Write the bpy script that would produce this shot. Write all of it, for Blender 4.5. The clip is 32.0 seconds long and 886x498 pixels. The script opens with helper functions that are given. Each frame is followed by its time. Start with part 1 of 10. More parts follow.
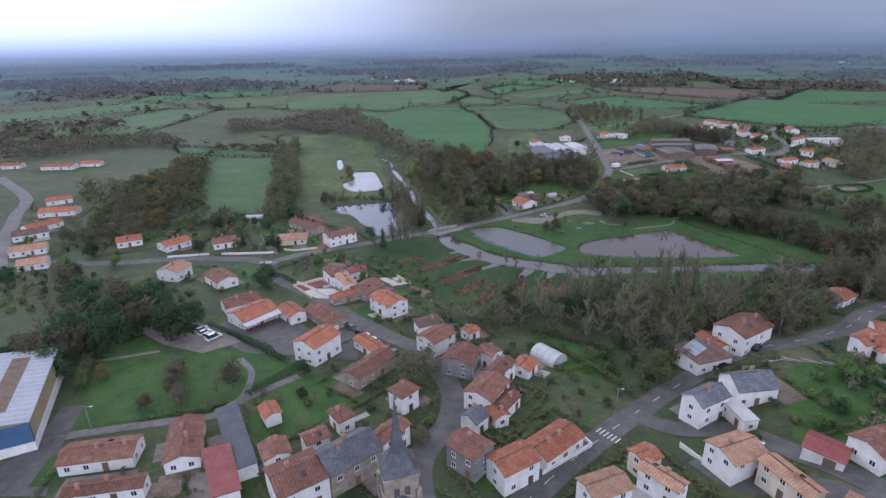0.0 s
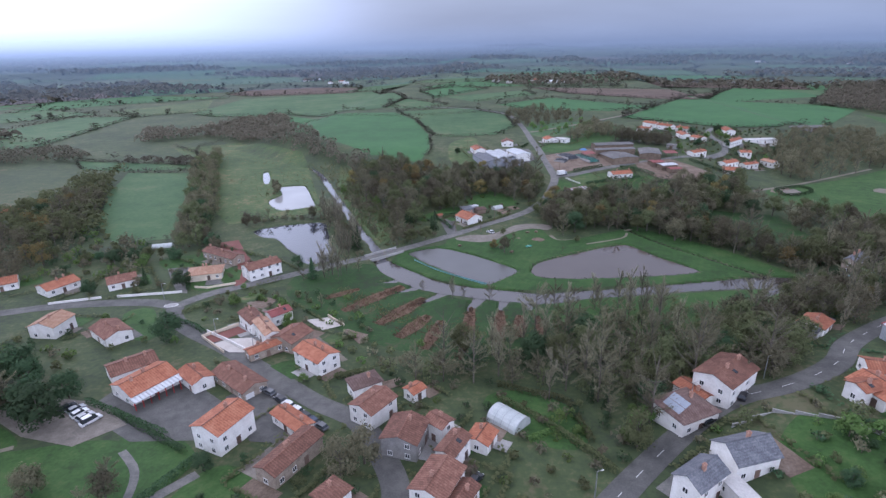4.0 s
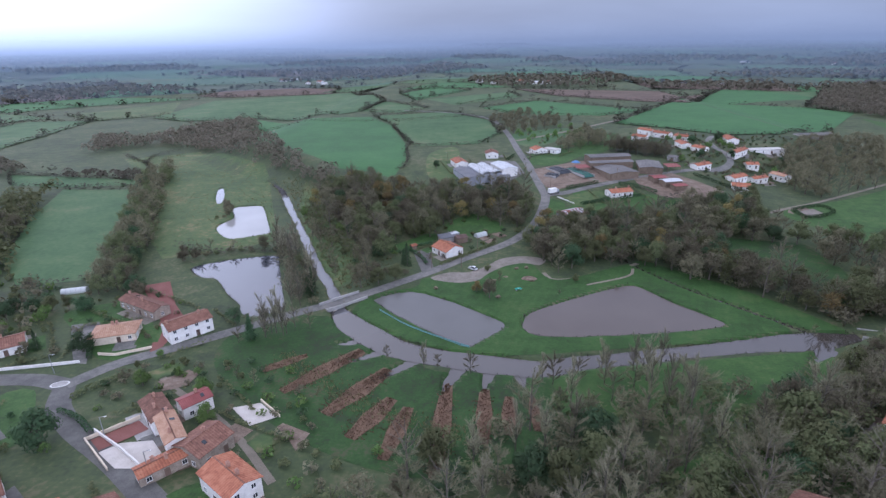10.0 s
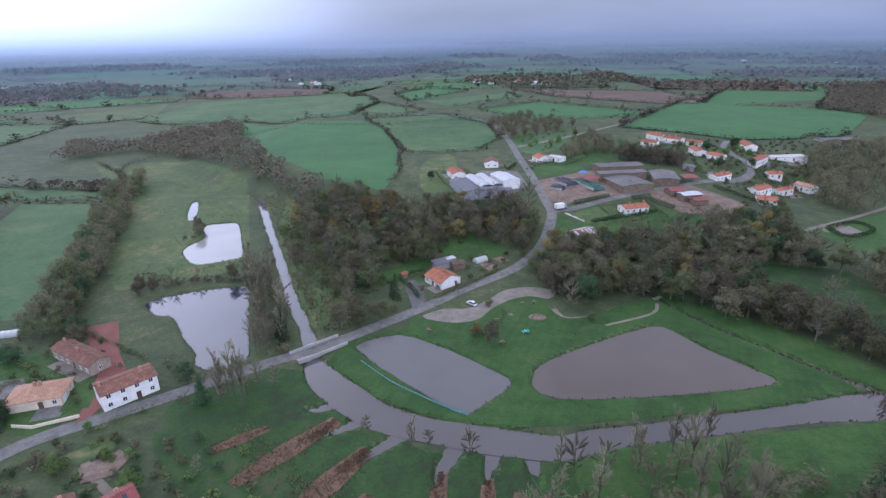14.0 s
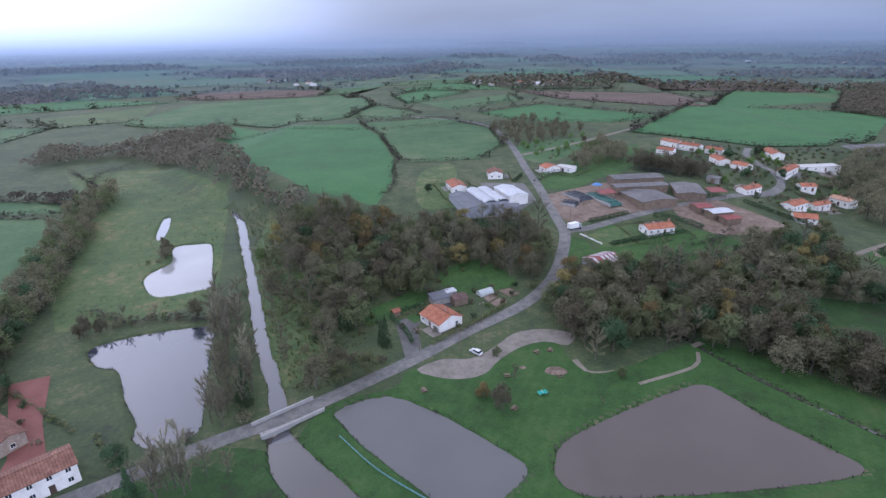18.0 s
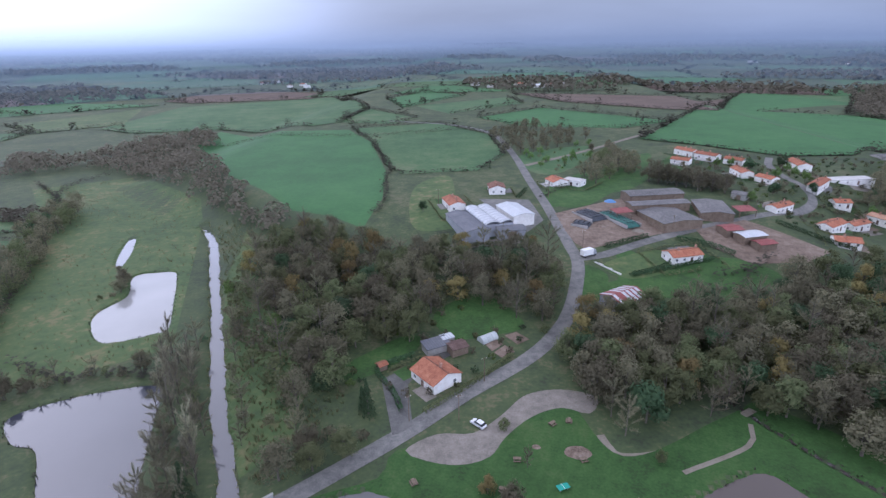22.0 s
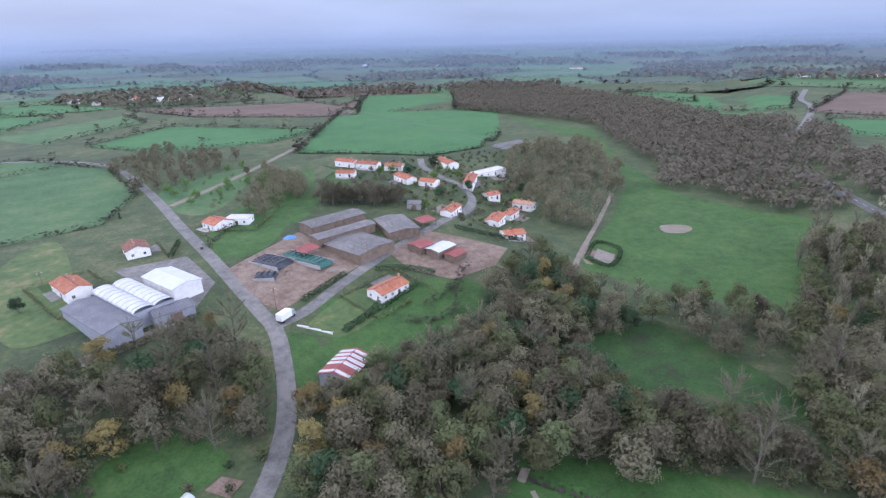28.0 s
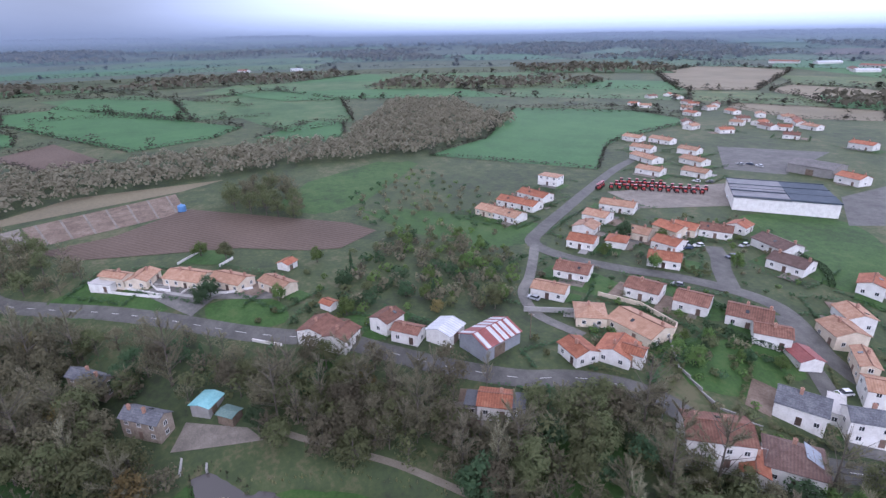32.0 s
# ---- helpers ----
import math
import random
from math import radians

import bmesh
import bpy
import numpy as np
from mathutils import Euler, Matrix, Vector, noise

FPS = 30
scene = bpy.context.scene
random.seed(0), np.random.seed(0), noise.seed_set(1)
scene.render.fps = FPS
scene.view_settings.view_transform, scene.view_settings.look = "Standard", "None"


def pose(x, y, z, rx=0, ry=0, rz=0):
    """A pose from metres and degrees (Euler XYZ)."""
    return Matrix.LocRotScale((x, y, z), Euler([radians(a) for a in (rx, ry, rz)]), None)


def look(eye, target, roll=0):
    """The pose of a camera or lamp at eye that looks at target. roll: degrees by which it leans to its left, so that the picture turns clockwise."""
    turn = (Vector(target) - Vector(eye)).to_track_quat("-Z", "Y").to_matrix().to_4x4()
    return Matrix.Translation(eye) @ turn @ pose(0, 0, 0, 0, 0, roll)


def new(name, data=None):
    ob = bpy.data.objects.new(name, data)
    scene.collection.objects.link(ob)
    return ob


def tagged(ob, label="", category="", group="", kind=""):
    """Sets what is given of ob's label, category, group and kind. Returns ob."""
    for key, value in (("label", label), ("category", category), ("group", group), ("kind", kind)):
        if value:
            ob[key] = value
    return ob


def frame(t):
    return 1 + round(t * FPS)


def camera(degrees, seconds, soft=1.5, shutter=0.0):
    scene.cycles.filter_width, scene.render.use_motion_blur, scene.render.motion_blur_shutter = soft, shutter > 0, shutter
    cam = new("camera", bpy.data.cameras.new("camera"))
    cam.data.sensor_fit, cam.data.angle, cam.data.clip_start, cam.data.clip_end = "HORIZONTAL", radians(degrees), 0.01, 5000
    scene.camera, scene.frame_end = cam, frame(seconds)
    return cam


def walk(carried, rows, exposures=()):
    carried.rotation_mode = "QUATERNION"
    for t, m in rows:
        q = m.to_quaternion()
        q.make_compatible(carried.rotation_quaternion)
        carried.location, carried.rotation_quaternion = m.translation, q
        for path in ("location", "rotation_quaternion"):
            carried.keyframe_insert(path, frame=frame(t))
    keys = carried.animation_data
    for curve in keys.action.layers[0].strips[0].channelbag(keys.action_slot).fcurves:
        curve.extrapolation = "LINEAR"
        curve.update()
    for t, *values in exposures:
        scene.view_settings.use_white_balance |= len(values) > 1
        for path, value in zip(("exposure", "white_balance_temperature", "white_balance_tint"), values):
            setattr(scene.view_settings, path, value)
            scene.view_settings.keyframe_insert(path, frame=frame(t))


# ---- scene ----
cam = camera(79.52, 32.0, soft=1.4)
ROWS = [
    (0, (5.54, 29.14, 87.96), (-38.28, 210.94, 17.04), -1.07),
    (0.5, (4.73, 32.55, 87.99), (-30.30, 216.20, 16.96), -1.07),
    (1, (3.99, 36.04, 88.06), (-28.12, 220.20, 16.95), -1.09),
    (1.5, (3.38, 39.56, 88.18), (-26.84, 223.99, 16.95), -1.10),
    (2, (2.87, 43.08, 88.32), (-25.71, 227.82, 17.22), -1.11),
    (2.5, (2.48, 46.67, 88.49), (-25.04, 231.54, 17.33), -1.13),
    (3, (2.17, 50.32, 88.68), (-24.70, 235.30, 17.55), -1.13),
    (3.5, (1.91, 54.00, 88.88), (-23.00, 239.25, 17.71), -1.16),
    (5.5, (1.24, 68.96, 89.57), (-19.13, 254.69, 18.23), -1.11),
    (6, (1.15, 72.69, 89.73), (-18.55, 258.46, 18.30), -1.09),
    (6.5, (1.14, 76.45, 89.86), (-17.87, 262.25, 18.34), -1.07),
    (7, (1.20, 80.27, 89.97), (-17.42, 266.08, 18.34), -1.02),
    (7.5, (1.26, 84.15, 90.04), (-17.16, 269.96, 18.37), -1.05),
    (8, (1.35, 88.07, 90.10), (-16.87, 273.88, 18.38), -1.05),
    (8.5, (1.37, 92.04, 90.14), (-16.56, 277.86, 18.38), -1.06),
    (9, (1.41, 95.99, 90.19), (-16.36, 281.85, 18.49), -1.05),
    (9.5, (1.46, 99.90, 90.22), (-16.32, 285.74, 18.49), -1.04),
    (10, (1.47, 103.84, 90.25), (-16.18, 289.70, 18.54), -1.01),
    (10.5, (1.37, 107.81, 90.27), (-16.13, 293.68, 18.54), -1.01),
    (11, (1.22, 111.85, 90.31), (-16.13, 297.75, 18.62), -1.04),
    (11.5, (1.06, 115.98, 90.35), (-16.23, 301.87, 18.61), -1.07),
    (12, (0.89, 120.22, 90.39), (-16.36, 306.06, 18.52), -1.08),
    (12.5, (0.64, 124.47, 90.41), (-16.46, 310.31, 18.50), -1.11),
    (13, (0.37, 128.75, 90.43), (-16.55, 314.58, 18.44), -1.13),
    (13.5, (0.12, 133.05, 90.44), (-16.71, 318.88, 18.44), -1.12),
    (14, (-0.16, 137.33, 90.43), (-16.89, 323.15, 18.40), -1.12),
    (14.5, (-0.53, 141.58, 90.40), (-17.11, 327.41, 18.34), -1.11),
    (16.5, (-2.17, 158.51, 90.06), (-18.28, 344.40, 18.04), -1.09),
    (17, (-2.50, 162.82, 89.94), (-18.64, 348.73, 17.98), -1.11),
    (17.5, (-2.71, 167.15, 89.82), (-18.93, 353.02, 17.79), -1.10),
    (18, (-2.88, 171.43, 89.70), (-19.26, 357.31, 17.73), -1.11),
    (18.5, (-3.06, 175.65, 89.60), (-19.54, 361.52, 17.63), -1.12),
    (19, (-3.26, 179.84, 89.52), (-19.85, 365.74, 17.65), -1.15),
    (19.5, (-3.49, 183.98, 89.46), (-20.04, 369.92, 17.67), -1.15),
    (20, (-3.79, 188.05, 89.45), (-20.44, 374.01, 17.73), -1.08),
    (20.5, (-4.13, 192.04, 89.50), (-20.71, 378.01, 17.79), -1.07),
    (21, (-4.46, 196.01, 89.64), (-20.90, 382.01, 17.98), -1.11),
    (21.5, (-4.67, 199.99, 89.86), (-20.89, 385.99, 18.17), -1.12),
    (22, (-4.72, 204.09, 90.11), (-20.30, 390.09, 18.28), -1.10),
    (22.5, (-4.69, 208.32, 90.33), (-16.85, 394.58, 18.50), -1.16),
    (23, (-4.61, 212.57, 90.50), (-11.37, 399.07, 18.59), -1.19),
    (23.5, (-4.47, 216.81, 90.63), (-6.07, 403.39, 18.62), -1.24),
    (24, (-4.23, 221.05, 90.74), (0.93, 407.59, 18.79), -1.25),
    (24.5, (-3.90, 225.25, 90.81), (8.38, 411.42, 18.76), -1.20),
    (26.5, (-2.16, 242.02, 91.03), (46.08, 422.32, 19.15), -1.25),
    (27, (-1.63, 245.92, 91.14), (57.30, 422.99, 19.22), -1.29),
    (27.5, (-1.06, 249.41, 91.29), (73.92, 420.22, 19.18), -1.35),
    (28, (-0.43, 252.52, 91.47), (98.44, 410.54, 18.97), -1.34),
    (28.5, (0.42, 255.34, 91.65), (127.43, 391.51, 18.68), -1.35),
    (29, (1.49, 258.09, 91.78), (151.76, 367.76, 18.36), -1.43),
    (29.5, (2.74, 260.70, 91.80), (168.46, 344.85, 17.93), -1.37),
    (30, (4.26, 263.25, 91.72), (182.36, 316.00, 17.57), -1.31),
    (30.5, (6.09, 265.65, 91.54), (191.00, 281.28, 16.94), -1.27),
    (31, (8.29, 267.72, 91.36), (191.90, 241.64, 16.48), -1.17),
    (31.5, (10.86, 269.34, 91.20), (183.88, 202.75, 16.17), -1.02),
    (32, (13.50, 270.72, 91.08), (167.64, 167.73, 16.01), -0.84),
]
walk(cam, [(t, look(eye, aim, roll)) for t, eye, aim, roll in ROWS], exposures=[(0, -0.48, 5280, 23), (3, -0.27, 5200, 23), (6, -0.22, 5170, 23), (13, -0.24, 5140, 23), (22, -0.24, 5140, 23), (28, 0.27, 5180, 24), (30, 0.33, 5220, 25), (31, 0.25, 5220, 26), (32, -0.1, 5240, 27)])

# ---- sky and sun: a dull overcast afternoon ----
world = bpy.data.worlds.new("overcast_sky")
scene.world = world
world.use_nodes = True
wn, wl = world.node_tree.nodes, world.node_tree.links
wn.clear()
w_out = wn.new("ShaderNodeOutputWorld")
w_bg = wn.new("ShaderNodeBackground")
w_sky = wn.new("ShaderNodeTexSky")
w_sky.sky_type, w_sky.sun_disc = "NISHITA", False
SUN_DIR = Vector((-0.62, 0.42, 0.66)).normalized()
w_sky.sun_elevation, w_sky.sun_rotation = math.asin(SUN_DIR.z), math.atan2(SUN_DIR.x, SUN_DIR.y)
w_sky.air_density, w_sky.dust_density = 1.5, 4.0
w_dim = wn.new("ShaderNodeVectorMath")
w_dim.operation = "SCALE"
w_dim.inputs["Scale"].default_value = 0.035
wl.new(w_sky.outputs[0], w_dim.inputs[0])
w_co = wn.new("ShaderNodeTexCoord")
w_sep = wn.new("ShaderNodeSeparateXYZ")
wl.new(w_co.outputs["Generated"], w_sep.inputs[0])
# cloud deck: pale lavender grey, lighter to the west, a dark blue-grey band low down
w_band = wn.new("ShaderNodeValToRGB")
w_band.color_ramp.elements[0].position, w_band.color_ramp.elements[0].color = 0.0, (0.345, 0.395, 0.465, 1)
w_band.color_ramp.elements[1].position, w_band.color_ramp.elements[1].color = 0.5, (1.08, 1.02, 0.96, 1)
for p, c in ((0.02, (0.37, 0.42, 0.49)), (0.07, (0.425, 0.472, 0.54)), (0.16, (0.58, 0.625, 0.69))):
    w_band.color_ramp.elements.new(p).color = (*c, 1)
wl.new(w_sep.outputs[2], w_band.inputs[0])
w_map = wn.new("ShaderNodeMapping")
w_map.inputs["Scale"].default_value = (1.2, 1.2, 6.0)
wl.new(w_co.outputs["Generated"], w_map.inputs[0])
w_cl = wn.new("ShaderNodeTexNoise")
w_cl.inputs["Scale"].default_value, w_cl.inputs["Detail"].default_value = 2.2, 6.0
wl.new(w_map.outputs[0], w_cl.inputs["Vector"])
w_dot = wn.new("ShaderNodeVectorMath")
w_dot.operation = "DOT_PRODUCT"
w_dot.inputs[1].default_value = (-0.90, 0.42, 0.10)
wl.new(w_co.outputs["Generated"], w_dot.inputs[0])
w_west = wn.new("ShaderNodeMapRange")
w_west.interpolation_type = "SMOOTHSTEP"
w_west.inputs["From Min"].default_value, w_west.inputs["From Max"].default_value = 0.55, 1.02
w_west.inputs["To Min"].default_value, w_west.inputs["To Max"].default_value = 0.0, 2.8
wl.new(w_dot.outputs["Value"], w_west.inputs["Value"])
w_puff = wn.new("ShaderNodeMapRange")
w_puff.inputs["From Min"].default_value, w_puff.inputs["From Max"].default_value = 0.3, 0.7
w_puff.inputs["To Min"].default_value, w_puff.inputs["To Max"].default_value = 0.86, 1.12
wl.new(w_cl.outputs["Fac"], w_puff.inputs["Value"])
w_dot2 = wn.new("ShaderNodeVectorMath")
w_dot2.operation = "DOT_PRODUCT"
w_dot2.inputs[1].default_value = (0.5, -0.86, 0.12)
wl.new(w_co.outputs["Generated"], w_dot2.inputs[0])
w_se = wn.new("ShaderNodeMapRange")
w_se.interpolation_type = "SMOOTHSTEP"
w_se.inputs["From Min"].default_value, w_se.inputs["From Max"].default_value = 0.5, 1.02
w_se.inputs["To Min"].default_value, w_se.inputs["To Max"].default_value = 0.0, 3.2
wl.new(w_dot2.outputs["Value"], w_se.inputs["Value"])
w_both = wn.new("ShaderNodeMath")
wl.new(w_west.outputs[0], w_both.inputs[0])
wl.new(w_se.outputs[0], w_both.inputs[1])
w_add = wn.new("ShaderNodeMath")
w_add.operation = "ADD"
wl.new(w_both.outputs[0], w_add.inputs[0])
wl.new(w_puff.outputs[0], w_add.inputs[1])
w_mul = wn.new("ShaderNodeVectorMath")
w_mul.operation = "SCALE"
wl.new(w_band.outputs[0], w_mul.inputs[0])
wl.new(w_add.outputs[0], w_mul.inputs["Scale"])
w_sum = wn.new("ShaderNodeVectorMath")
wl.new(w_mul.outputs[0], w_sum.inputs[0])
wl.new(w_dim.outputs[0], w_sum.inputs[1])
wl.new(w_sum.outputs[0], w_bg.inputs["Color"])
w_bg.inputs["Strength"].default_value = 0.95
wl.new(w_bg.outputs[0], w_out.inputs[0])

sun = new("sun", bpy.data.lights.new("sun", "SUN"))
sun.data.energy, sun.data.angle, sun.data.color = 0.5, radians(100), (1.0, 0.93, 0.82)
sun.matrix_world = look(SUN_DIR * 100, (0, 0, 0))


# ---- materials ----
def mat(name, stops, scale=1.0, rough=0.85, metal=0.0, bump=0.0, fine=8.0, spread=0.0, wave=None, spec=0.3, mid=0.0):
    """Noise-mottled surface: stops are base colours from dark to light; scale is waves per metre of the large mottling,
    fine the factor to the small one; spread varies each object's brightness; wave=(per metre, depth, axis angle) adds ribs."""
    m = bpy.data.materials.new(name)
    m.use_nodes = True
    n, l = m.node_tree.nodes, m.node_tree.links
    b = n["Principled BSDF"]
    b.inputs["Roughness"].default_value, b.inputs["Metallic"].default_value = rough, metal
    b.inputs["Specular IOR Level"].default_value = spec
    co = n.new("ShaderNodeTexCoord")
    big, small = n.new("ShaderNodeTexNoise"), n.new("ShaderNodeTexNoise")
    big.inputs["Scale"].default_value, big.inputs["Detail"].default_value = scale, 5.0
    small.inputs["Scale"].default_value, small.inputs["Detail"].default_value = scale * fine, 3.0
    for t in (big, small):
        l.new(co.outputs["Object"], t.inputs["Vector"])
    mix = n.new("ShaderNodeMath")
    mix.operation = "MULTIPLY_ADD"
    mix.inputs[1].default_value = 0.45
    half = n.new("ShaderNodeMath")
    half.operation = "MULTIPLY"
    half.inputs[1].default_value = 0.55
    l.new(big.outputs["Fac"], half.inputs[0])
    l.new(small.outputs["Fac"], mix.inputs[0])
    l.new(half.outputs[0], mix.inputs[2])
    ramp = n.new("ShaderNodeValToRGB")
    e = ramp.color_ramp.elements
    e[0].position, e[1].position = 0.32, 0.68
    e[0].color, e[1].color = (*stops[0], 1), (*stops[-1], 1)
    for i, c in enumerate(stops[1:-1]):
        e.new(0.32 + 0.36 * (i + 1) / (len(stops) - 1)).color = (*c, 1)
    tone = mix.outputs[0]
    if mid:
        patchy, lift_ = n.new("ShaderNodeTexNoise"), n.new("ShaderNodeMath")
        patchy.inputs["Scale"].default_value, patchy.inputs["Detail"].default_value, patchy.inputs["Roughness"].default_value = mid, 6.0, 0.7
        lift_.operation = "MULTIPLY_ADD"
        lift_.inputs[1].default_value = 0.8
        less = n.new("ShaderNodeMath")
        less.operation, less.inputs[1].default_value = "SUBTRACT", 0.4
        l.new(co.outputs["Object"], patchy.inputs["Vector"])
        l.new(patchy.outputs["Fac"], lift_.inputs[0])
        l.new(mix.outputs[0], less.inputs[0])
        l.new(less.outputs[0], lift_.inputs[2])
        tone = lift_.outputs[0]
    l.new(tone, ramp.inputs[0])
    colour = ramp.outputs[0]
    if spread:
        info, hsv, mr = n.new("ShaderNodeObjectInfo"), n.new("ShaderNodeHueSaturation"), n.new("ShaderNodeMapRange")
        mr.inputs["To Min"].default_value, mr.inputs["To Max"].default_value = 1 - spread, 1 + spread
        l.new(info.outputs["Random"], mr.inputs["Value"])
        l.new(mr.outputs[0], hsv.inputs["Value"])
        l.new(colour, hsv.inputs["Color"])
        colour = hsv.outputs[0]
    height = mix.outputs[0]
    if wave:
        wv, mp = n.new("ShaderNodeTexWave"), n.new("ShaderNodeMapping")
        mp.inputs["Rotation"].default_value = (0, 0, radians(wave[2]))
        wv.inputs["Scale"].default_value = wave[0] / 3.14
        wv.inputs["Distortion"].default_value, wv.inputs["Detail"].default_value = 0.6, 1.0
        l.new(co.outputs["Object"], mp.inputs[0])
        l.new(mp.outputs[0], wv.inputs["Vector"])
        dark = n.new("ShaderNodeMix")
        dark.data_type, dark.blend_type = "RGBA", "MULTIPLY"
        dark.inputs["Factor"].default_value = wave[1]
        l.new(colour, dark.inputs["A"])
        l.new(wv.outputs["Color"], dark.inputs["B"])
        colour = dark.outputs["Result"]
        height = wv.outputs["Fac"]
    l.new(colour, b.inputs["Base Color"])
    if bump:
        bp = n.new("ShaderNodeBump")
        bp.inputs["Strength"].default_value, bp.inputs["Distance"].default_value = min(1.0, bump * 4), bump
        l.new(height, bp.inputs["Height"])
        l.new(bp.outputs[0], b.inputs["Normal"])
    return m


M = {}
M["meadow"] = mat("meadow_grass", [(0.034, 0.045, 0.024), (0.046, 0.066, 0.028), (0.060, 0.082, 0.032), (0.105, 0.102, 0.055)], 0.02, bump=0.1, fine=40, mid=0.13)
M["lawn"] = mat("lawn_grass", [(0.026, 0.052, 0.014), (0.034, 0.078, 0.017), (0.044, 0.096, 0.021), (0.064, 0.104, 0.030)], 0.05, bump=0.05, fine=25, mid=0.22)
M["mown"] = mat("mown_grass", [(0.022, 0.046, 0.011), (0.028, 0.070, 0.014), (0.037, 0.087, 0.018), (0.056, 0.094, 0.026)], 0.05, bump=0.04, fine=30, wave=(0.35, 0.07, 20), mid=0.18)
M["osier"] = mat("wet_grass", [(0.026, 0.032, 0.016), (0.022, 0.050, 0.012), (0.027, 0.070, 0.014), (0.060, 0.064, 0.030)], 0.05, bump=0.08, fine=25, mid=0.16)
M["crop"] = mat("winter_crop", [(0.036, 0.098, 0.032), (0.044, 0.122, 0.038), (0.056, 0.140, 0.044)], 0.008, bump=0.05, fine=60, mid=0.04)
M["pasture"] = mat("pasture_grass", [(0.038, 0.082, 0.030), (0.048, 0.104, 0.036), (0.066, 0.120, 0.044), (0.100, 0.128, 0.058)], 0.012, bump=0.05, fine=40, mid=0.05)
M["olive"] = mat("rough_pasture", [(0.044, 0.070, 0.026), (0.060, 0.098, 0.032), (0.080, 0.112, 0.038), (0.150, 0.138, 0.064)], 0.02, bump=0.1, fine=20, mid=0.12)
M["plough"] = mat("ploughed_soil", [(0.083, 0.060, 0.043), (0.110, 0.080, 0.059), (0.143, 0.105, 0.081)], 0.03, bump=0.15, fine=30, wave=(0.5, 0.12, 60))
M["stubble"] = mat("stubble_field", [(0.13, 0.115, 0.075), (0.17, 0.15, 0.095), (0.21, 0.18, 0.12)], 0.02, bump=0.1, fine=30)
M["asphalt"] = mat("asphalt", [(0.070, 0.070, 0.066), (0.100, 0.099, 0.092), (0.135, 0.132, 0.122)], 0.12, rough=0.8, bump=0.01, fine=30, mid=0.35)
M["asphalt_old"] = mat("old_asphalt", [(0.100, 0.099, 0.093), (0.144, 0.142, 0.132), (0.195, 0.188, 0.170)], 0.10, rough=0.85, bump=0.015, fine=30, mid=0.4)
M["gravel"] = mat("gravel", [(0.132, 0.120, 0.100), (0.180, 0.162, 0.136), (0.235, 0.212, 0.180)], 0.15, bump=0.05, fine=20, mid=0.5)
M["earth"] = mat("bare_earth", [(0.105, 0.078, 0.056), (0.160, 0.120, 0.090), (0.225, 0.180, 0.142)], 0.10, bump=0.1, fine=20, mid=0.35)
M["path"] = mat("dirt_path", [(0.13, 0.115, 0.085), (0.175, 0.155, 0.12), (0.22, 0.20, 0.16)], 0.2, bump=0.03, fine=15)
M["red_gravel"] = mat("red_gravel", [(0.14, 0.055, 0.045), (0.18, 0.075, 0.06), (0.21, 0.095, 0.08)], 0.2, bump=0.02, fine=20)
M["reed"] = mat("dead_reeds", [(0.085, 0.055, 0.036), (0.135, 0.085, 0.053), (0.185, 0.125, 0.080)], 0.35, bump=0.3, fine=10)
M["line"] = mat("road_paint", [(0.50, 0.50, 0.48), (0.62, 0.62, 0.60)], 0.8, rough=0.6)
M["concrete"] = mat("concrete", [(0.24, 0.235, 0.22), (0.31, 0.305, 0.29), (0.38, 0.37, 0.35)], 0.4, bump=0.02)


def water_mat(name, colour, rough, ripple, ior=1.33):
    m = bpy.data.materials.new(name)
    m.use_nodes = True
    n, l = m.node_tree.nodes, m.node_tree.links
    b = n["Principled BSDF"]
    b.inputs["Roughness"].default_value, b.inputs["IOR"].default_value = rough, ior
    b.inputs["Specular IOR Level"].default_value = 0.5
    co, nz, ns = n.new("ShaderNodeTexCoord"), n.new("ShaderNodeTexNoise"), n.new("ShaderNodeTexNoise")
    nz.inputs["Scale"].default_value, nz.inputs["Detail"].default_value = 0.04, 4.0
    ns.inputs["Scale"].default_value, ns.inputs["Detail"].default_value = 1.6, 3.0
    l.new(co.outputs["Object"], nz.inputs["Vector"])
    l.new(co.outputs["Object"], ns.inputs["Vector"])
    ramp = n.new("ShaderNodeValToRGB")
    ramp.color_ramp.elements[0].color = (*[c * 0.8 for c in colour], 1)
    ramp.color_ramp.elements[1].color = (*[c * 1.2 for c in colour], 1)
    l.new(nz.outputs["Fac"], ramp.inputs[0])
    l.new(ramp.outputs[0], b.inputs["Base Color"])
    bp = n.new("ShaderNodeBump")
    bp.inputs["Strength"].default_value, bp.inputs["Distance"].default_value = 0.3, ripple
    l.new(ns.outputs["Fac"], bp.inputs["Height"])
    l.new(bp.outputs[0], b.inputs["Normal"])
    return m


M["pond_pale"] = water_mat("milky_water", (0.25, 0.247, 0.235), 0.10, 0.01, 1.4)
M["pond_dark"] = water_mat("dark_water", (0.040, 0.044, 0.055), 0.015, 0.002, 1.62)
M["pond_brown"] = water_mat("muddy_water", (0.082, 0.066, 0.054), 0.05, 0.006, 1.5)
M["pond_grey"] = water_mat("silty_water", (0.106, 0.105, 0.100), 0.25, 0.02, 1.4)
M["canal"] = water_mat("silty_canal_water", (0.085, 0.085, 0.088), 0.03, 0.004, 1.6)
M["river"] = water_mat("river_water", (0.054, 0.048, 0.042), 0.04, 0.005, 1.75)


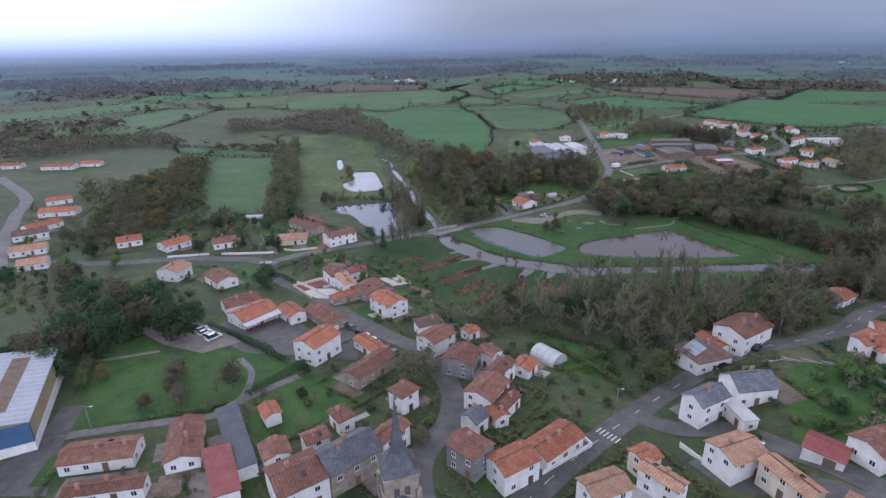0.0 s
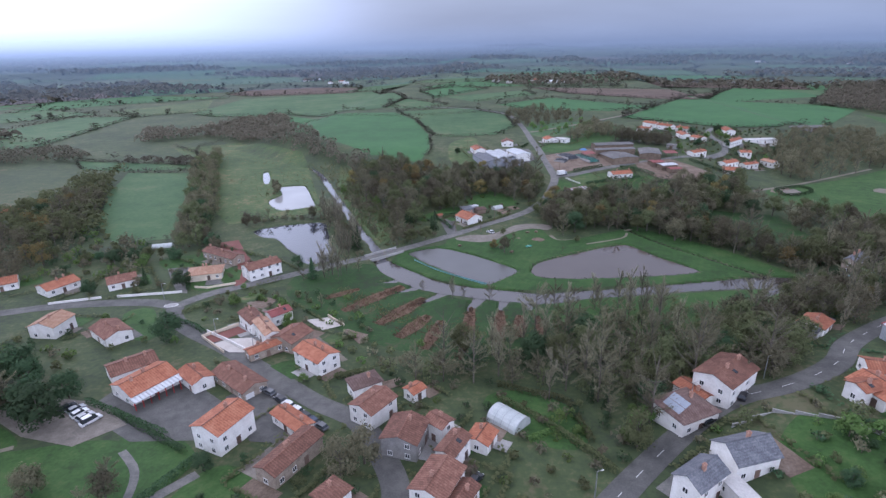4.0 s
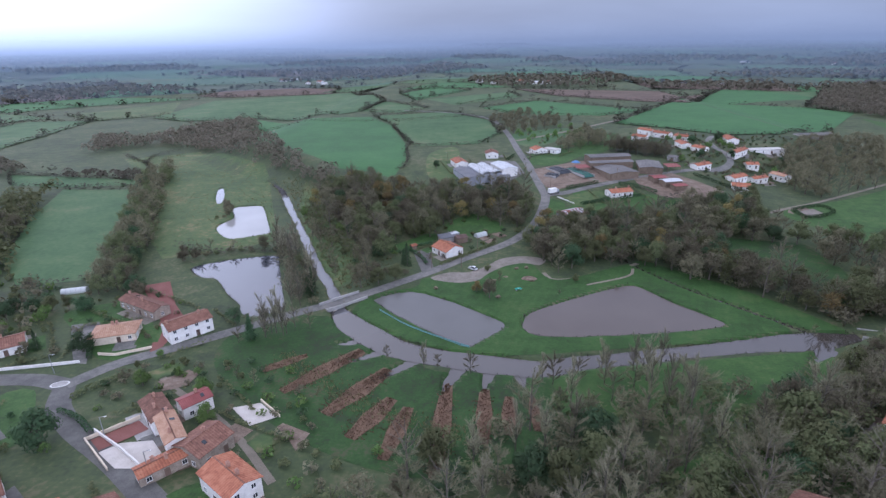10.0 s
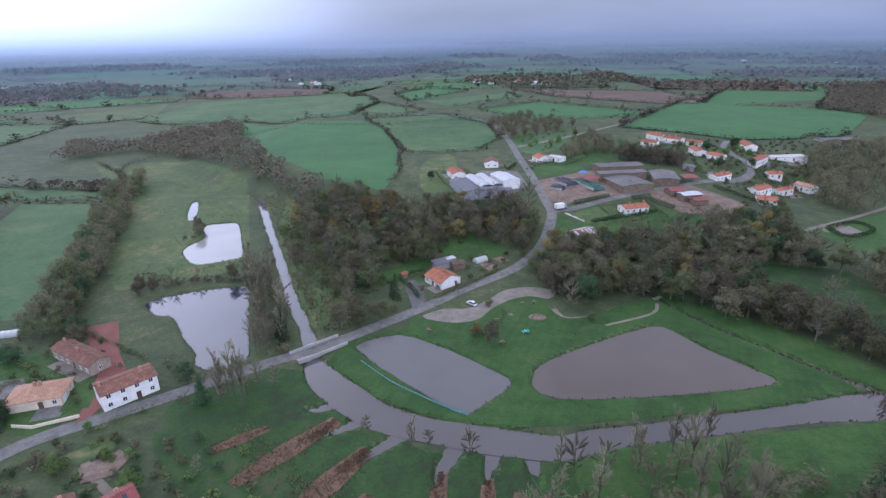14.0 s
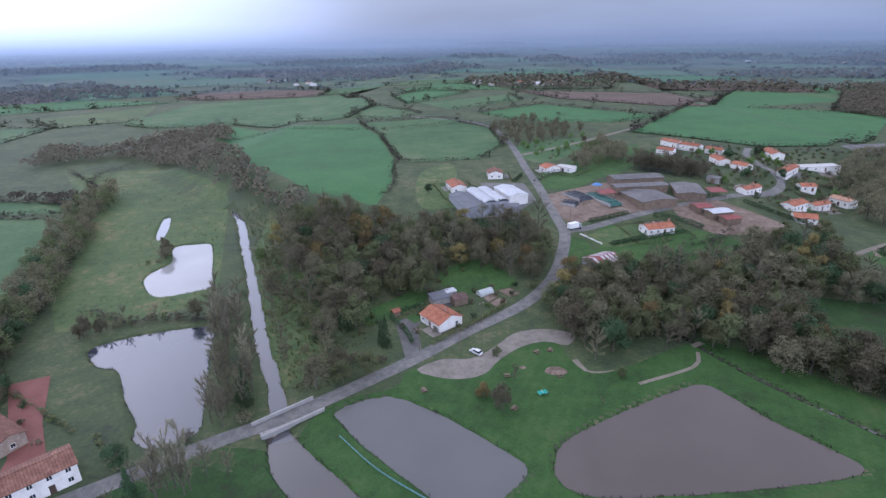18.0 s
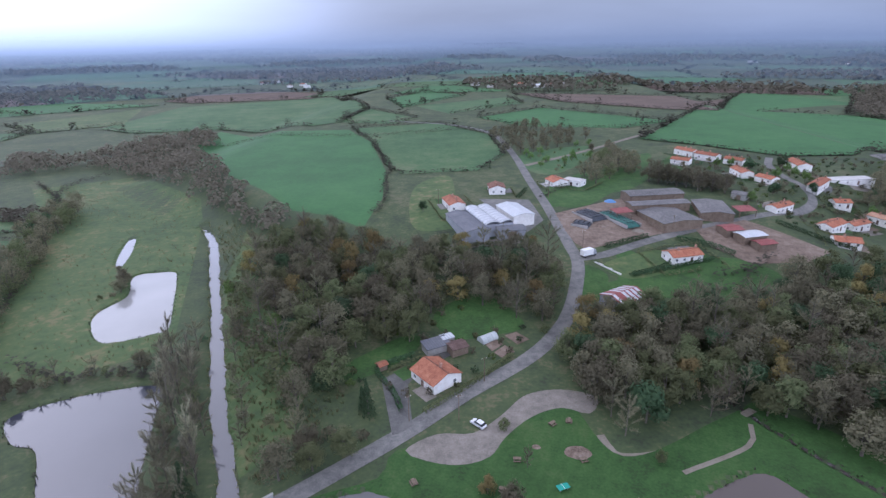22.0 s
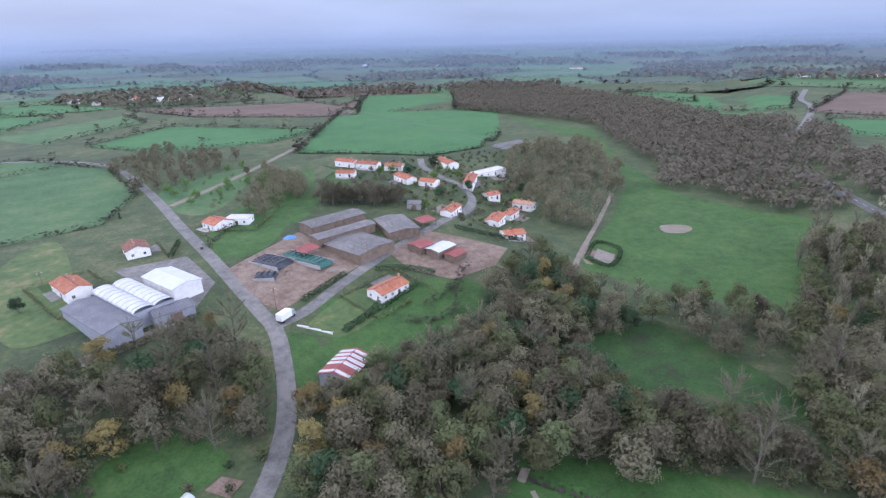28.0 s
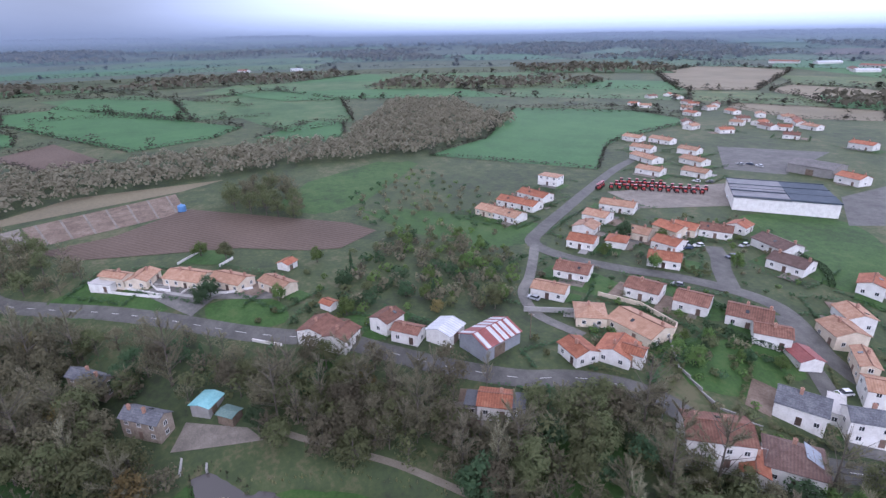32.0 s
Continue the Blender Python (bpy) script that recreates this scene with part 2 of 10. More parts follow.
# ---- the lie of the land ----
def sm(v):
    v = np.clip(v, 0, 1)
    return v * v * (3 - 2 * v)


def land(x, y):
    """Height of the ground: a flat valley floor, the farm's rise to the north, the villages' rises to the east and south,
    and the country slowly climbing to the skyline."""
    x, y = np.asarray(x, float), np.asarray(y, float)
    n = 13 * sm((y - 330 - 0.10 * np.abs(x - 20)) / 150) * sm((x + 125) / 70 + np.clip((y - 430) / 60, 0, 2)) * sm(1 - (x - 120) / 70 + np.clip((y - 470) / 60, 0, 2))
    s = 0.53 * (x - 47) - 0.85 * (y - 170)
    e = 13 * sm((s + 50 + 0.12 * np.clip(x - 150, 0, 200)) / 65) * sm((x - 10) / 70)
    v = 6 * sm((235 - y) / 130)
    v = v + 2.2 * np.exp(-(((x - 46) / 18) ** 2) - ((y - 160) / 25) ** 2)
    far = 58 * sm((np.hypot(x - 30, y - 300) - 800) / 3800)
    return (n**4 + e**4 + v**4 + 1e-9) ** 0.25 + far


def z_at(x, y):
    return float(land(x, y))


def smooth_line(pts, step=2.0, closed=False):
    """Catmull-Rom through the points, resampled."""
    p = np.array(pts, float)
    p = np.vstack([p[-1], p, p[0], p[1]]) if closed else np.vstack([2 * p[0] - p[1], p, 2 * p[-1] - p[-2]])
    out = []
    for a, b, c, d in zip(p, p[1:], p[2:], p[3:]):
        k = max(2, int(np.hypot(*(c - b)) / step))
        for i in range(k):
            t = i / k
            out.append(0.5 * (2 * b + (c - a) * t + (2 * a - 5 * b + 4 * c - d) * t * t + (3 * b - a - 3 * c + d) * t**3))
    if not closed:
        out.append(p[-2])
    return np.array(out)


def inside_depth(poly, x, y):
    """Signed distance to a polygon's edge, positive inside."""
    px, py = poly[:, 0], poly[:, 1]
    qx, qy = np.roll(px, -1), np.roll(py, -1)
    best, odd = np.full(x.shape, 1e9), np.zeros(x.shape, bool)
    for ax, ay, bx, by in zip(px, py, qx, qy):
        dx, dy = bx - ax, by - ay
        t = np.clip(((x - ax) * dx + (y - ay) * dy) / (dx * dx + dy * dy + 1e-9), 0, 1)
        best = np.minimum(best, np.hypot(x - ax - t * dx, y - ay - t * dy))
        hit = ((ay > y) != (by > y)) & (x < (bx - ax) * (y - ay) / (by - ay + 1e-12) + ax)
        odd ^= hit
    return np.where(odd, best, -best)


def ribbon_outline(line, width):
    p = smooth_line(line, 3.0)
    t = np.gradient(p, axis=0)
    t /= np.hypot(t[:, 0], t[:, 1])[:, None] + 1e-9
    nrm = np.stack([-t[:, 1], t[:, 0]], 1)
    w = np.interp(np.linspace(0, 1, len(p)), np.linspace(0, 1, len(width)), width)[:, None] / 2 if np.ndim(width) else width / 2
    return np.vstack([p + nrm * w, (p - nrm * w)[::-1]])


WATERS = {}


def water(name, outline, material, label, level=-0.45):
    WATERS[name] = (outline, material, label, level - 0.012 * len(WATERS))


water("water_mill_pond", smooth_line([(-130, 310), (-122, 318), (-109, 324), (-97, 326), (-91, 313), (-84, 297), (-77, 281), (-75, 274), (-83, 268), (-90, 271), (-92, 276), (-102, 286), (-113, 299), (-121, 301)], 2, True), "pond_dark", "still dark mill pond mirroring the sky beside the road")
water("water_white_pond", smooth_line([(-134, 350), (-144, 361), (-147, 370), (-145, 383), (-153, 398), (-153, 404), (-147, 406), (-139, 407), (-132, 396), (-123, 378), (-114, 359), (-117, 355), (-127, 349)], 1.5, True), "pond_pale", "pale milky pond in the water meadow")
water("water_rect_pond", np.array([(-42.5, 283), (-40.5, 286.5), (-35, 290), (-29.5, 291.7), (-24, 290.3), (-13, 284), (-2, 275.8), (6.8, 268.5), (7.2, 266), (5, 262.5), (0, 257), (-4.5, 251.8), (-6.5, 251.8), (-14, 257.4), (-22, 263.6), (-33, 272.8)], float), "pond_grey", "silty grey pond with netting along one bank")
water("water_big_pond", smooth_line([(13, 268), (16, 276), (26, 284), (43, 295), (54, 301), (60, 301), (69, 288), (77, 279), (82, 272), (74, 268), (55, 264), (36, 261), (20, 260), (14, 263)], 2, True), "pond_brown", "large muddy-brown fishing pond with grass banks")
water("water_canal", ribbon_outline([(-158, 470), (-139, 442), (-118, 401), (-102, 370), (-86, 338), (-74, 314), (-64, 297), (-55, 279), (-52, 272)], tuple(4.3 + 1.3 * math.sin(k * 2.1) * math.cos(k * 0.7) for k in range(60))), "canal", "narrow canal running dead straight through the marsh")
water("water_river", ribbon_outline([(-55, 276), (-47, 265), (-38, 257), (-31, 251.5), (-24, 248), (-10, 244.5), (9, 241.5), (18, 241), (28, 244.5), (43, 248), (59, 252), (75, 256), (91, 259.5), (104, 262), (113, 263.5), (122, 265.5)], (5, 10, 11, 10, 9, 10, 9, 8, 7, 7, 7, 7, 8, 11, 10, 5)), "river", "slow brown river curving past the ponds")
water("water_mill_race", ribbon_outline([(108, 259), (103, 251), (97, 242), (89, 234), (80, 227), (69, 221), (56, 217)], (7, 8, 7, 6, 5, 4)), "river", "brown mill race below the weir")
water("water_ditch", ribbon_outline([(106, 268), (92, 284), (78, 300), (66, 318), (60, 330)], 1.6), "river", "narrow drainage ditch along the pond bank")
water("water_cattle_pond", smooth_line([(-169, 411), (-177, 425), (-186, 447), (-183, 448), (-174, 431), (-169, 419), (-167, 412)], 1.5, True), "canal", "thin arm of pale water in the meadow")
# channels between the old osier beds
for k, (a, b, w) in enumerate((((-37, 255), (-49, 250), 3.0), ((-28, 250), (-43, 240), 3.0), ((-18, 246), (-33, 230), 3.2), ((-6, 243), (-12, 226), 4.0), ((3, 242), (0, 229), 3.5), ((11, 241), (11, 229), 3.2))):
    mid = ((a[0] + b[0]) / 2, (a[1] + b[1]) / 2)
    water(f"water_inlet_{k + 1}", ribbon_outline([a, mid, b], (w + 1.5, w, 1.0)), "river", "silted inlet between the osier beds")


def ground_z(x, y):
    z = land(x, y)
    for outline, _, _, level in WATERS.values():
        lo, hi = outline.min(0) - 3, outline.max(0) + 3
        near = (x > lo[0]) & (x < hi[0]) & (y > lo[1]) & (y < hi[1])
        if near.any():
            d = inside_depth(outline, x[near], y[near])
            z[near] = np.minimum(z[near], land(x[near], y[near]) - 1.5 * sm((d + 0.8) / 2.2))
    return z


def mesh_object(name, verts, faces, material, smooth=False):
    me = bpy.data.meshes.new(name)
    me.from_pydata(verts, [], faces)
    me.materials.append(M[material] if isinstance(material, str) else material)
    if smooth:
        me.polygons.foreach_set("use_smooth", [True] * len(me.polygons))
    me.update()
    return new(name, me)


def steps(*spans):
    out = [spans[0][0]]
    for a, b, s in spans:
        out += list(np.linspace(a, b, max(2, int(round((b - a) / s)) + 1))[1:])
    return np.array(out)


gx = steps((-4900, -1500, 340), (-1500, -500, 60), (-500, -190, 10), (-190, 135, 1.6), (135, 330, 3), (330, 900, 30), (900, 4900, 250))
gy = steps((-4600, -800, 300), (-800, -60, 40), (-60, 205, 3), (205, 430, 1.6), (430, 600, 4), (600, 1300, 30), (1300, 4900, 200))
GX, GY = np.meshgrid(gx, gy)
GZ = ground_z(GX, GY)
nx, ny = len(gx), len(gy)
idx = np.arange(nx * ny).reshape(ny, nx)
quads = np.stack([idx[:-1, :-1], idx[:-1, 1:], idx[1:, 1:], idx[1:, :-1]], -1).reshape(-1, 4)
ground = mesh_object("ground", np.stack([GX, GY, GZ], -1).reshape(-1, 3).tolist(), quads.tolist(), "meadow", True)
tagged(ground, "damp green meadow ground rolling away to the horizon", "ground", kind="structure")

RIBBONS = [k for k in WATERS if not k.endswith("pond")]
for name, (outline, material, label, level) in WATERS.items():
    verts = [(x, y, level) for x, y in outline]
    bm = bmesh.new()
    vs = [bm.verts.new(v) for v in verts]
    if name in RIBBONS:
        for i in range(len(vs) // 2 - 1):
            bm.faces.new((vs[-1 - i], vs[-2 - i], vs[i + 1], vs[i]))
    else:
        bm.faces.new(vs)
        bmesh.ops.triangulate(bm, faces=bm.faces[:])
    bmesh.ops.recalc_face_normals(bm, faces=bm.faces[:])
    if sum(f.normal.z for f in bm.faces) < 0:
        bmesh.ops.reverse_faces(bm, faces=bm.faces[:])
    me = bpy.data.meshes.new(name)
    bm.to_mesh(me)
    bm.free()
    me.materials.append(M[material])
    tagged(new(name, me), label, "water", kind="structure")


PATCHES, FIELDS = [], []


def patch(name, outline, material, label, lift=0.05, grain=None, category="field"):
    """A sheet of ground cover draped over the land: a polygon cut into a grid so that it follows the slope."""
    p = np.array(outline, float)
    PATCHES.append(p)
    if name.startswith(("field_crop", "field_plough", "field_stubble")) and name != "field_plough_near":
        FIELDS.append((name, p))
    lift += 0.0006 * len(PATCHES)
    size = np.ptp(p, axis=0).max()
    grain = grain or max(4.0, size / 24)
    wet = any((o.min(0) < p.max(0)).all() and (o.max(0) > p.min(0)).all() for o, _, _, _ in WATERS.values())
    bm = bmesh.new()
    f = bm.faces.new([bm.verts.new((x, y, 0)) for x, y in p])
    f.normal_update()
    if f.normal.z < 0:
        f.normal_flip()
    lo, hi = p.min(0), p.max(0)
    for axis in (0, 1):
        cuts = (gx, gy)[axis] if wet else np.arange(math.ceil(lo[axis] / grain) * grain, hi[axis], grain)
        for v in cuts[(cuts > lo[axis]) & (cuts < hi[axis])]:
            co, no = [0, 0, 0], [0, 0, 0]
            co[axis], no[axis] = v, 1
            bmesh.ops.bisect_plane(bm, geom=bm.verts[:] + bm.edges[:] + bm.faces[:], plane_co=co, plane_no=no)
    q = np.array([v.co[:2] for v in bm.verts])
    zs = (ground_z(q[:, 0], q[:, 1]) if wet else land(q[:, 0], q[:, 1])) + lift
    for v, z in zip(bm.verts, zs.tolist()):
        v.co.z = z
    bmesh.ops.triangulate(bm, faces=[f for f in bm.faces if len(f.verts) > 4])
    me = bpy.data.meshes.new(name)
    bm.to_mesh(me)
    bm.free()
    me.materials.append(M[material])
    return tagged(new(name, me), label, category, kind="structure")


KEEP_OUT = [(131, 273, 7), (134, 263, 8), (123, 264, 8), (142, 273, 9), (152, 280, 6), (168, 283, 9), (113, 262, 7)]


def road(name, line, width, material, label, lift=0.09, dashes=False, edge=False, category="road"):
    p = smooth_line(line, 2.5)
    KEEP_OUT.extend((q[0], q[1], width / 2 + 1.2) for q in p)
    t = np.gradient(p, axis=0)
    t /= np.hypot(t[:, 0], t[:, 1])[:, None] + 1e-9
    nrm = np.stack([-t[:, 1], t[:, 0]], 1)

    def strip(off, w, rise, keep=None):
        verts, faces = [], []
        for i in range(len(p)):
            for s in (-1, 0, 1):
                q = p[i] + nrm[i] * (off + s * w / 2)
                verts.append((q[0], q[1], z_at(*q) + rise + (0.03 if s == 0 and w > 2 else 0)))
        for i in range(len(p) - 1):
            if keep is None or keep(i):
                for s in (0, 1):
                    a = 3 * i + s
                    faces.append((a, a + 3, a + 4, a + 1))
        return verts, [f[::-1] for f in faces]

    ob = mesh_object(name, *strip(0, width, lift), material, True)
    tagged(ob, label, category, kind="structure")
    if dashes:
        mk = mesh_object("centre_line", *strip(0, 0.15, lift + 0.045, lambda i: i % 3 == 0), "line")
        mk.parent = ob
    if edge:
        for s in (-1, 1):
            mk = mesh_object("edge_line", *strip(s * (width / 2 - 0.25), 0.12, lift + 0.02), "line")
            mk.parent = ob
    return ob


# ---- roads ----
road("road_main", [(-4, 70), (-14, 95), (-21, 114), (-18, 128), (-19, 139), (-24, 149), (-33, 161), (-46, 168), (-58, 176), (-83, 193), (-102, 204), (-114, 213), (-120, 223)], 6.0, "asphalt", "grey asphalt village street with worn edges", 0.09)
road("road_river", [(-120, 223), (-112, 235), (-98, 246), (-87, 255), (-69, 270), (-54, 281), (-41, 293), (-24, 310), (-9, 327), (9, 345), (19, 359), (25, 372), (30, 390), (33, 408), (31, 425), (27, 460), (22, 515), (17, 585), (9, 655), (-2, 705), (-40, 755), (-110, 790)], 5.1, "asphalt_old", "worn pale asphalt country road crossing the bridge", 0.12)
road("road_west", [(-120, 223), (-132, 225), (-151, 222.5), (-168, 218), (-194, 207), (-260, 190)], 6.0, "asphalt", "grey asphalt road leaving the crossroads", 0.10)
road("road_farm", [(33, 410), (45, 414), (61, 424), (73, 431), (94, 442), (118, 453), (140, 466), (157, 477), (168, 490), (171, 505), (172, 530), (178, 560), (190, 585)], 4.6, "asphalt_old", "narrow worn lane through the farm and hamlet", 0.11)
road("road_east", [(-10, 88), (5, 114), (16, 130), (26, 143), (37, 155), (49, 166), (58, 171), (68, 173), (77, 177), (86, 184), (93, 193), (101, 200), (112, 208), (125, 216), (138, 224), (150, 236), (161, 246), (181, 262), (198, 277), (215, 294), (230, 307), (250, 315), (271, 322), (289, 335), (321, 365), (380, 420)], 6.0, "asphalt", "grey asphalt road with dashed centre line round the hillside", 0.10, dashes=True)
road("road_estate", [(240, -60), (222, -1), (201, 47), (181, 89), (168, 116), (158, 131), (140, 131), (121, 123), (106, 114), (89, 108), (75, 108), (64, 114), (57, 119), (50, 121), (42, 122), (36, 128)], 6.0, "asphalt", "asphalt estate road between bungalows", 0.12)
road("road_close", [(90, 108), (100, 96), (106, 87), (114, 78)], 6.5, "asphalt", "short asphalt cul-de-sac", 0.15)
road("road_lane", [(156, 132), (146, 142), (135, 154), (127, 164), (114, 170), (98, 168)], 3.6, "asphalt_old", "narrow lane beside garden walls", 0.14)
road("road_side", [(24, 141), (33, 137), (45, 137), (54, 130), (61, 124), (72, 112)], 5.0, "asphalt", "asphalt side street", 0.13)
road("road_northwest", [(-230, 190), (-260, 215), (-290, 245), (-309, 264), (-341, 297), (-419, 342)], 7.0, "asphalt_old", "pale road past the outlying houses", 0.12)
road("track_fields", [(22, 560), (60, 600), (106, 655), (213, 794), (320, 990), (384, 1105), (435, 1204)], 4.5, "path", "pale farm track between the fields", 0.3)
road("road_far_east", [(470, 470), (560, 500), (690, 555), (760, 600), (900, 660)], 7.0, "asphalt_old", "distant pale road", 0.5)
road("path_riverside", [(24, 312), (26, 306), (30, 305), (38, 307), (51, 314), (61, 321), (70, 327)], 2.0, "path", "beige footpath round the ponds", 0.07)
patch("car_park", smooth_line([(-23, 304), (-16, 310), (-7, 311), (0, 318), (7, 327), (17, 330), (26, 327), (23, 320), (16, 322), (8, 318), (1, 310), (-3, 303), (-10, 300), (-18, 301)], 2, True), "gravel", "beige gravel car park by the ponds", 0.08, 4, "car park")


# ---- the rim of the far country: haze painted by glowing see-through rings ----
veil = bpy.data.materials.new("painted_haze_veil")
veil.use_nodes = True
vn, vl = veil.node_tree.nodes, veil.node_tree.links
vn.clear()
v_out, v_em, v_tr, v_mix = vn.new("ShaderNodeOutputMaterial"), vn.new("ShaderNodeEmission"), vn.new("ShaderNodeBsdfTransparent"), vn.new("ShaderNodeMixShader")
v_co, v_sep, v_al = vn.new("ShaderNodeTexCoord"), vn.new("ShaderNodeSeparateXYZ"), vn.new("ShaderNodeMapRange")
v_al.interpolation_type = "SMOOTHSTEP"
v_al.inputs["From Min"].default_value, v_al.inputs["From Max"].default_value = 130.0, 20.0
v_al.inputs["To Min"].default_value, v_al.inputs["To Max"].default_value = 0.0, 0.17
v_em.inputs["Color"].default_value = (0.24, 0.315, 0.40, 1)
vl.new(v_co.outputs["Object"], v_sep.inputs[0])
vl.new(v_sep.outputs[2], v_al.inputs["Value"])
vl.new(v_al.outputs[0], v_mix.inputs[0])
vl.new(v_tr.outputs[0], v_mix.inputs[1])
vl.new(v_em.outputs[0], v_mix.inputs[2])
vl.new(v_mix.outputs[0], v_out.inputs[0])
# skyline haze painted as emission, its colour and opacity set by height
rim = bpy.data.materials.new("painted_haze_rim")
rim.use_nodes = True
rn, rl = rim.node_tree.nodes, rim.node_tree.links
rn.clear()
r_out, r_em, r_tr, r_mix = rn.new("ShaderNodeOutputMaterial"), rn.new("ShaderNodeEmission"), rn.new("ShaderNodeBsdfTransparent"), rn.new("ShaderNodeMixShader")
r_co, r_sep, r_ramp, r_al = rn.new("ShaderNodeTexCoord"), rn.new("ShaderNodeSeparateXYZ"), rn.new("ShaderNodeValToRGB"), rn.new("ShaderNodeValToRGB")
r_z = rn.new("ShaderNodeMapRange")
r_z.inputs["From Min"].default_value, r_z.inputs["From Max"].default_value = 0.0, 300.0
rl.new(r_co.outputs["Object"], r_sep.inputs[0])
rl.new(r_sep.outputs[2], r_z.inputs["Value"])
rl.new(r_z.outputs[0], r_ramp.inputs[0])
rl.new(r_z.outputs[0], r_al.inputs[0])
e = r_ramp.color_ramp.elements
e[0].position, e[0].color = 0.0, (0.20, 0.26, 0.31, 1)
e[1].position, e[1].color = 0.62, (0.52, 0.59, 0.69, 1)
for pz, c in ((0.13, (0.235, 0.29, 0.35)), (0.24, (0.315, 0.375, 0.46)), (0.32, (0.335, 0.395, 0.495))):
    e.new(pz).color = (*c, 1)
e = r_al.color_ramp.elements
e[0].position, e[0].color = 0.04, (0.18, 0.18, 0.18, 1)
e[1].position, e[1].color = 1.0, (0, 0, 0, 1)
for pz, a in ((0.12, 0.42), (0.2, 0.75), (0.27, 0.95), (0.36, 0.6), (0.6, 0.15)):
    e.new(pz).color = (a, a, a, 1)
# the ring glows brighter westward to follow the pale sky there
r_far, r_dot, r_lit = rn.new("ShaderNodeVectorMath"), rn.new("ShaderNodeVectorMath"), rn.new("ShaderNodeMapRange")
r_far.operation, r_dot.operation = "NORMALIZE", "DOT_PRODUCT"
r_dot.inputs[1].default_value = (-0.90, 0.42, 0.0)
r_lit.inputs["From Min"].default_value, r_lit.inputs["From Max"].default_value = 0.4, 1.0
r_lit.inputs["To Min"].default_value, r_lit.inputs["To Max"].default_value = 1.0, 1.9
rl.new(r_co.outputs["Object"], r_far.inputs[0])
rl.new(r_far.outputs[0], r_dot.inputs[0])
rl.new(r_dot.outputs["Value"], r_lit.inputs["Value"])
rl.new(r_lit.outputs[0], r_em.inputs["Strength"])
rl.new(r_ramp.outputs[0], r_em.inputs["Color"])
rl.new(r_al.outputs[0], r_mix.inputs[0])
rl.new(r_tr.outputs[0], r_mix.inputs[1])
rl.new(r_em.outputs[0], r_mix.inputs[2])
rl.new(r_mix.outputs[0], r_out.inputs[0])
# added rings in place of hazy air: faint ones nearer, a denser one farthest out
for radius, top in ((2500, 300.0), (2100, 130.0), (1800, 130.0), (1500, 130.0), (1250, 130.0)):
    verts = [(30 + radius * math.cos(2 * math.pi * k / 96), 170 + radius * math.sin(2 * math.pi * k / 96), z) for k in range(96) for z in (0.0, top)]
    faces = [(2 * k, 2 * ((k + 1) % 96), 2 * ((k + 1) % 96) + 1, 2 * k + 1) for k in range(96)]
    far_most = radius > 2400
    tagged(mesh_object("backdrop", verts, faces, rim if far_most else veil), "glowing blue-grey ring painting haze over the far skyline" if far_most else "faintly glowing see-through ring painting haze over the distant fields", "backdrop", kind="structure")


# ---- fields, lawns and yards ----
patch("field_crop_1", [(-289, 695), (-310, 804), (-198, 721), (-139, 726), (-101, 652), (-69, 541), (-60, 478), (-62, 438), (-80, 452), (-104, 462), (-133, 495), (-170, 532), (-217, 584)], "crop", "vivid green winter crop field", 0.040, category="field")
patch("field_crop_2", [(-137, 733), (-55, 771), (-2, 692), (9, 599), (-10, 546), (-57, 536), (-72, 559), (-99, 652)], "pasture", "green pasture beside the road", 0.046, category="field")
patch("field_crop_3", [(-475, 829), (-505, 1069), (-285, 1212), (-159, 921), (-162, 781), (-184, 752), (-319, 822), (-409, 795)], "pasture", "broad green pasture", 0.512, category="field")
patch("field_crop_4", [(-168, 781), (-156, 907), (-81, 810), (-103, 765)], "pasture", "small hedged pasture", 0.058, category="field")
patch("field_plough_1", [(-591, 1165), (-595, 1402), (-335, 1311), (-323, 1194), (-519, 1132)], "plough", "brown bare field", 0.524, category="field")
patch("field_crop_5", [(-157, 1039), (-109, 1168), (-37, 1092), (-113, 917)], "crop", "hedged green field", 0.040, category="field")
patch("field_crop_6", [(-100, 936), (26, 1045), (46, 959), (-48, 850)], "pasture", "hedged pasture", 0.046, category="field")
patch("field_crop_7", [(-14, 811), (64, 901), (184, 771), (122, 726), (32, 741)], "crop", "long green field", 0.052, category="field")
patch("field_plough_2", [(37, 1114), (257, 1035), (381, 1117), (261, 855), (208, 871), (101, 969)], "plough", "ploughed brown field", 0.518, category="field")
patch("field_crop_8", [(124, 663), (462, 1249), (577, 1308), (624, 1201), (434, 906), (459, 839), (358, 705), (249, 592), (201, 590), (164, 631)], "crop", "large vivid green winter crop field", 0.524, category="field")
patch("field_meadow_1", [(438, 796), (445, 655), (339, 523), (296, 451), (296, 381), (288, 367), (253, 355), (193, 324), (172, 360), (158, 392), (165, 406), (221, 435), (297, 487), (390, 611), (414, 709)], "lawn", "long green meadow sweeping past the wood", 0.040, category="field")
patch("field_olive_1", [(-181, 355), (-226, 423), (-250, 467), (-321, 544), (-271, 579), (-175, 501), (-161, 475), (-105, 346), (-128, 328), (-149, 319)], "olive", "tussocky water meadow with yellowed grass", 0.046, category="field")
patch("field_marsh_1", [(-114, 405), (-126, 452), (-92, 401), (-73, 359), (-55, 329), (-51, 306), (-59, 293), (-82, 330)], "olive", "overgrown marsh strip beside the canal", 0.052, category="field")
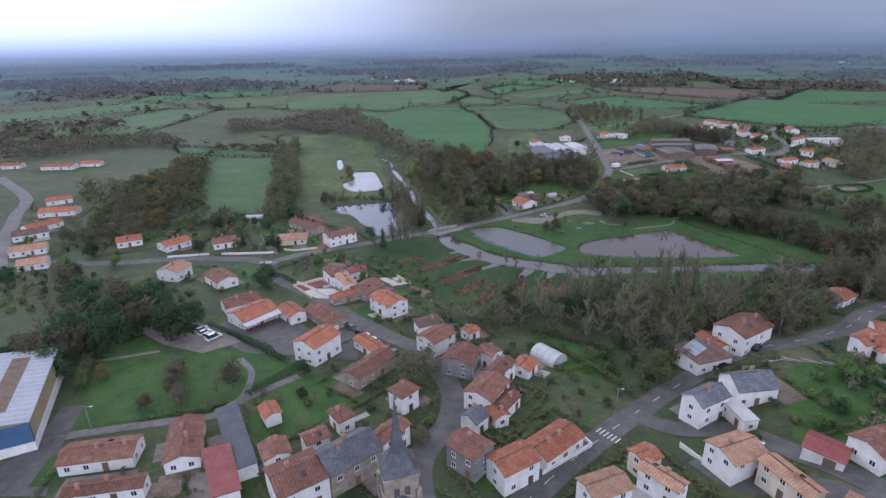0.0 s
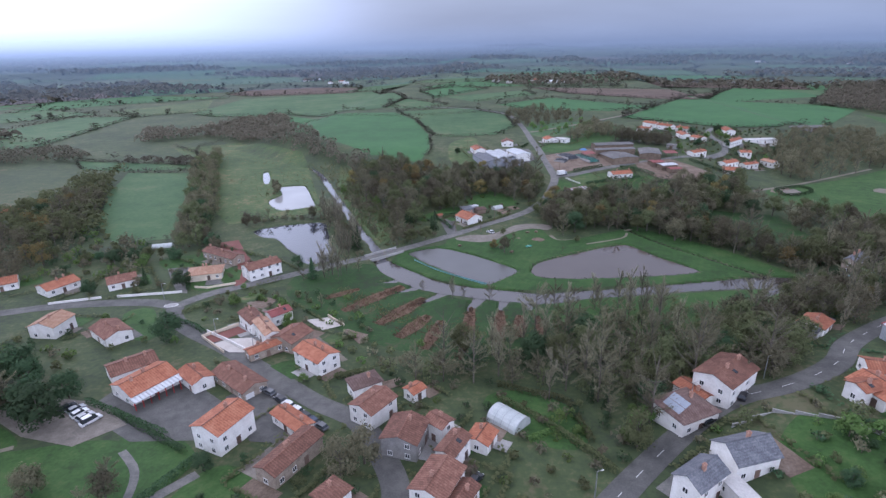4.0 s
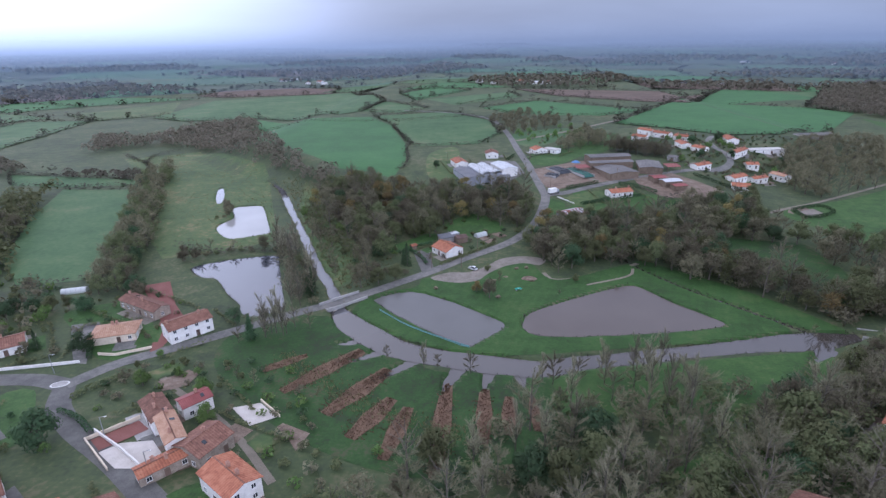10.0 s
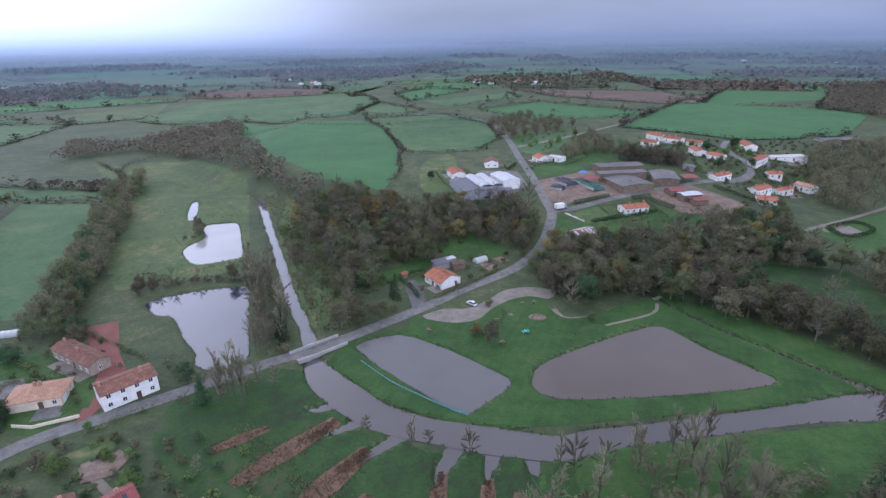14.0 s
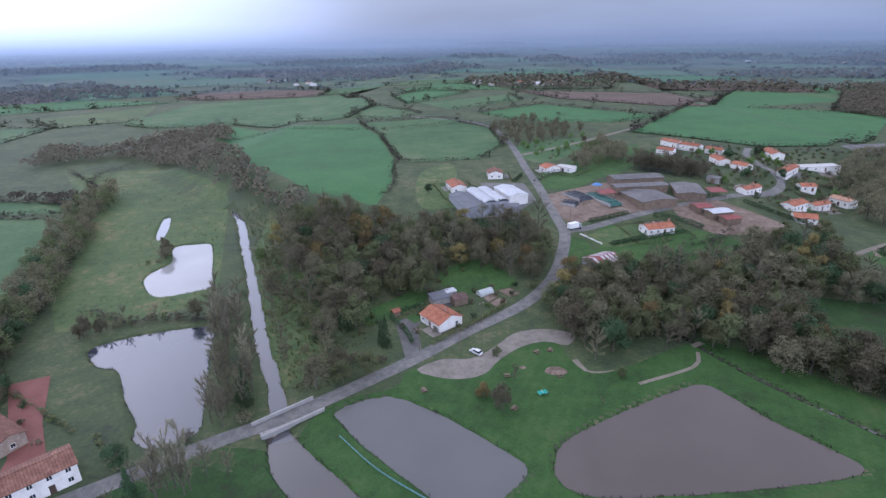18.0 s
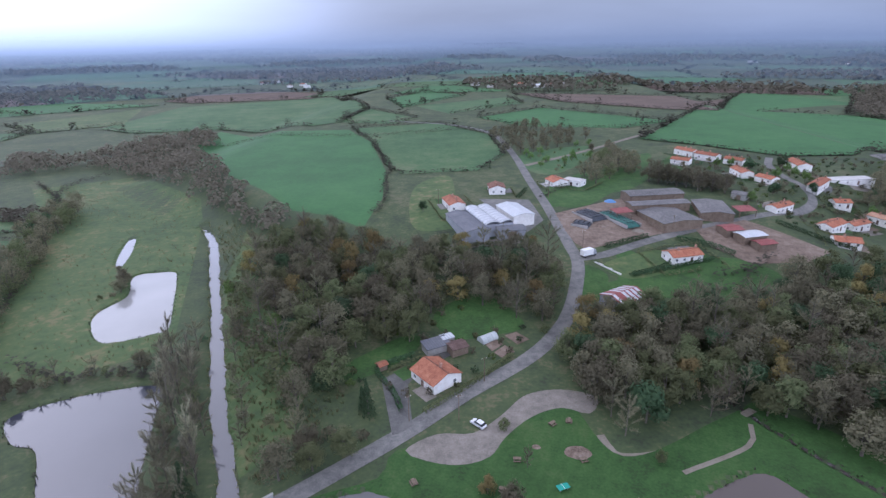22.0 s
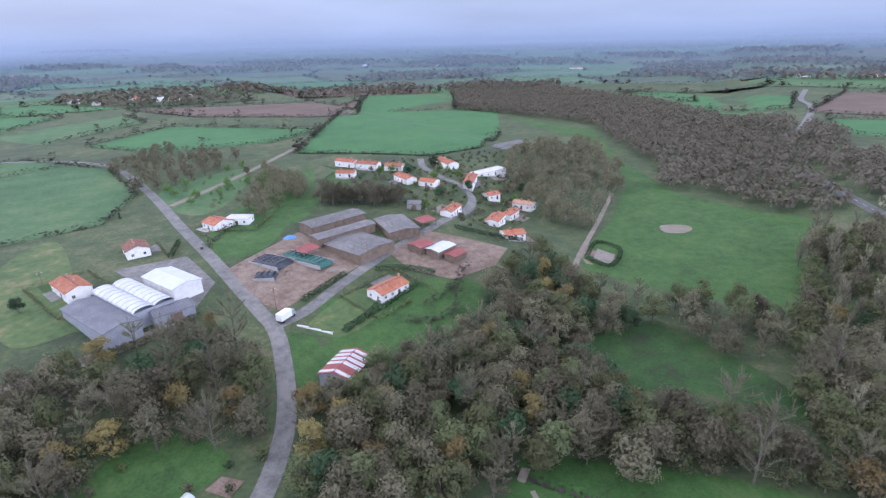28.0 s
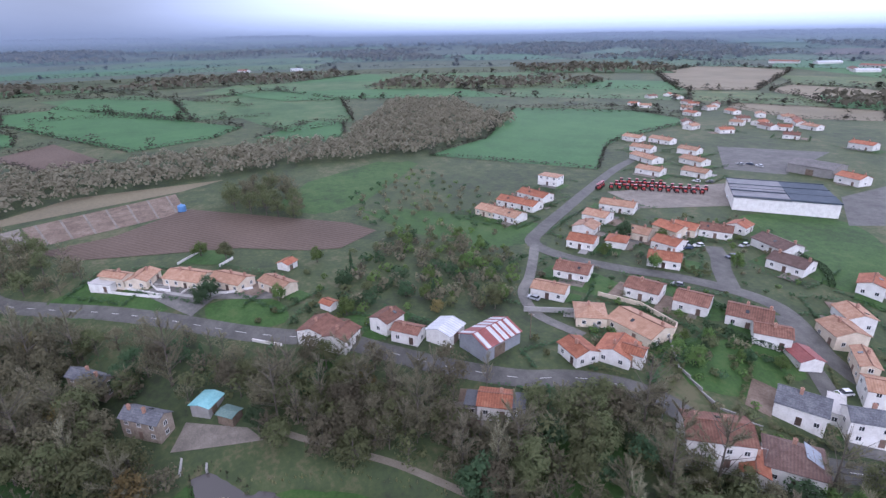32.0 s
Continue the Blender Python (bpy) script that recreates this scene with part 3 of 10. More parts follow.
patch("field_crop_10", [(-376, 484), (-257, 470), (-249, 456), (-299, 447), (-345, 451)], "pasture", "strip of pale pasture", 0.064, category="field")
patch("field_crop_11", [(-296, 441), (-238, 442), (-204, 376), (-163, 297), (-192, 286), (-225, 316), (-262, 372)], "pasture", "hedged green field by the village", 0.040, category="field")
patch("field_crop_12", [(-631, 864), (-560, 1054), (-473, 873), (-533, 801)], "olive", "pale distant pasture", 0.506, category="field")
patch("field_crop_13", [(-616, 521), (-632, 794), (-542, 800), (-476, 554), (-536, 499)], "pasture", "hazy green field", 0.512, category="field")
patch("field_olive_2", [(107, 359), (148, 352), (148, 324), (145, 306), (140, 295), (117, 302), (117, 321), (97, 344)], "osier", "rough clearing inside the wood", 0.058, category="field")
patch("field_plough_3", [(636, 533), (885, 602), (942, 467), (805, 375), (695, 413)], "plough", "ploughed brown field", 0.524, category="field")
patch("field_crop_14", [(601, 501), (700, 356), (599, 318), (548, 318), (519, 451)], "crop", "strip of green crop", 0.040, category="field")
patch("field_crop_15", [(939, 314), (996, 217), (675, 94), (590, 101), (603, 170), (754, 255)], "pasture", "green hillside field", 0.046, category="field")
patch("field_plough_4", [(500, 329), (541, 291), (445, 263), (424, 296)], "plough", "bare brown field", 0.052, category="field")
patch("field_meadow_2", [(270, 199), (304, 169), (326, 112), (305, 94), (276, 127), (250, 160), (242, 182)], "lawn", "bright green meadow", 0.064, category="field")
patch("field_crop_16", [(348, 4), (478, -139), (416, -226), (296, -198), (283, -78), (268, -42), (225, 15), (322, 75), (333, 48)], "crop", "green field behind the estate", 0.040, category="field")
# paler stubble colour stands in for sunlight on this far field
patch("field_crop_18", [(674, -667), (733, -932), (533, -888), (400, -507), (469, -432)], "stubble", "pale field with sunlight put into its straw colour", 0.512, category="field")
patch("field_stubble_1", [(356, -361), (312, -412), (220, -409), (192, -325), (251, -280), (330, -314)], "stubble", "straw-coloured stubble field", 0.058, category="field")
patch("field_crop_19", [(790, 341), (803, 283), (533, 145), (488, 180), (466, 244), (686, 334)], "crop", "distant green field", 0.064, category="field")
patch("field_crop_21", [(783, 141), (863, 16), (681, -19), (498, 49), (475, 121), (529, 128)], "pasture", "hedged green pasture beyond the stream", 0.05, category="field")
patch("field_crop_22", [(467, 153), (522, 78), (498, 60), (431, 89), (415, 122)], "crop", "small green field beside the wood", 0.05, category="field")
# sunlight here too is put in through the paler stubble colour
patch("field_crop_23", [(390, -518), (408, -618), (292, -623), (237, -460), (296, -431)], "stubble", "pale field beyond the village with sunlight put into its straw colour", 0.05, category="field")
patch("field_crop_24", [(766, 896), (870, 905), (790, 622), (651, 559), (705, 786)], "crop", "far green field beyond the wood", 0.05, category="field")
patch("field_crop_20", [(704, 318), (940, 270), (819, 160), (600, 176), (690, 240)], "crop", "distant green field with hedges", 0.040, category="field")
patch("field_meadow_3", [(266, 202), (292, 169), (316, 96), (305, 94), (257, 158), (245, 188)], "lawn", "green meadow below the wood", 0.046, category="field")
patch("field_meadow_4", [(236, 168), (227, 149), (174, 113), (158, 132), (164, 150), (199, 165)], "lawn", "grass paddock", 0.052, category="field")
patch("lawn_pond_1", smooth_line([(-48, 272), (-43, 287), (-28, 295), (-25, 304), (-7, 308), (16, 326), (28, 305), (56, 320), (71, 326), (84, 297), (101, 269), (93, 262), (68, 258), (37, 252), (15, 248), (-1, 247), (-22, 253), (-35, 261)], 3, True), "mown", "mown grass banks round the fishing ponds", 0.058, category="lawn")
patch("lawn_osier_1", smooth_line([(-83, 238), (-80, 264), (-53, 268), (-35, 252), (-21, 245), (-14, 237), (17, 238), (17, 204), (-14, 194), (-50, 208)], 3, True), "osier", "bright grass between the old osier beds", 0.064, category="lawn")
patch("lawn_island_1", smooth_line([(16, 236), (57, 246), (101, 254), (100, 246), (95, 239), (69, 223), (56, 218), (17, 216)], 3, True), "lawn", "bright green river meadow", 0.040, category="lawn")
patch("lawn_pondeast_1", smooth_line([(71, 324), (95, 300), (90, 297), (60, 317)], 3, True), "mown", "grass strip beside the ditch", 0.046, category="lawn")
patch("lawn_pondeast_2", smooth_line([(79, 315), (101, 296), (119, 268), (112, 265), (97, 279), (86, 292)], 3, True), "mown", "bright grass strip beside the river", 0.052, category="lawn")
patch("lawn_tongue_1", smooth_line([(93, 271), (100, 264), (93, 263)], 3, True), "lawn", "grass tongue in the river", 0.058, category="lawn")
patch("lawn_tongue_2", smooth_line([(105, 255), (105, 250), (97, 243), (96, 253)], 3, True), "lawn", "grassy bank of the race", 0.064, category="lawn")
patch("lawn_park_1", smooth_line([(-113, 119), (-125, 134), (-106, 143), (-86, 148), (-75, 136), (-73, 123), (-91, 114), (-103, 108)], 3, True), "lawn", "park lawn with mowing stripes", 0.040, category="lawn")
patch("lawn_park_2", smooth_line([(-87, 149), (-81, 154), (-65, 144), (-71, 130), (-80, 141)], 3, True), "lawn", "park lawn beside the path", 0.046, category="lawn")
patch("lawn_park_3", smooth_line([(-138, 145), (-127, 152), (-109, 144), (-121, 136)], 3, True), "lawn", "park lawn under trees", 0.052, category="lawn")
patch("lawn_garden_1", smooth_line([(-65, 120), (-60, 142), (-43, 137), (-48, 122), (-57, 114)], 3, True), "lawn", "garden lawn behind the old houses", 0.058, category="lawn")
patch("lawn_garden_2", smooth_line([(59, 154), (69, 163), (79, 152), (75, 143), (68, 144), (60, 149)], 3, True), "lawn", "garden lawn on the slope", 0.064, category="lawn")
patch("lawn_garden_3", smooth_line([(56, 137), (75, 142), (66, 122), (58, 130)], 3, True), "lawn", "garden lawn with hedge", 0.040, category="lawn")
patch("lawn_garden_4", smooth_line([(-3, 172), (5, 179), (19, 172), (21, 157), (10, 157)], 3, True), "lawn", "lawn round the greenhouse", 0.046, category="lawn")
patch("lawn_garden_5", smooth_line([(-154, 266), (-133, 275), (-111, 252), (-112, 239), (-120, 237), (-138, 251)], 3, True), "lawn", "round lawn of a bungalow", 0.052, category="lawn")
patch("lawn_garden_6", smooth_line([(-135, 215), (-127, 220), (-112, 199), (-121, 198)], 3, True), "lawn", "front lawn by the crossroads", 0.058, category="lawn")
patch("lawn_garden_7", smooth_line([(-67, 182), (-61, 189), (-55, 183), (-58, 177)], 3, True), "lawn", "small front lawn", 0.064, category="lawn")
patch("lawn_garden_8", smooth_line([(40, 198), (61, 208), (80, 205), (71, 189), (56, 195)], 3, True), "lawn", "lawn below the white house", 0.040, category="lawn")
patch("lawn_garden_9", smooth_line([(-47, 335), (-46, 340), (-29, 357), (-25, 350), (-33, 338), (-43, 331)], 3, True), "lawn", "mown lawn beside the riverside bungalow", 0.046, category="lawn")
patch("lawn_garden_10", smooth_line([(-22, 369), (-6, 383), (9, 364), (-2, 357), (-15, 355)], 3, True), "lawn", "lawn with a little greenhouse", 0.052, category="lawn")
patch("lawn_field_1", smooth_line([(56, 394), (88, 414), (109, 401), (89, 380), (72, 377), (62, 382)], 3, True), "lawn", "green paddock beside the orange-roofed house", 0.058, category="lawn")
patch("lawn_garden_11", smooth_line([(43, 406), (68, 419), (70, 404), (51, 395)], 3, True), "olive", "worn front lawn", 0.064, category="lawn")
patch("lawn_garden_12", smooth_line([(34, 404), (43, 398), (38, 382), (31, 378)], 3, True), "lawn", "grass beside the striped shed", 0.040, category="lawn")
patch("lawn_field_5", smooth_line([(26, 468), (30, 500), (61, 547), (113, 602), (95, 540), (89, 518), (72, 496), (52, 486), (36, 468)], 3, True), "lawn", "green paddock behind the cattle barns", 0.05, category="lawn")
patch("lawn_field_6", smooth_line([(37, 392), (46, 394), (52, 420), (66, 404), (66, 392), (56, 376), (48, 368)], 3, True), "lawn", "mown paddock below the farm lane", 0.052, category="lawn")
patch("lawn_field_2", smooth_line([(31, 487), (72, 501), (126, 592), (117, 542), (80, 513), (47, 468), (31, 468)], 3, True), "lawn", "green paddock by the lane", 0.046, category="lawn")
patch("lawn_field_3", smooth_line([(22, 598), (73, 633), (71, 595), (43, 540), (25, 542)], 3, True), "pasture", "paddock with young trees", 0.052, category="lawn")
patch("lawn_field_4", smooth_line([(-45, 504), (-27, 529), (-18, 445), (-21, 437), (-39, 441)], 3, True), "olive", "rough grass beside the workshop", 0.058, category="lawn")
patch("lawn_garden_13", smooth_line([(217, 293), (215, 280), (191, 261), (186, 265), (206, 290)], 3, True), "lawn", "front lawn of the new houses", 0.064, category="lawn")
patch("lawn_garden_14", smooth_line([(180, 249), (171, 232), (157, 231), (156, 237), (167, 250)], 3, True), "lawn", "front lawn of the new houses", 0.040, category="lawn")
patch("lawn_garden_15", smooth_line([(136, 147), (134, 135), (110, 134), (106, 142), (122, 150)], 3, True), "lawn", "lawn between bungalows", 0.046, category="lawn")
patch("lawn_garden_16", smooth_line([(104, 122), (84, 120), (81, 131), (96, 134)], 3, True), "lawn", "lawn between bungalows", 0.052, category="lawn")
patch("lawn_garden_17", smooth_line([(82, 148), (72, 138), (61, 131), (57, 144), (64, 154), (75, 156)], 3, True), "lawn", "terraced garden lawn", 0.058, category="lawn")
patch("lawn_garden_18", smooth_line([(127, 35), (100, 6), (75, 27), (62, 66), (80, 78)], 3, True), "lawn", "grass behind the works", 0.064, category="lawn")
patch("lawn_garden_19", smooth_line([(143, 226), (146, 216), (138, 205), (129, 213)], 3, True), "lawn", "orchard grass", 0.040, category="lawn")
patch("yard_school_1", [(-104, 158), (-101, 185), (-71, 166), (-69, 150), (-84, 148)], "asphalt", "grey asphalt schoolyard", 0.076, category="yard")
patch("yard_school_2", [(-71, 168), (-63, 178), (-44, 159), (-48, 151), (-56, 151)], "asphalt", "grey asphalt schoolyard with painted lines", 0.082, category="yard")
patch("yard_parking_1", [(-127, 154), (-130, 164), (-102, 162), (-89, 154), (-96, 145), (-111, 147)], "gravel", "gravel parking under the trees", 0.088, category="yard")
patch("yard_gym_1", [(-100, 88), (-108, 94), (-107, 101), (-113, 114), (-108, 116), (-101, 103), (-94, 94), (-91, 90)], "asphalt", "asphalt car park by the sports hall", 0.094, category="yard")
patch("yard_works_1", [(-8, 478), (18, 477), (23, 447), (14, 433), (7, 439)], "asphalt_old", "tarmac yard of the workshop", 0.070, category="yard")
patch("yard_works_2", [(-38, 418), (-11, 424), (10, 429), (11, 423), (-19, 417), (-38, 415)], "gravel", "gravel track behind the workshop", 0.076, category="yard")
patch("yard_farm_1", [(28, 455), (66, 480), (67, 463), (92, 443), (75, 435), (38, 418), (34, 424)], "earth", "muddy brown farmyard", 0.082, category="yard")
patch("yard_farm_2", [(90, 439), (116, 451), (140, 423), (124, 411), (102, 409), (91, 422)], "earth", "muddy yard round the open shed", 0.088, category="yard")
patch("yard_house_1", [(-34, 332), (-27, 339), (-18, 348), (-14, 346), (-23, 338), (-26, 330), (-22, 311), (-27, 309)], "asphalt", "asphalt drive of the riverside bungalow", 0.094, category="yard")
patch("yard_new_1", [(201, 266), (208, 251), (194, 235), (168, 225), (172, 234), (182, 247), (177, 255), (181, 257)], "asphalt_old", "asphalt drives of the new houses", 0.070, category="yard")
patch("yard_barn_1", [(120, 251), (131, 270), (138, 265), (126, 253)], "gravel", "gravel yard of the old mill", 0.076, category="yard")
patch("yard_red_1", [(-106, 241), (-115, 262), (-140, 290), (-131, 295), (-117, 275), (-105, 262), (-104, 245)], "red_gravel", "red gravel drive between the white barns", 0.082, category="yard")
patch("yard_bung_1", [(-134, 243), (-145, 257), (-137, 260), (-127, 252), (-129, 246), (-122, 234), (-126, 234)], "asphalt_old", "asphalt forecourt of a bungalow", 0.088, category="yard")
patch("yard_depot_1", [(189, 50), (161, -16), (137, 21), (160, 59)], "gravel", "gravel display yard full of red machines", 0.094, category="yard")
patch("yard_depot_2", [(220, -105), (164, -145), (152, -59), (180, -44)], "asphalt", "asphalt car park behind the works", 0.070, category="yard")
patch("yard_depot_3", [(114, -34), (109, -75), (85, -2), (94, 10)], "asphalt", "asphalt yard of the works", 0.076, category="yard")
patch("sand_pond_1", smooth_line([(232, 413), (238, 413), (245, 406), (242, 401), (234, 400), (227, 406)], 3, True), "path", "sandy dried-out pond", 0.052, category="pond")
patch("dark_pond_1", [(167, 405), (184, 417), (194, 408), (184, 397), (170, 393), (163, 398)], "earth", "dark earth-banked pool", 0.058, category="pond")
patch("allotment_1", [(304, 302), (323, 236), (285, 237), (271, 296)], "earth", "brown allotment strips", 0.064, category="allotment")
patch("allotment_2", [(290, 335), (304, 303), (277, 299), (270, 321)], "gravel", "gravel yard beside the allotments", 0.040, category="allotment")
patch("field_vine_1", [(308, 332), (347, 282), (339, 207), (326, 233)], "stubble", "pale striped field on the bank", 0.046, category="field")

patch("field_plough_near", [(290, 236), (224, 180), (208, 175), (198, 196), (204, 208), (222, 229), (246, 284), (264, 296), (267, 269)], "plough", "bare brown field behind the new bungalows", 0.11, category="field")


# ---- building materials ----
M["t_orange"] = mat("orange_tiles", [(0.235, 0.085, 0.048), (0.325, 0.125, 0.068), (0.400, 0.180, 0.105)], 0.35, rough=0.8, bump=0.03, fine=9, spread=0.15, wave=(1.6, 0.22, 0), mid=0.9)
M["t_brown"] = mat("brown_tiles", [(0.125, 0.062, 0.044), (0.185, 0.092, 0.064), (0.250, 0.135, 0.095)], 0.4, rough=0.85, bump=0.03, fine=8, spread=0.2, wave=(1.6, 0.25, 0), mid=0.9)
M["t_tan"] = mat("tan_tiles", [(0.280, 0.160, 0.098), (0.360, 0.215, 0.138), (0.430, 0.280, 0.190)], 0.4, rough=0.8, bump=0.03, fine=8, spread=0.15, wave=(1.6, 0.2, 0), mid=0.9)
M["t_umber"] = mat("umber_tiles", [(0.095, 0.060, 0.050), (0.13, 0.085, 0.072), (0.17, 0.12, 0.10)], 0.4, rough=0.85, bump=0.03, fine=8, spread=0.2, wave=(1.6, 0.2, 0), mid=0.9)
M["t_red"] = mat("red_sheet", [(0.19, 0.055, 0.050), (0.25, 0.075, 0.068), (0.30, 0.11, 0.10)], 0.3, rough=0.6, bump=0.04, fine=6, wave=(2.0, 0.25, 0))
M["t_slate"] = mat("slate_roof", [(0.075, 0.080, 0.092), (0.115, 0.12, 0.135), (0.17, 0.175, 0.185)], 0.4, rough=0.55, bump=0.02, fine=9, spread=0.2, wave=(2.0, 0.15, 90), mid=0.9)
M["t_pale"] = mat("pale_flat_roof", [(0.36, 0.35, 0.33), (0.46, 0.45, 0.43), (0.54, 0.53, 0.50)], 0.3, bump=0.02)
M["t_dark"] = mat("felt_roof", [(0.060, 0.064, 0.072), (0.085, 0.09, 0.10), (0.11, 0.115, 0.125)], 0.3, rough=0.7, bump=0.02)
M["t_sheet"] = mat("fibre_cement_sheet", [(0.10, 0.097, 0.094), (0.15, 0.145, 0.14), (0.22, 0.21, 0.20)], 0.15, rough=0.75, bump=0.05, fine=9, spread=0.1, wave=(1.2, 0.25, 0), mid=0.9)
M["t_darksheet"] = mat("dark_sheet", [(0.095, 0.098, 0.11), (0.13, 0.135, 0.15), (0.19, 0.19, 0.20)], 0.2, rough=0.6, bump=0.05, fine=9, wave=(1.2, 0.2, 0))
M["t_whitesheet"] = mat("white_sheet", [(0.42, 0.44, 0.46), (0.52, 0.54, 0.56), (0.60, 0.61, 0.62)], 0.3, rough=0.45, bump=0.05, fine=6, wave=(1.0, 0.25, 0))
M["t_turq"] = mat("turquoise_sheet", [(0.16, 0.38, 0.40), (0.24, 0.50, 0.52), (0.34, 0.58, 0.58)], 0.3, rough=0.5, bump=0.04)
M["t_green"] = mat("green_felt", [(0.09, 0.15, 0.14), (0.13, 0.20, 0.18), (0.18, 0.25, 0.23)], 0.3, bump=0.03)
M["t_blue"] = mat("blue_grey_panels", [(0.055, 0.07, 0.095), (0.075, 0.095, 0.12), (0.10, 0.12, 0.15)], 0.1, rough=0.8, bump=0.03, wave=(1.0, 0.15, 0), spec=0.1)
M["t_stripe"] = M["t_red"]
M["w_white"] = mat("white_render", [(0.60, 0.585, 0.55), (0.70, 0.685, 0.65), (0.77, 0.76, 0.73)], 0.35, rough=0.9, bump=0.01, fine=9, spread=0.06, mid=0.6)
M["w_cream"] = mat("cream_render", [(0.54, 0.46, 0.35), (0.63, 0.55, 0.43), (0.70, 0.62, 0.50)], 0.35, rough=0.9, bump=0.01, fine=9, spread=0.08, mid=0.6)
M["w_stone"] = mat("rubble_stone", [(0.20, 0.16, 0.125), (0.30, 0.25, 0.20), (0.42, 0.365, 0.30)], 0.8, rough=0.95, bump=0.06, fine=5)
M["w_block"] = mat("concrete_block", [(0.20, 0.195, 0.18), (0.27, 0.26, 0.245), (0.33, 0.32, 0.30)], 0.5, rough=0.95, bump=0.02)
M["w_grey"] = mat("grey_cladding", [(0.22, 0.235, 0.26), (0.29, 0.305, 0.33), (0.35, 0.365, 0.39)], 0.4, rough=0.6, bump=0.03, wave=(2.0, 0.15, 0))
M["w_greyr"] = mat("grey_render", [(0.17, 0.165, 0.16), (0.23, 0.225, 0.215), (0.30, 0.29, 0.28)], 0.5, rough=0.9, bump=0.02)
M["w_wood"] = mat("weathered_boards", [(0.13, 0.095, 0.065), (0.19, 0.145, 0.105), (0.25, 0.20, 0.155)], 0.6, rough=0.9, bump=0.03, wave=(3.0, 0.3, 0))
M["trim"] = mat("white_trim", [(0.66, 0.66, 0.64), (0.76, 0.76, 0.74)], 1.0, rough=0.5)
M["door"] = mat("door_paint", [(0.10, 0.07, 0.055), (0.16, 0.11, 0.085)], 1.0, rough=0.6, spread=0.5)
M["zinc"] = mat("zinc_gutter", [(0.26, 0.27, 0.28), (0.36, 0.37, 0.38)], 1.0, rough=0.45, metal=0.6)
M["brick"] = mat("chimney_brick", [(0.27, 0.14, 0.10), (0.37, 0.22, 0.16), (0.46, 0.31, 0.24)], 1.2, bump=0.03)
glass = bpy.data.materials.new("window_glass")
glass.use_nodes = True
glass.node_tree.nodes["Principled BSDF"].inputs["Base Color"].default_value = (0.03, 0.035, 0.042, 1)
glass.node_tree.nodes["Principled BSDF"].inputs["Roughness"].default_value = 0.08
M["glass"] = glass


def box(bm, x0, x1, y0, y1, z0, z1):
    """Adds a box to a bmesh."""
    v = [bm.verts.new(c) for c in ((x0, y0, z0), (x1, y0, z0), (x1, y1, z0), (x0, y1, z0), (x0, y0, z1), (x1, y0, z1), (x1, y1, z1), (x0, y1, z1))]
    for f in ((0, 3, 2, 1), (4, 5, 6, 7), (0, 1, 5, 4), (1, 2, 6, 5), (2, 3, 7, 6), (3, 0, 4, 7)):
        bm.faces.new([v[i] for i in f])
    return bm


def to_mesh(name, bm, material):
    me = bpy.data.meshes.new(name)
    bmesh.ops.recalc_face_normals(bm, faces=bm.faces[:])
    bm.to_mesh(me)
    bm.free()
    me.materials.append(M[material] if isinstance(material, str) else material)
    return me


def part(name, bm, material, parent, label="", at=None):
    """Links a bmesh, or a mesh that is shared, as one object under a thing or a part."""
    ob = new(name, to_mesh(name, bm, material) if isinstance(bm, bmesh.types.BMesh) else bm)
    ob.parent = parent
    if at is not None:
        ob.matrix_basis = at
    return tagged(ob, label) if label else ob


def thing(name, x, y, turn, label, category, group="", z=None):
    e = new(name)
    e.matrix_world = pose(x, y, z_at(x, y) if z is None else z, 0, 0, turn)
    return tagged(e, label, category, group)


# shared window, door and chimney pieces; each faces local -y
def frame_mesh(w, h):
    """Casement frame with a middle bar and a sill, one closed shell."""
    xs = [-w / 2 - 0.1, -w / 2, -w / 2 + 0.09, -0.04, 0.04, w / 2 - 0.09, w / 2, w / 2 + 0.1]
    zs = [-0.08, 0.0, 0.09, h - 0.09, h]
    solid = {(i, k) for i in range(7) for k in range(4) if k == 0 or (0 < i < 6 and (k != 2 or i in (1, 3, 5)))}
    bm = bmesh.new()
    at = {(i, k, d): bm.verts.new((xs[i], y, zs[k])) for i in range(8) for k in range(5) for d, y in ((0, -0.07), (1, 0.04))}
    for i, k in solid:
        bm.faces.new([at[c] for c in ((i, k, 0), (i + 1, k, 0), (i + 1, k + 1, 0), (i, k + 1, 0))])
        for (di, dk), (p, q) in (((0, -1), ((i, k), (i + 1, k))), ((0, 1), ((i + 1, k + 1), (i, k + 1))), ((-1, 0), ((i, k + 1), (i, k))), ((1, 0), ((i + 1, k), (i + 1, k + 1)))):
            if (i + di, k + dk) not in solid:
                bm.faces.new([at[c] for c in ((*p, 0), (*p, 1), (*q, 1), (*q, 0))])
    bmesh.ops.delete(bm, geom=[v for v in bm.verts if not v.link_faces], context="VERTS")
    return to_mesh("window", bm, "trim")


FRAME = frame_mesh(1.15, 1.25)
PANE = to_mesh("pane", box(bmesh.new(), -0.54, 0.54, -0.015, 0.015, 0.05, 1.2), "glass")
DOOR = bmesh.new()
box(DOOR, -0.5, 0.5, -0.04, 0.04, 0, 2.1)
box(DOOR, -0.6, -0.5, -0.07, 0.04, 0, 2.2)
box(DOOR, 0.5, 0.6, -0.07, 0.04, 0, 2.2)
box(DOOR, -0.6, 0.6, -0.07, 0.04, 2.1, 2.2)
DOOR = to_mesh("door", DOOR, "door")
GARAGE = bmesh.new()
for k in range(5):
    box(GARAGE, -1.2, 1.2, -0.05, 0.03, 0.42 * k, 0.42 * k + 0.40)
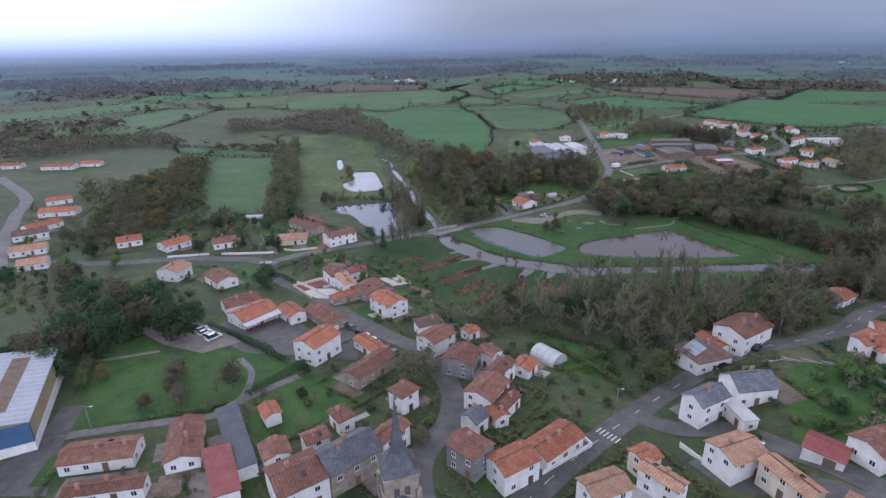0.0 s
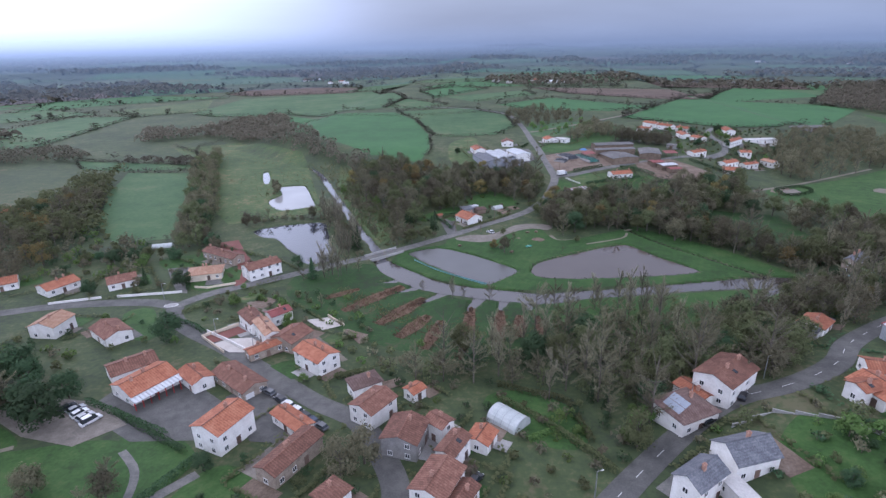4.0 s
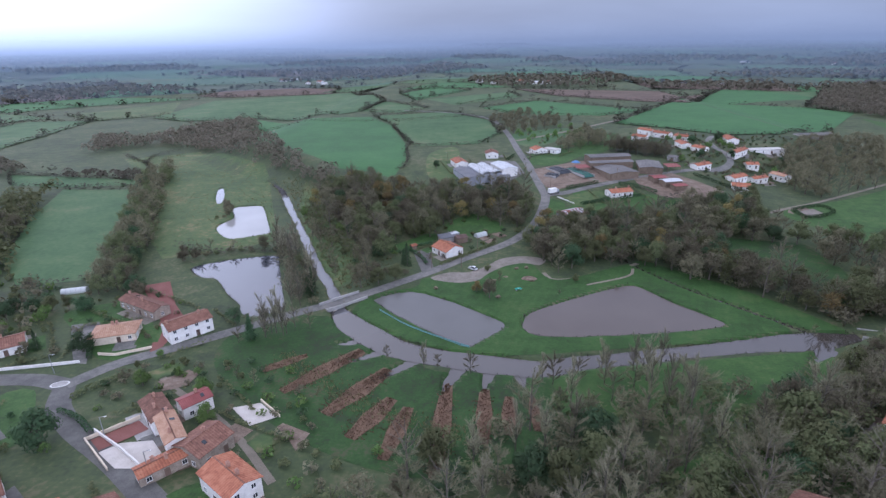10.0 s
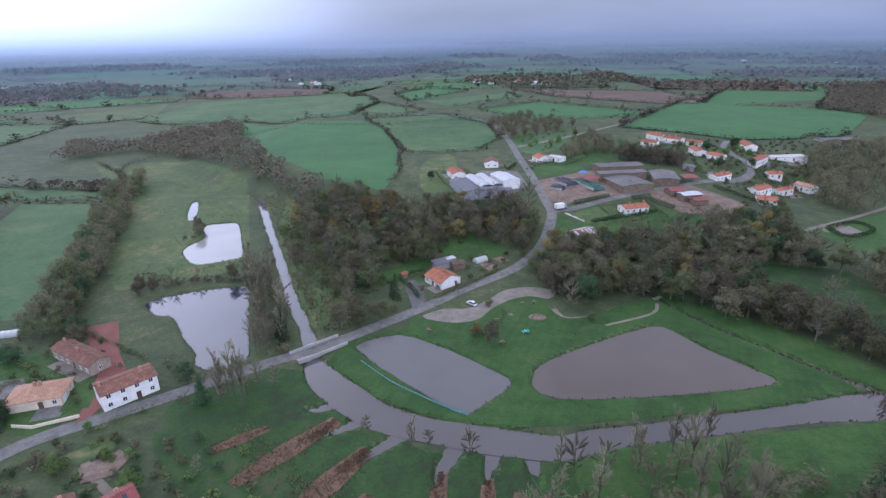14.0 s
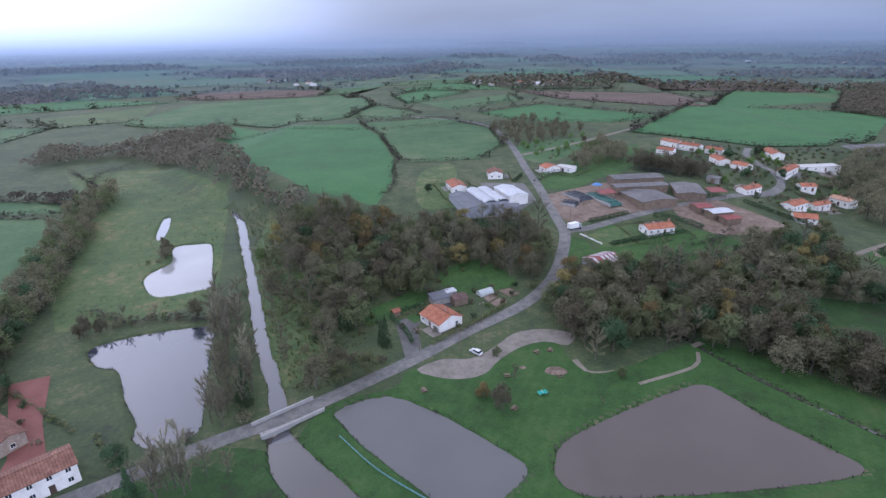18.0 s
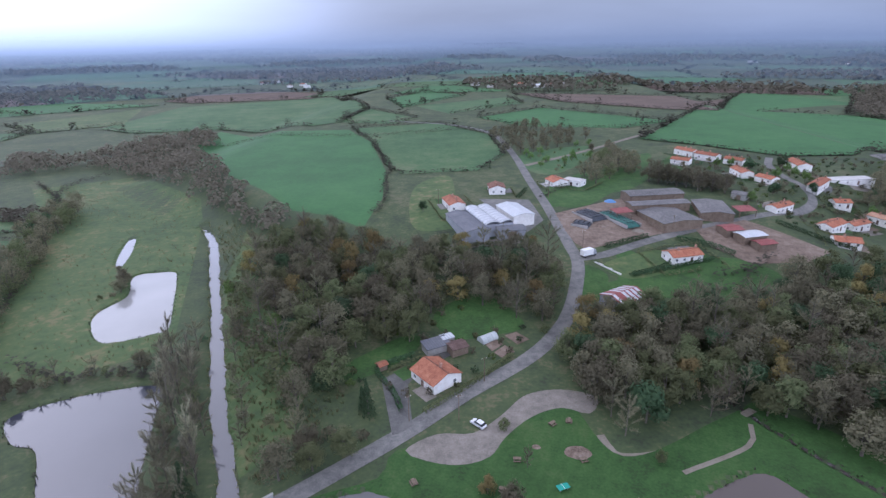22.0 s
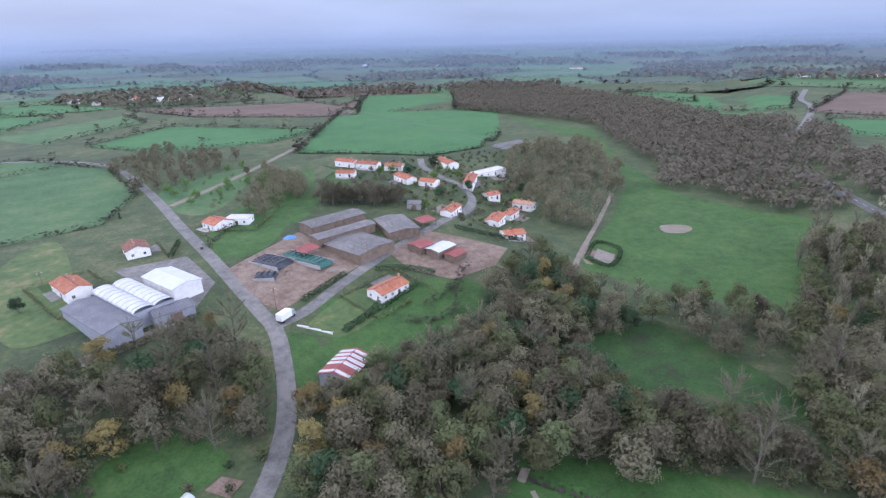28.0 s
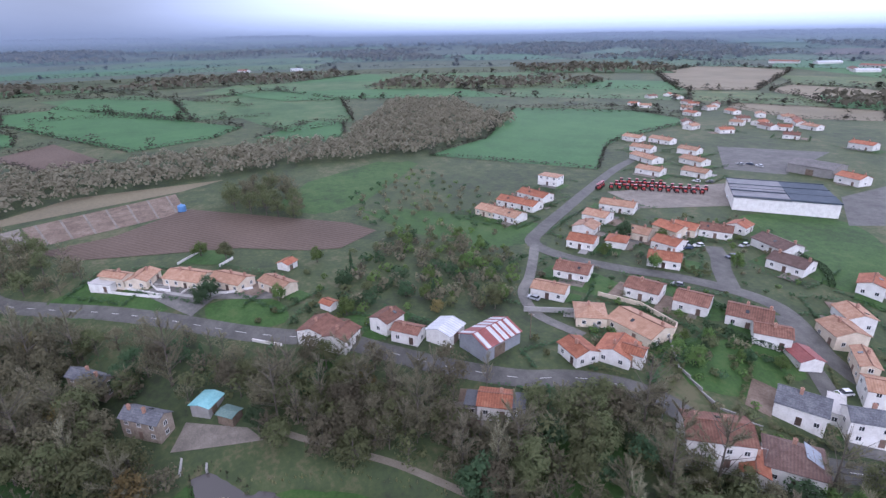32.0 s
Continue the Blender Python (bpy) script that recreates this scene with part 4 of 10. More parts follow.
GARAGE = to_mesh("garage_door", GARAGE, "trim")
CHIM = box(bmesh.new(), -0.35, 0.35, -0.3, 0.3, -1.2, 1.0)
box(CHIM, -0.42, 0.42, -0.37, 0.37, 1.0, 1.12)
box(CHIM, -0.15, 0.15, -0.12, 0.12, 1.12, 1.4)
CHIM = to_mesh("chimney", CHIM, "brick")
SKY = box(bmesh.new(), -0.45, 0.45, -0.6, 0.6, -0.05, 0.06)
SKY = to_mesh("skylight", SKY, "glass")


HOUSES = []
ROADS = len(KEEP_OUT)


def house(name, x, y, length, width, turn, eave, roof, tile, wall, label, pitch=0.34, detail=2):
    """A house on the land: walls with gables, a roof with thickness and eaves, ridge, gutters, chimney, windows and doors."""
    if width > length:
        length, width, turn = width, length, turn + 90
    rng = random.Random(int(x * 10) * 7919 + int(y * 10))
    hl, hw = length / 2, width / 2
    HOUSES.append((x, y, length, width, turn, name, detail))
    for k in range(max(1, int(length / width + 0.5))):
        o = (k + 0.5) / max(1, int(length / width + 0.5)) * length - hl
        KEEP_OUT.append((x + o * math.cos(radians(turn)), y + o * math.sin(radians(turn)), hw + 2.2))
    corner = [Vector((sx * hl, sy * hw, 0)) for sx in (-1, 1) for sy in (-1, 1)]
    rot = Matrix.Rotation(radians(turn), 3, "Z")
    zs = [z_at(x + (rot @ c).x, y + (rot @ c).y) for c in corner]
    z0 = (max(zs) + min(zs)) / 2
    deep = z0 - min(zs) + 0.8
    h = thing(name, x, y, turn, label, {"house": "house", "barn": "barn", "shed": "shed", "workshop": "workshop"}.get(name, "building"), z=z0)
    over = 0.45 if roof != "flat" else 0.15
    rise = hw * pitch * (1 if roof != "flat" else 0)
    # walls
    bm = bmesh.new()
    v = lambda a, b, c: bm.verts.new((a, b, c))
    lo = [v(-hl, -hw, -deep), v(hl, -hw, -deep), v(hl, hw, -deep), v(-hl, hw, -deep)]
    hi = [v(-hl, -hw, eave), v(hl, -hw, eave), v(hl, hw, eave), v(-hl, hw, eave)]
    if roof == "gable":
        g0, g1 = v(-hl, 0, eave + rise), v(hl, 0, eave + rise)
        bm.faces.new((lo[0], lo[1], hi[1], hi[0]))
        bm.faces.new((lo[1], lo[2], hi[2], g1, hi[1]))
        bm.faces.new((lo[2], lo[3], hi[3], hi[2]))
        bm.faces.new((lo[3], lo[0], hi[0], g0, hi[3]))
    else:
        for i in range(4):
            j = (i + 1) % 4
            bm.faces.new((lo[i], lo[j], hi[j], hi[i]))
    if roof == "flat":
        bm.faces.new(hi)
    part("wall", bm, "w_" + wall, h)
    # roof
    bm = bmesh.new()
    th, drop = 0.16, over * pitch
    if roof == "gable":
        X, Y = hl + over * 0.6, hw + over
        for up in (0.02, th):
            bm_v = [bm.verts.new(c) for c in ((-X, -Y, eave - drop + up), (X, -Y, eave - drop + up), (X, 0, eave + rise + up), (-X, 0, eave + rise + up), (X, Y, eave - drop + up), (-X, Y, eave - drop + up))]
            bm.faces.new([bm_v[i] for i in (0, 1, 2, 3)])
            bm.faces.new([bm_v[i] for i in (3, 2, 4, 5)])
        bm.verts.ensure_lookup_table()
        for a, b in ((0, 1), (1, 2), (2, 4), (4, 5), (5, 3), (3, 0)):
            bm.faces.new([bm.verts[i] for i in (a, b, b + 6, a + 6)])
    elif roof == "hip":
        X, Y, r = hl + over, hw + over, max(hl - hw, 0.2)
        z1 = eave - drop
        vv = [bm.verts.new(c) for c in ((-X, -Y, z1 + th), (X, -Y, z1 + th), (X, Y, z1 + th), (-X, Y, z1 + th), (-r, 0, eave + rise + th), (r, 0, eave + rise + th), (-X, -Y, z1), (X, -Y, z1), (X, Y, z1), (-X, Y, z1))]
        for f in ((0, 1, 5, 4), (1, 2, 5), (2, 3, 4, 5), (3, 0, 4), (0, 6, 7, 1), (1, 7, 8, 2), (2, 8, 9, 3), (3, 9, 6, 0), (9, 8, 7, 6)):
            bm.faces.new([vv[i] for i in f])
    else:
        slope = pitch * width if roof == "shed" else 0.02
        X, Y = hl + over, hw + over
        vv = [bm.verts.new((sx * X, sy * Y, eave + 0.02 + up + (slope if sy > 0 else 0))) for up in (0, 0.22) for sx, sy in ((-1, -1), (1, -1), (1, 1), (-1, 1))]
        for f in ((3, 2, 1, 0), (4, 5, 6, 7), (0, 1, 5, 4), (1, 2, 6, 5), (2, 3, 7, 6), (3, 0, 4, 7)):
            bm.faces.new([vv[i] for i in f])
    rf = part("roof", bm, "t_" + tile, h)
    if roof == "gable" and tile not in ("sheet", "darksheet", "whitesheet"):
        part("ridge", box(bmesh.new(), -hl - over * 0.6, hl + over * 0.6, -0.14, 0.14, eave + rise + th - 0.06, eave + rise + th + 0.07), "t_" + ("brown" if tile in ("orange", "tan") else tile), h)
    if tile == "stripe":
        n = max(3, int(length / 1.9))
        for k in range(n):
            if k == 1:
                continue
            a = -hl + (k + 0.15) * length / n
            for s in (-1, 1):
                bm = bmesh.new()
                w = 0.62 * length / n
                p = [bm.verts.new(c) for c in ((a, s * (hw + over), eave - drop + th + 0.03), (a + w, s * (hw + over), eave - drop + th + 0.03), (a + w, 0, eave + rise + th + 0.03), (a, 0, eave + rise + th + 0.03))]
                bm.faces.new(p)
                part("white_sheet", bm, "t_whitesheet", rf)
    if detail and roof in ("gable", "hip"):
        for k in range(1 if length < 11 else 2):
            cx = (rng.uniform(-0.3, 0.3) + (0 if length < 11 else (-0.3, 0.3)[k])) * length * 0.8
            if roof == "hip":
                cx = max(-hl + hw, min(hl - hw, cx)) if hl > hw else 0
            part("chimney", CHIM, None, h, at=pose(cx, rng.choice((-1, 1)) * 0.6, eave + rise, 0, 0, 0))
    if detail == 2 and rng.random() < 0.35 and roof == "gable":
        part("skylight", SKY, None, h, at=pose(rng.uniform(-0.3, 0.3) * length, -hw * 0.5, eave + rise * 0.5 + th + 0.03, -math.degrees(math.atan(-pitch)), 0, 0))
    if not detail:
        if name in ("barn", "workshop", "shed") and eave > 2.4:
            w = min(4.0, length * 0.3)
            bm = box(bmesh.new(), -w / 2, w / 2, -0.06, 0.04, 0, min(3.4, eave - 0.6))
            part("barn_door", bm, "w_wood", h, at=pose(rng.uniform(-0.2, 0.2) * length, -hw - 0.02, -0.05))
        return h
    # openings on all four walls, storey by storey
    storeys = 2 if eave >= 4.8 else 1
    for side, (span, off) in enumerate(((length, hw), (width, hl), (length, hw), (width, hl))):
        n = max(1, int(span / (3.3 if detail == 2 else 5.5)))
        if side % 2 and n > 2:
            n = 2
        for st in range(storeys):
            for k in range(n):
                u = (k + 0.5) / n * span - span / 2
                m = pose(0, 0, 0, 0, 0, 90 * side) @ pose(u, -off - 0.01, 0)
                if st == 0 and side % 2 == 0 and k == n // 2:
                    part("door", DOOR, None, h, at=m)
                elif st == 0 and side == 1 and k == 0 and detail == 2 and span > 6:
                    part("garage_door", GARAGE, None, h, at=m)
                elif rng.random() < 0.86:
                    wz = pose(0, 0, 0.95 + 2.6 * st)
                    wo = part("window", FRAME, None, h, at=m @ wz)
                    part("pane", PANE, None, wo)
    return h


# ---- houses, barns and sheds: x, y, length, width, turn, eaves ----
house("school_building", -94.4, 169.5, 12.8, 10.0, 64, 3.5, "gable", "orange", "white", "single-storey white rendered school building with orange clay-tile roof", pitch=0.34, detail=2)
house("school_building", -82.1, 173.4, 5.6, 9.6, 55, 3.5, "gable", "orange", "white", "single-storey white rendered school building with orange clay-tile roof", pitch=0.34, detail=2)
house("school_building", -103.8, 177.2, 12.0, 8.0, 49, 3.5, "gable", "brown", "white", "single-storey white rendered school building with weathered brown-red tile roof", pitch=0.34, detail=2)
house("school_building", -69.8, 173.9, 16.0, 7.0, -33, 3.0, "gable", "brown", "stone", "single-storey stone-walled school building with weathered brown-red tile roof", pitch=0.34, detail=2)
house("school_building", -61.9, 151.6, 10.6, 8.1, 71, 6.2, "gable", "orange", "white", "two-storey white rendered school building with orange clay-tile roof", pitch=0.34, detail=2)
house("house", -47.8, 157.1, 4.3, 11.2, 56, 3.0, "gable", "orange", "white", "single-storey white rendered house with orange clay-tile roof", pitch=0.34, detail=2)
house("house", -43.2, 144.6, 14.3, 5.5, 67, 4.0, "gable", "brown", "stone", "single-storey stone-walled house with weathered brown-red tile roof", pitch=0.34, detail=2)
house("house", -52.2, 186.6, 7.5, 11.7, 56, 5.0, "gable", "orange", "white", "two-storey white rendered house with orange clay-tile roof", pitch=0.34, detail=2)
house("house", -82.6, 209.1, 5.2, 11.5, 47, 4.5, "gable", "brown", "white", "single-storey white rendered house with weathered brown-red tile roof", pitch=0.34, detail=2)
house("house", -74.2, 201.2, 4.2, 12.3, 43, 5.0, "gable", "tan", "white", "two-storey white rendered house with pale tan tile roof", pitch=0.34, detail=2)
house("house", -75.7, 214.5, 7.6, 5.1, 50, 4.0, "gable", "red", "white", "single-storey white rendered house with faded red sheet roof", pitch=0.34, detail=2)
house("house", -64.6, 198.6, 9.5, 8.7, 67, 4.0, "gable", "brown", "stone", "single-storey stone-walled house with weathered brown-red tile roof", pitch=0.34, detail=2)
house("house", -70.6, 192.0, 11.2, 4.1, 49, 3.0, "gable", "orange", "stone", "single-storey stone-walled house with orange clay-tile roof", pitch=0.34, detail=2)
house("house", -34.6, 174.0, 7.8, 5.6, 37, 4.0, "hip", "umber", "white", "single-storey white rendered house with dark brown tile roof", pitch=0.34, detail=2)
house("house", -29.5, 163.4, 9.1, 7.2, 60, 5.0, "gable", "brown", "white", "two-storey white rendered house with weathered brown-red tile roof", pitch=0.34, detail=2)
house("house", -20.9, 173.0, 4.4, 3.8, 51, 3.0, "gable", "orange", "white", "single-storey white rendered house with orange clay-tile roof", pitch=0.34, detail=2)
house("house", -12.4, 157.2, 4.1, 5.5, 56, 5.0, "gable", "brown", "white", "two-storey white rendered house with weathered brown-red tile roof", pitch=0.34, detail=2)
house("house", -19.6, 153.0, 8.7, 8.2, 80, 5.0, "gable", "brown", "greyr", "two-storey grey rendered house with weathered brown-red tile roof", pitch=0.34, detail=2)
house("house", -8.4, 149.3, 7.8, 4.3, 66, 5.0, "gable", "brown", "white", "two-storey white rendered house with weathered brown-red tile roof", pitch=0.34, detail=2)
house("house", -10.4, 138.6, 9.8, 7.3, 70, 5.0, "gable", "brown", "white", "two-storey white rendered house with weathered brown-red tile roof", pitch=0.34, detail=2)
house("house", -2.5, 155.3, 5.7, 5.1, 68, 3.0, "gable", "orange", "white", "single-storey white rendered house with orange clay-tile roof", pitch=0.34, detail=2)
house("house", -6.9, 131.8, 3.5, 4.7, 40, 3.0, "gable", "orange", "white", "single-storey white rendered house with orange clay-tile roof", pitch=0.34, detail=2)
house("house", -5.3, 136.4, 6.8, 3.8, 66, 3.5, "gable", "brown", "white", "single-storey white rendered house with weathered brown-red tile roof", pitch=0.34, detail=2)
house("house", -1.4, 114.2, 8.7, 6.1, 44, 5.4, "gable", "orange", "white", "two-storey white rendered house with orange clay-tile roof", pitch=0.34, detail=2)
house("house", -10.4, 115.8, 6.1, 7.6, 62, 5.9, "gable", "brown", "greyr", "two-storey grey rendered house with weathered brown-red tile roof", pitch=0.34, detail=2)
house("house", -11.6, 127.8, 4.6, 4.3, 61, 4.0, "gable", "slate", "white", "single-storey white rendered house with dark slate roof", pitch=0.62, detail=2)
house("house", 6.3, 123.9, 11.9, 6.6, 52, 3.5, "gable", "orange", "white", "single-storey white rendered house with orange clay-tile roof", pitch=0.34, detail=2)
house("house", 39.6, 141.9, 9.1, 5.4, 40, 5.9, "gable", "slate", "white", "two-storey white rendered house with dark slate roof", pitch=0.62, detail=2)
house("house", 50.3, 149.0, 10.0, 7.3, 21, 4.5, "gable", "slate", "white", "single-storey white rendered house with dark slate roof", pitch=0.62, detail=2)
house("shed", 46.4, 140.5, 3.5, 8.5, 21, 3.0, "flat", "pale", "white", "white rendered shed with pale flat roof", pitch=0.34, detail=2)
house("house", 43.9, 165.4, 10.6, 9.5, 30, 4.0, "hip", "umber", "white", "white rendered house with a steep hipped dark brown tile roof", pitch=0.56, detail=2)
house("house", 55.6, 174.9, 13.2, 9.0, 44, 6.2, "gable", "brown", "white", "two-storey white rendered house with weathered brown-red tile roof", pitch=0.34, detail=2)
house("house", 48.2, 172.6, 4.9, 8.3, 31, 3.5, "gable", "orange", "white", "single-storey white rendered house with orange clay-tile roof", pitch=0.34, detail=2)
house("house", 91, 205, 7.6, 6.5, 45, 3.4, "gable", "orange", "white", "single-storey white rendered house with orange clay-tile roof", pitch=0.34, detail=2)
house("house", 82.0, 167.7, 5.6, 4.6, 21, 4.0, "gable", "orange", "white", "single-storey white rendered house with orange clay-tile roof", pitch=0.34, detail=2)
house("house", 42.0, 125.5, 8.8, 7.1, 33, 5.0, "gable", "tan", "white", "two-storey white rendered house with pale tan tile roof", pitch=0.34, detail=2)
house("house", 49.2, 118.1, 4.1, 10.1, 33, 5.0, "gable", "tan", "cream", "two-storey cream rendered house with pale tan tile roof", pitch=0.34, detail=2)
house("house", 67.7, 128.1, 6.8, 9.0, -59, 4.0, "gable", "brown", "white", "single-storey white rendered house with weathered brown-red tile roof", pitch=0.34, detail=2)
house("house", 24.4, 121.6, 4.6, 4.3, 40, 5.0, "gable", "orange", "cream", "two-storey cream rendered house with orange clay-tile roof", pitch=0.34, detail=2)
house("house", 27.0, 116.0, 3.5, 8.2, 52, 5.0, "gable", "tan", "white", "two-storey white rendered house with pale tan tile roof", pitch=0.34, detail=2)
house("house", 16.0, 111.1, 8.4, 5.5, 34, 5.4, "gable", "tan", "white", "two-storey white rendered house with pale tan tile roof", pitch=0.34, detail=2)
house("house", -34.6, 108.5, 11.6, 7.9, 54, 5.9, "gable", "slate", "stone", "two-storey stone-walled house with dark slate roof", pitch=0.62, detail=2)
house("house", -41.7, 100.9, 9.7, 9.0, 47, 5.9, "gable", "brown", "white", "two-storey white rendered house with weathered brown-red tile roof", pitch=0.34, detail=2)
house("house", -28.2, 117.2, 8.0, 4.1, 63, 5.4, "gable", "brown", "white", "two-storey white rendered house with weathered brown-red tile roof", pitch=0.34, detail=2)
house("house", -49.8, 106.9, 5.2, 5.7, 42, 5.0, "gable", "brown", "white", "two-storey white rendered house with weathered brown-red tile roof", pitch=0.34, detail=2)
house("house", -43.5, 112.5, 5.1, 3.8, 48, 5.0, "gable", "brown", "white", "two-storey white rendered house with weathered brown-red tile roof", pitch=0.34, detail=2)
house("house", -41.7, 122.0, 3.7, 5.3, 51, 4.0, "hip", "brown", "white", "single-storey white rendered house with weathered brown-red tile roof", pitch=0.34, detail=2)
house("house", -29.9, 132.5, 5.4, 4.9, 60, 5.4, "hip", "brown", "white", "two-storey white rendered house with weathered brown-red tile roof", pitch=0.34, detail=2)
house("shed", -59.3, 120.8, 3.6, 5.3, 47, 3.0, "gable", "orange", "white", "white rendered shed with orange clay-tile roof", pitch=0.34, detail=0)
house("house", -61.8, 110.6, 4.8, 22.6, 43, 3.5, "flat", "dark", "white", "single-storey white rendered house with dark flat roof", pitch=0.34, detail=0)
house("house", -72.2, 107.6, 13.9, 6.8, 122, 3.0, "gable", "brown", "white", "single-storey white rendered house with weathered brown-red tile roof", pitch=0.34, detail=2)
house("house", -87.6, 100.8, 6.7, 14.6, 113, 3.0, "gable", "brown", "white", "single-storey white rendered house with weathered brown-red tile roof", pitch=0.34, detail=2)
house("house", -78.6, 92.7, 3.5, 14.6, 113, 3.0, "gable", "brown", "white", "single-storey white rendered house with weathered brown-red tile roof", pitch=0.34, detail=2)
house("house", -57.8, 100.1, 14.0, 4.6, 132, 4.0, "shed", "red", "white", "single-storey white rendered house with faded red sheet roof", pitch=0.12, detail=2)
house("house", -176.4, 233.2, 12.2, 9.0, 66, 3.0, "gable", "orange", "white", "single-storey white rendered house with orange clay-tile roof", pitch=0.34, detail=2)
house("house", -153.7, 240.0, 10.5, 9.0, 41, 3.0, "gable", "brown", "white", "single-storey white rendered house with weathered brown-red tile roof", pitch=0.34, detail=2)
house("house", -123.1, 250.4, 13.4, 9.0, 21, 3.0, "hip", "tan", "cream", "single-storey cream rendered house with pale tan tile roof", pitch=0.34, detail=2)
house("house", -125.2, 269.3, 6.1, 21.2, 65, 3.5, "gable", "brown", "stone", "single-storey stone-walled house with weathered brown-red tile roof", pitch=0.34, detail=2)
house("house", -100.1, 254.4, 14.0, 8.0, 49, 5.0, "gable", "brown", "white", "two-storey white rendered house with weathered brown-red tile roof", pitch=0.34, detail=2)
house("house", -148.9, 199.5, 9.6, 9.0, 91, 4.5, "gable", "tan", "white", "single-storey white rendered house with pale tan tile roof", pitch=0.34, detail=2)
house("house", -125.9, 197.4, 8.0, 12.8, 58, 3.5, "gable", "brown", "white", "single-storey white rendered house with weathered brown-red tile roof", pitch=0.34, detail=2)
house("house", -201.6, 233.0, 10.8, 9.0, 42, 3.0, "gable", "orange", "white", "single-storey white rendered house with orange clay-tile roof", pitch=0.34, detail=2)
house("house", -305.7, 290.1, 13.8, 9.0, 49, 3.0, "gable", "orange", "white", "single-storey white rendered house with orange clay-tile roof", pitch=0.34, detail=1)
house("house", -282.6, 269.3, 19.2, 10.0, 26, 3.0, "gable", "orange", "white", "single-storey white rendered house with orange clay-tile roof", pitch=0.34, detail=1)
house("house", -238.6, 212.2, 14.3, 9.0, 42, 3.0, "gable", "tan", "white", "single-storey white rendered house with pale tan tile roof", pitch=0.34, detail=2)
house("house", -218.1, 197.0, 10.9, 9.0, 40, 3.0, "gable", "tan", "white", "single-storey white rendered house with pale tan tile roof", pitch=0.34, detail=2)
house("house", -267.4, 244.4, 16.6, 9.0, 74, 3.0, "gable", "orange", "white", "single-storey white rendered house with orange clay-tile roof", pitch=0.34, detail=1)
house("house", -399.7, 377.7, 25.8, 9.0, 15, 3.0, "gable", "orange", "white", "single-storey white rendered house with orange clay-tile roof", pitch=0.34, detail=1)
house("house", -382.3, 392.3, 14.8, 9.0, 20, 3.0, "gable", "orange", "white", "single-storey white rendered house with orange clay-tile roof", pitch=0.34, detail=1)
house("house", -443.4, 374.1, 14.5, 9.0, 20, 3.0, "gable", "orange", "white", "single-storey white rendered house with orange clay-tile roof", pitch=0.34, detail=1)
house("house", -288.1, 328.7, 8.9, 8.0, 23, 3.0, "gable", "orange", "white", "single-storey white rendered house with orange clay-tile roof", pitch=0.34, detail=1)
house("house", -260.7, 231.8, 14.8, 9.0, 48, 3.0, "gable", "umber", "white", "single-storey white rendered house with dark brown tile roof", pitch=0.34, detail=2)
house("house", -18.2, 332.9, 10.8, 9.8, -47, 3.0, "gable", "orange", "white", "single-storey white rendered bungalow with orange clay-tile roof", pitch=0.40, detail=2)
house("shed", -19.6, 348.2, 7.6, 4.6, 31, 2.4, "shed", "darksheet", "block", "low grey block shed with dark sheet roof beside the bungalow", pitch=0.1, detail=0)
house("shed", -16.4, 351.9, 4.0, 3.0, 31, 2.6, "flat", "whitesheet", "block", "small lean-to with a white sheet roof", pitch=0.1, detail=0)
house("shed", -12.9, 347.5, 5.4, 4.4, 31, 2.6, "gable", "umber", "wood", "weathered wooden shed with a brown roof", pitch=0.2, detail=0)
house("shed", -34.8, 337.5, 2.6, 2.2, 40, 1.9, "gable", "orange", "wood", "little wooden garden hut with an orange roof", pitch=0.4, detail=0)
house("house", 75.2, 411.5, 13.6, 7.7, 18, 3.0, "gable", "orange", "white", "single-storey white rendered house with orange clay-tile roof", pitch=0.34, detail=2)
house("shed", 44.1, 377.0, 12.8, 9.7, 36, 4.0, "gable", "stripe", "grey", "grey clad shed with red and white striped sheet roof", pitch=0.3, detail=0)
house("workshop", -13.0, 436.1, 10.7, 29.2, 22, 4.5, "gable", "darksheet", "grey", "grey clad workshop with dark grey sheet roof", pitch=0.2, detail=0)
house("workshop", 6.6, 430.0, 12.3, 7.2, 9, 4.0, "gable", "darksheet", "grey", "grey clad workshop with dark grey sheet roof", pitch=0.2, detail=0)
house("house", -20.6, 464.6, 8.1, 14.8, 19, 3.5, "gable", "orange", "white", "single-storey white rendered house with orange clay-tile roof", pitch=0.34, detail=2)
house("house", 1.4, 492.4, 8.6, 11.2, 5, 3.5, "gable", "brown", "white", "single-storey white rendered house with weathered brown-red tile roof", pitch=0.34, detail=2)
house("house", 36.3, 508.9, 9.4, 10.2, 21, 3.0, "gable", "orange", "white", "single-storey white rendered house with orange clay-tile roof", pitch=0.34, detail=2)
house("house", 46.3, 509.3, 11.1, 7.0, -36, 3.0, "flat", "pale", "white", "single-storey white rendered house with pale flat roof", pitch=0.34, detail=2)
house("house", 140.5, 469.3, 14, 5.7, 33, 3.5, "gable", "orange", "white", "single-storey white rendered house with orange clay-tile roof", pitch=0.34, detail=2)
house("house", 158.4, 455.8, 14, 6.7, 35, 3.5, "gable", "orange", "white", "single-storey white rendered house with orange clay-tile roof", pitch=0.34, detail=2)
house("house", 177.4, 467.1, 13.0, 5.2, 27, 3.5, "gable", "orange", "white", "single-storey white rendered house with orange clay-tile roof", pitch=0.34, detail=2)
house("house", 197.0, 478.4, 6.7, 11.8, 22, 3.5, "gable", "tan", "white", "single-storey white rendered house with pale tan tile roof", pitch=0.34, detail=2)
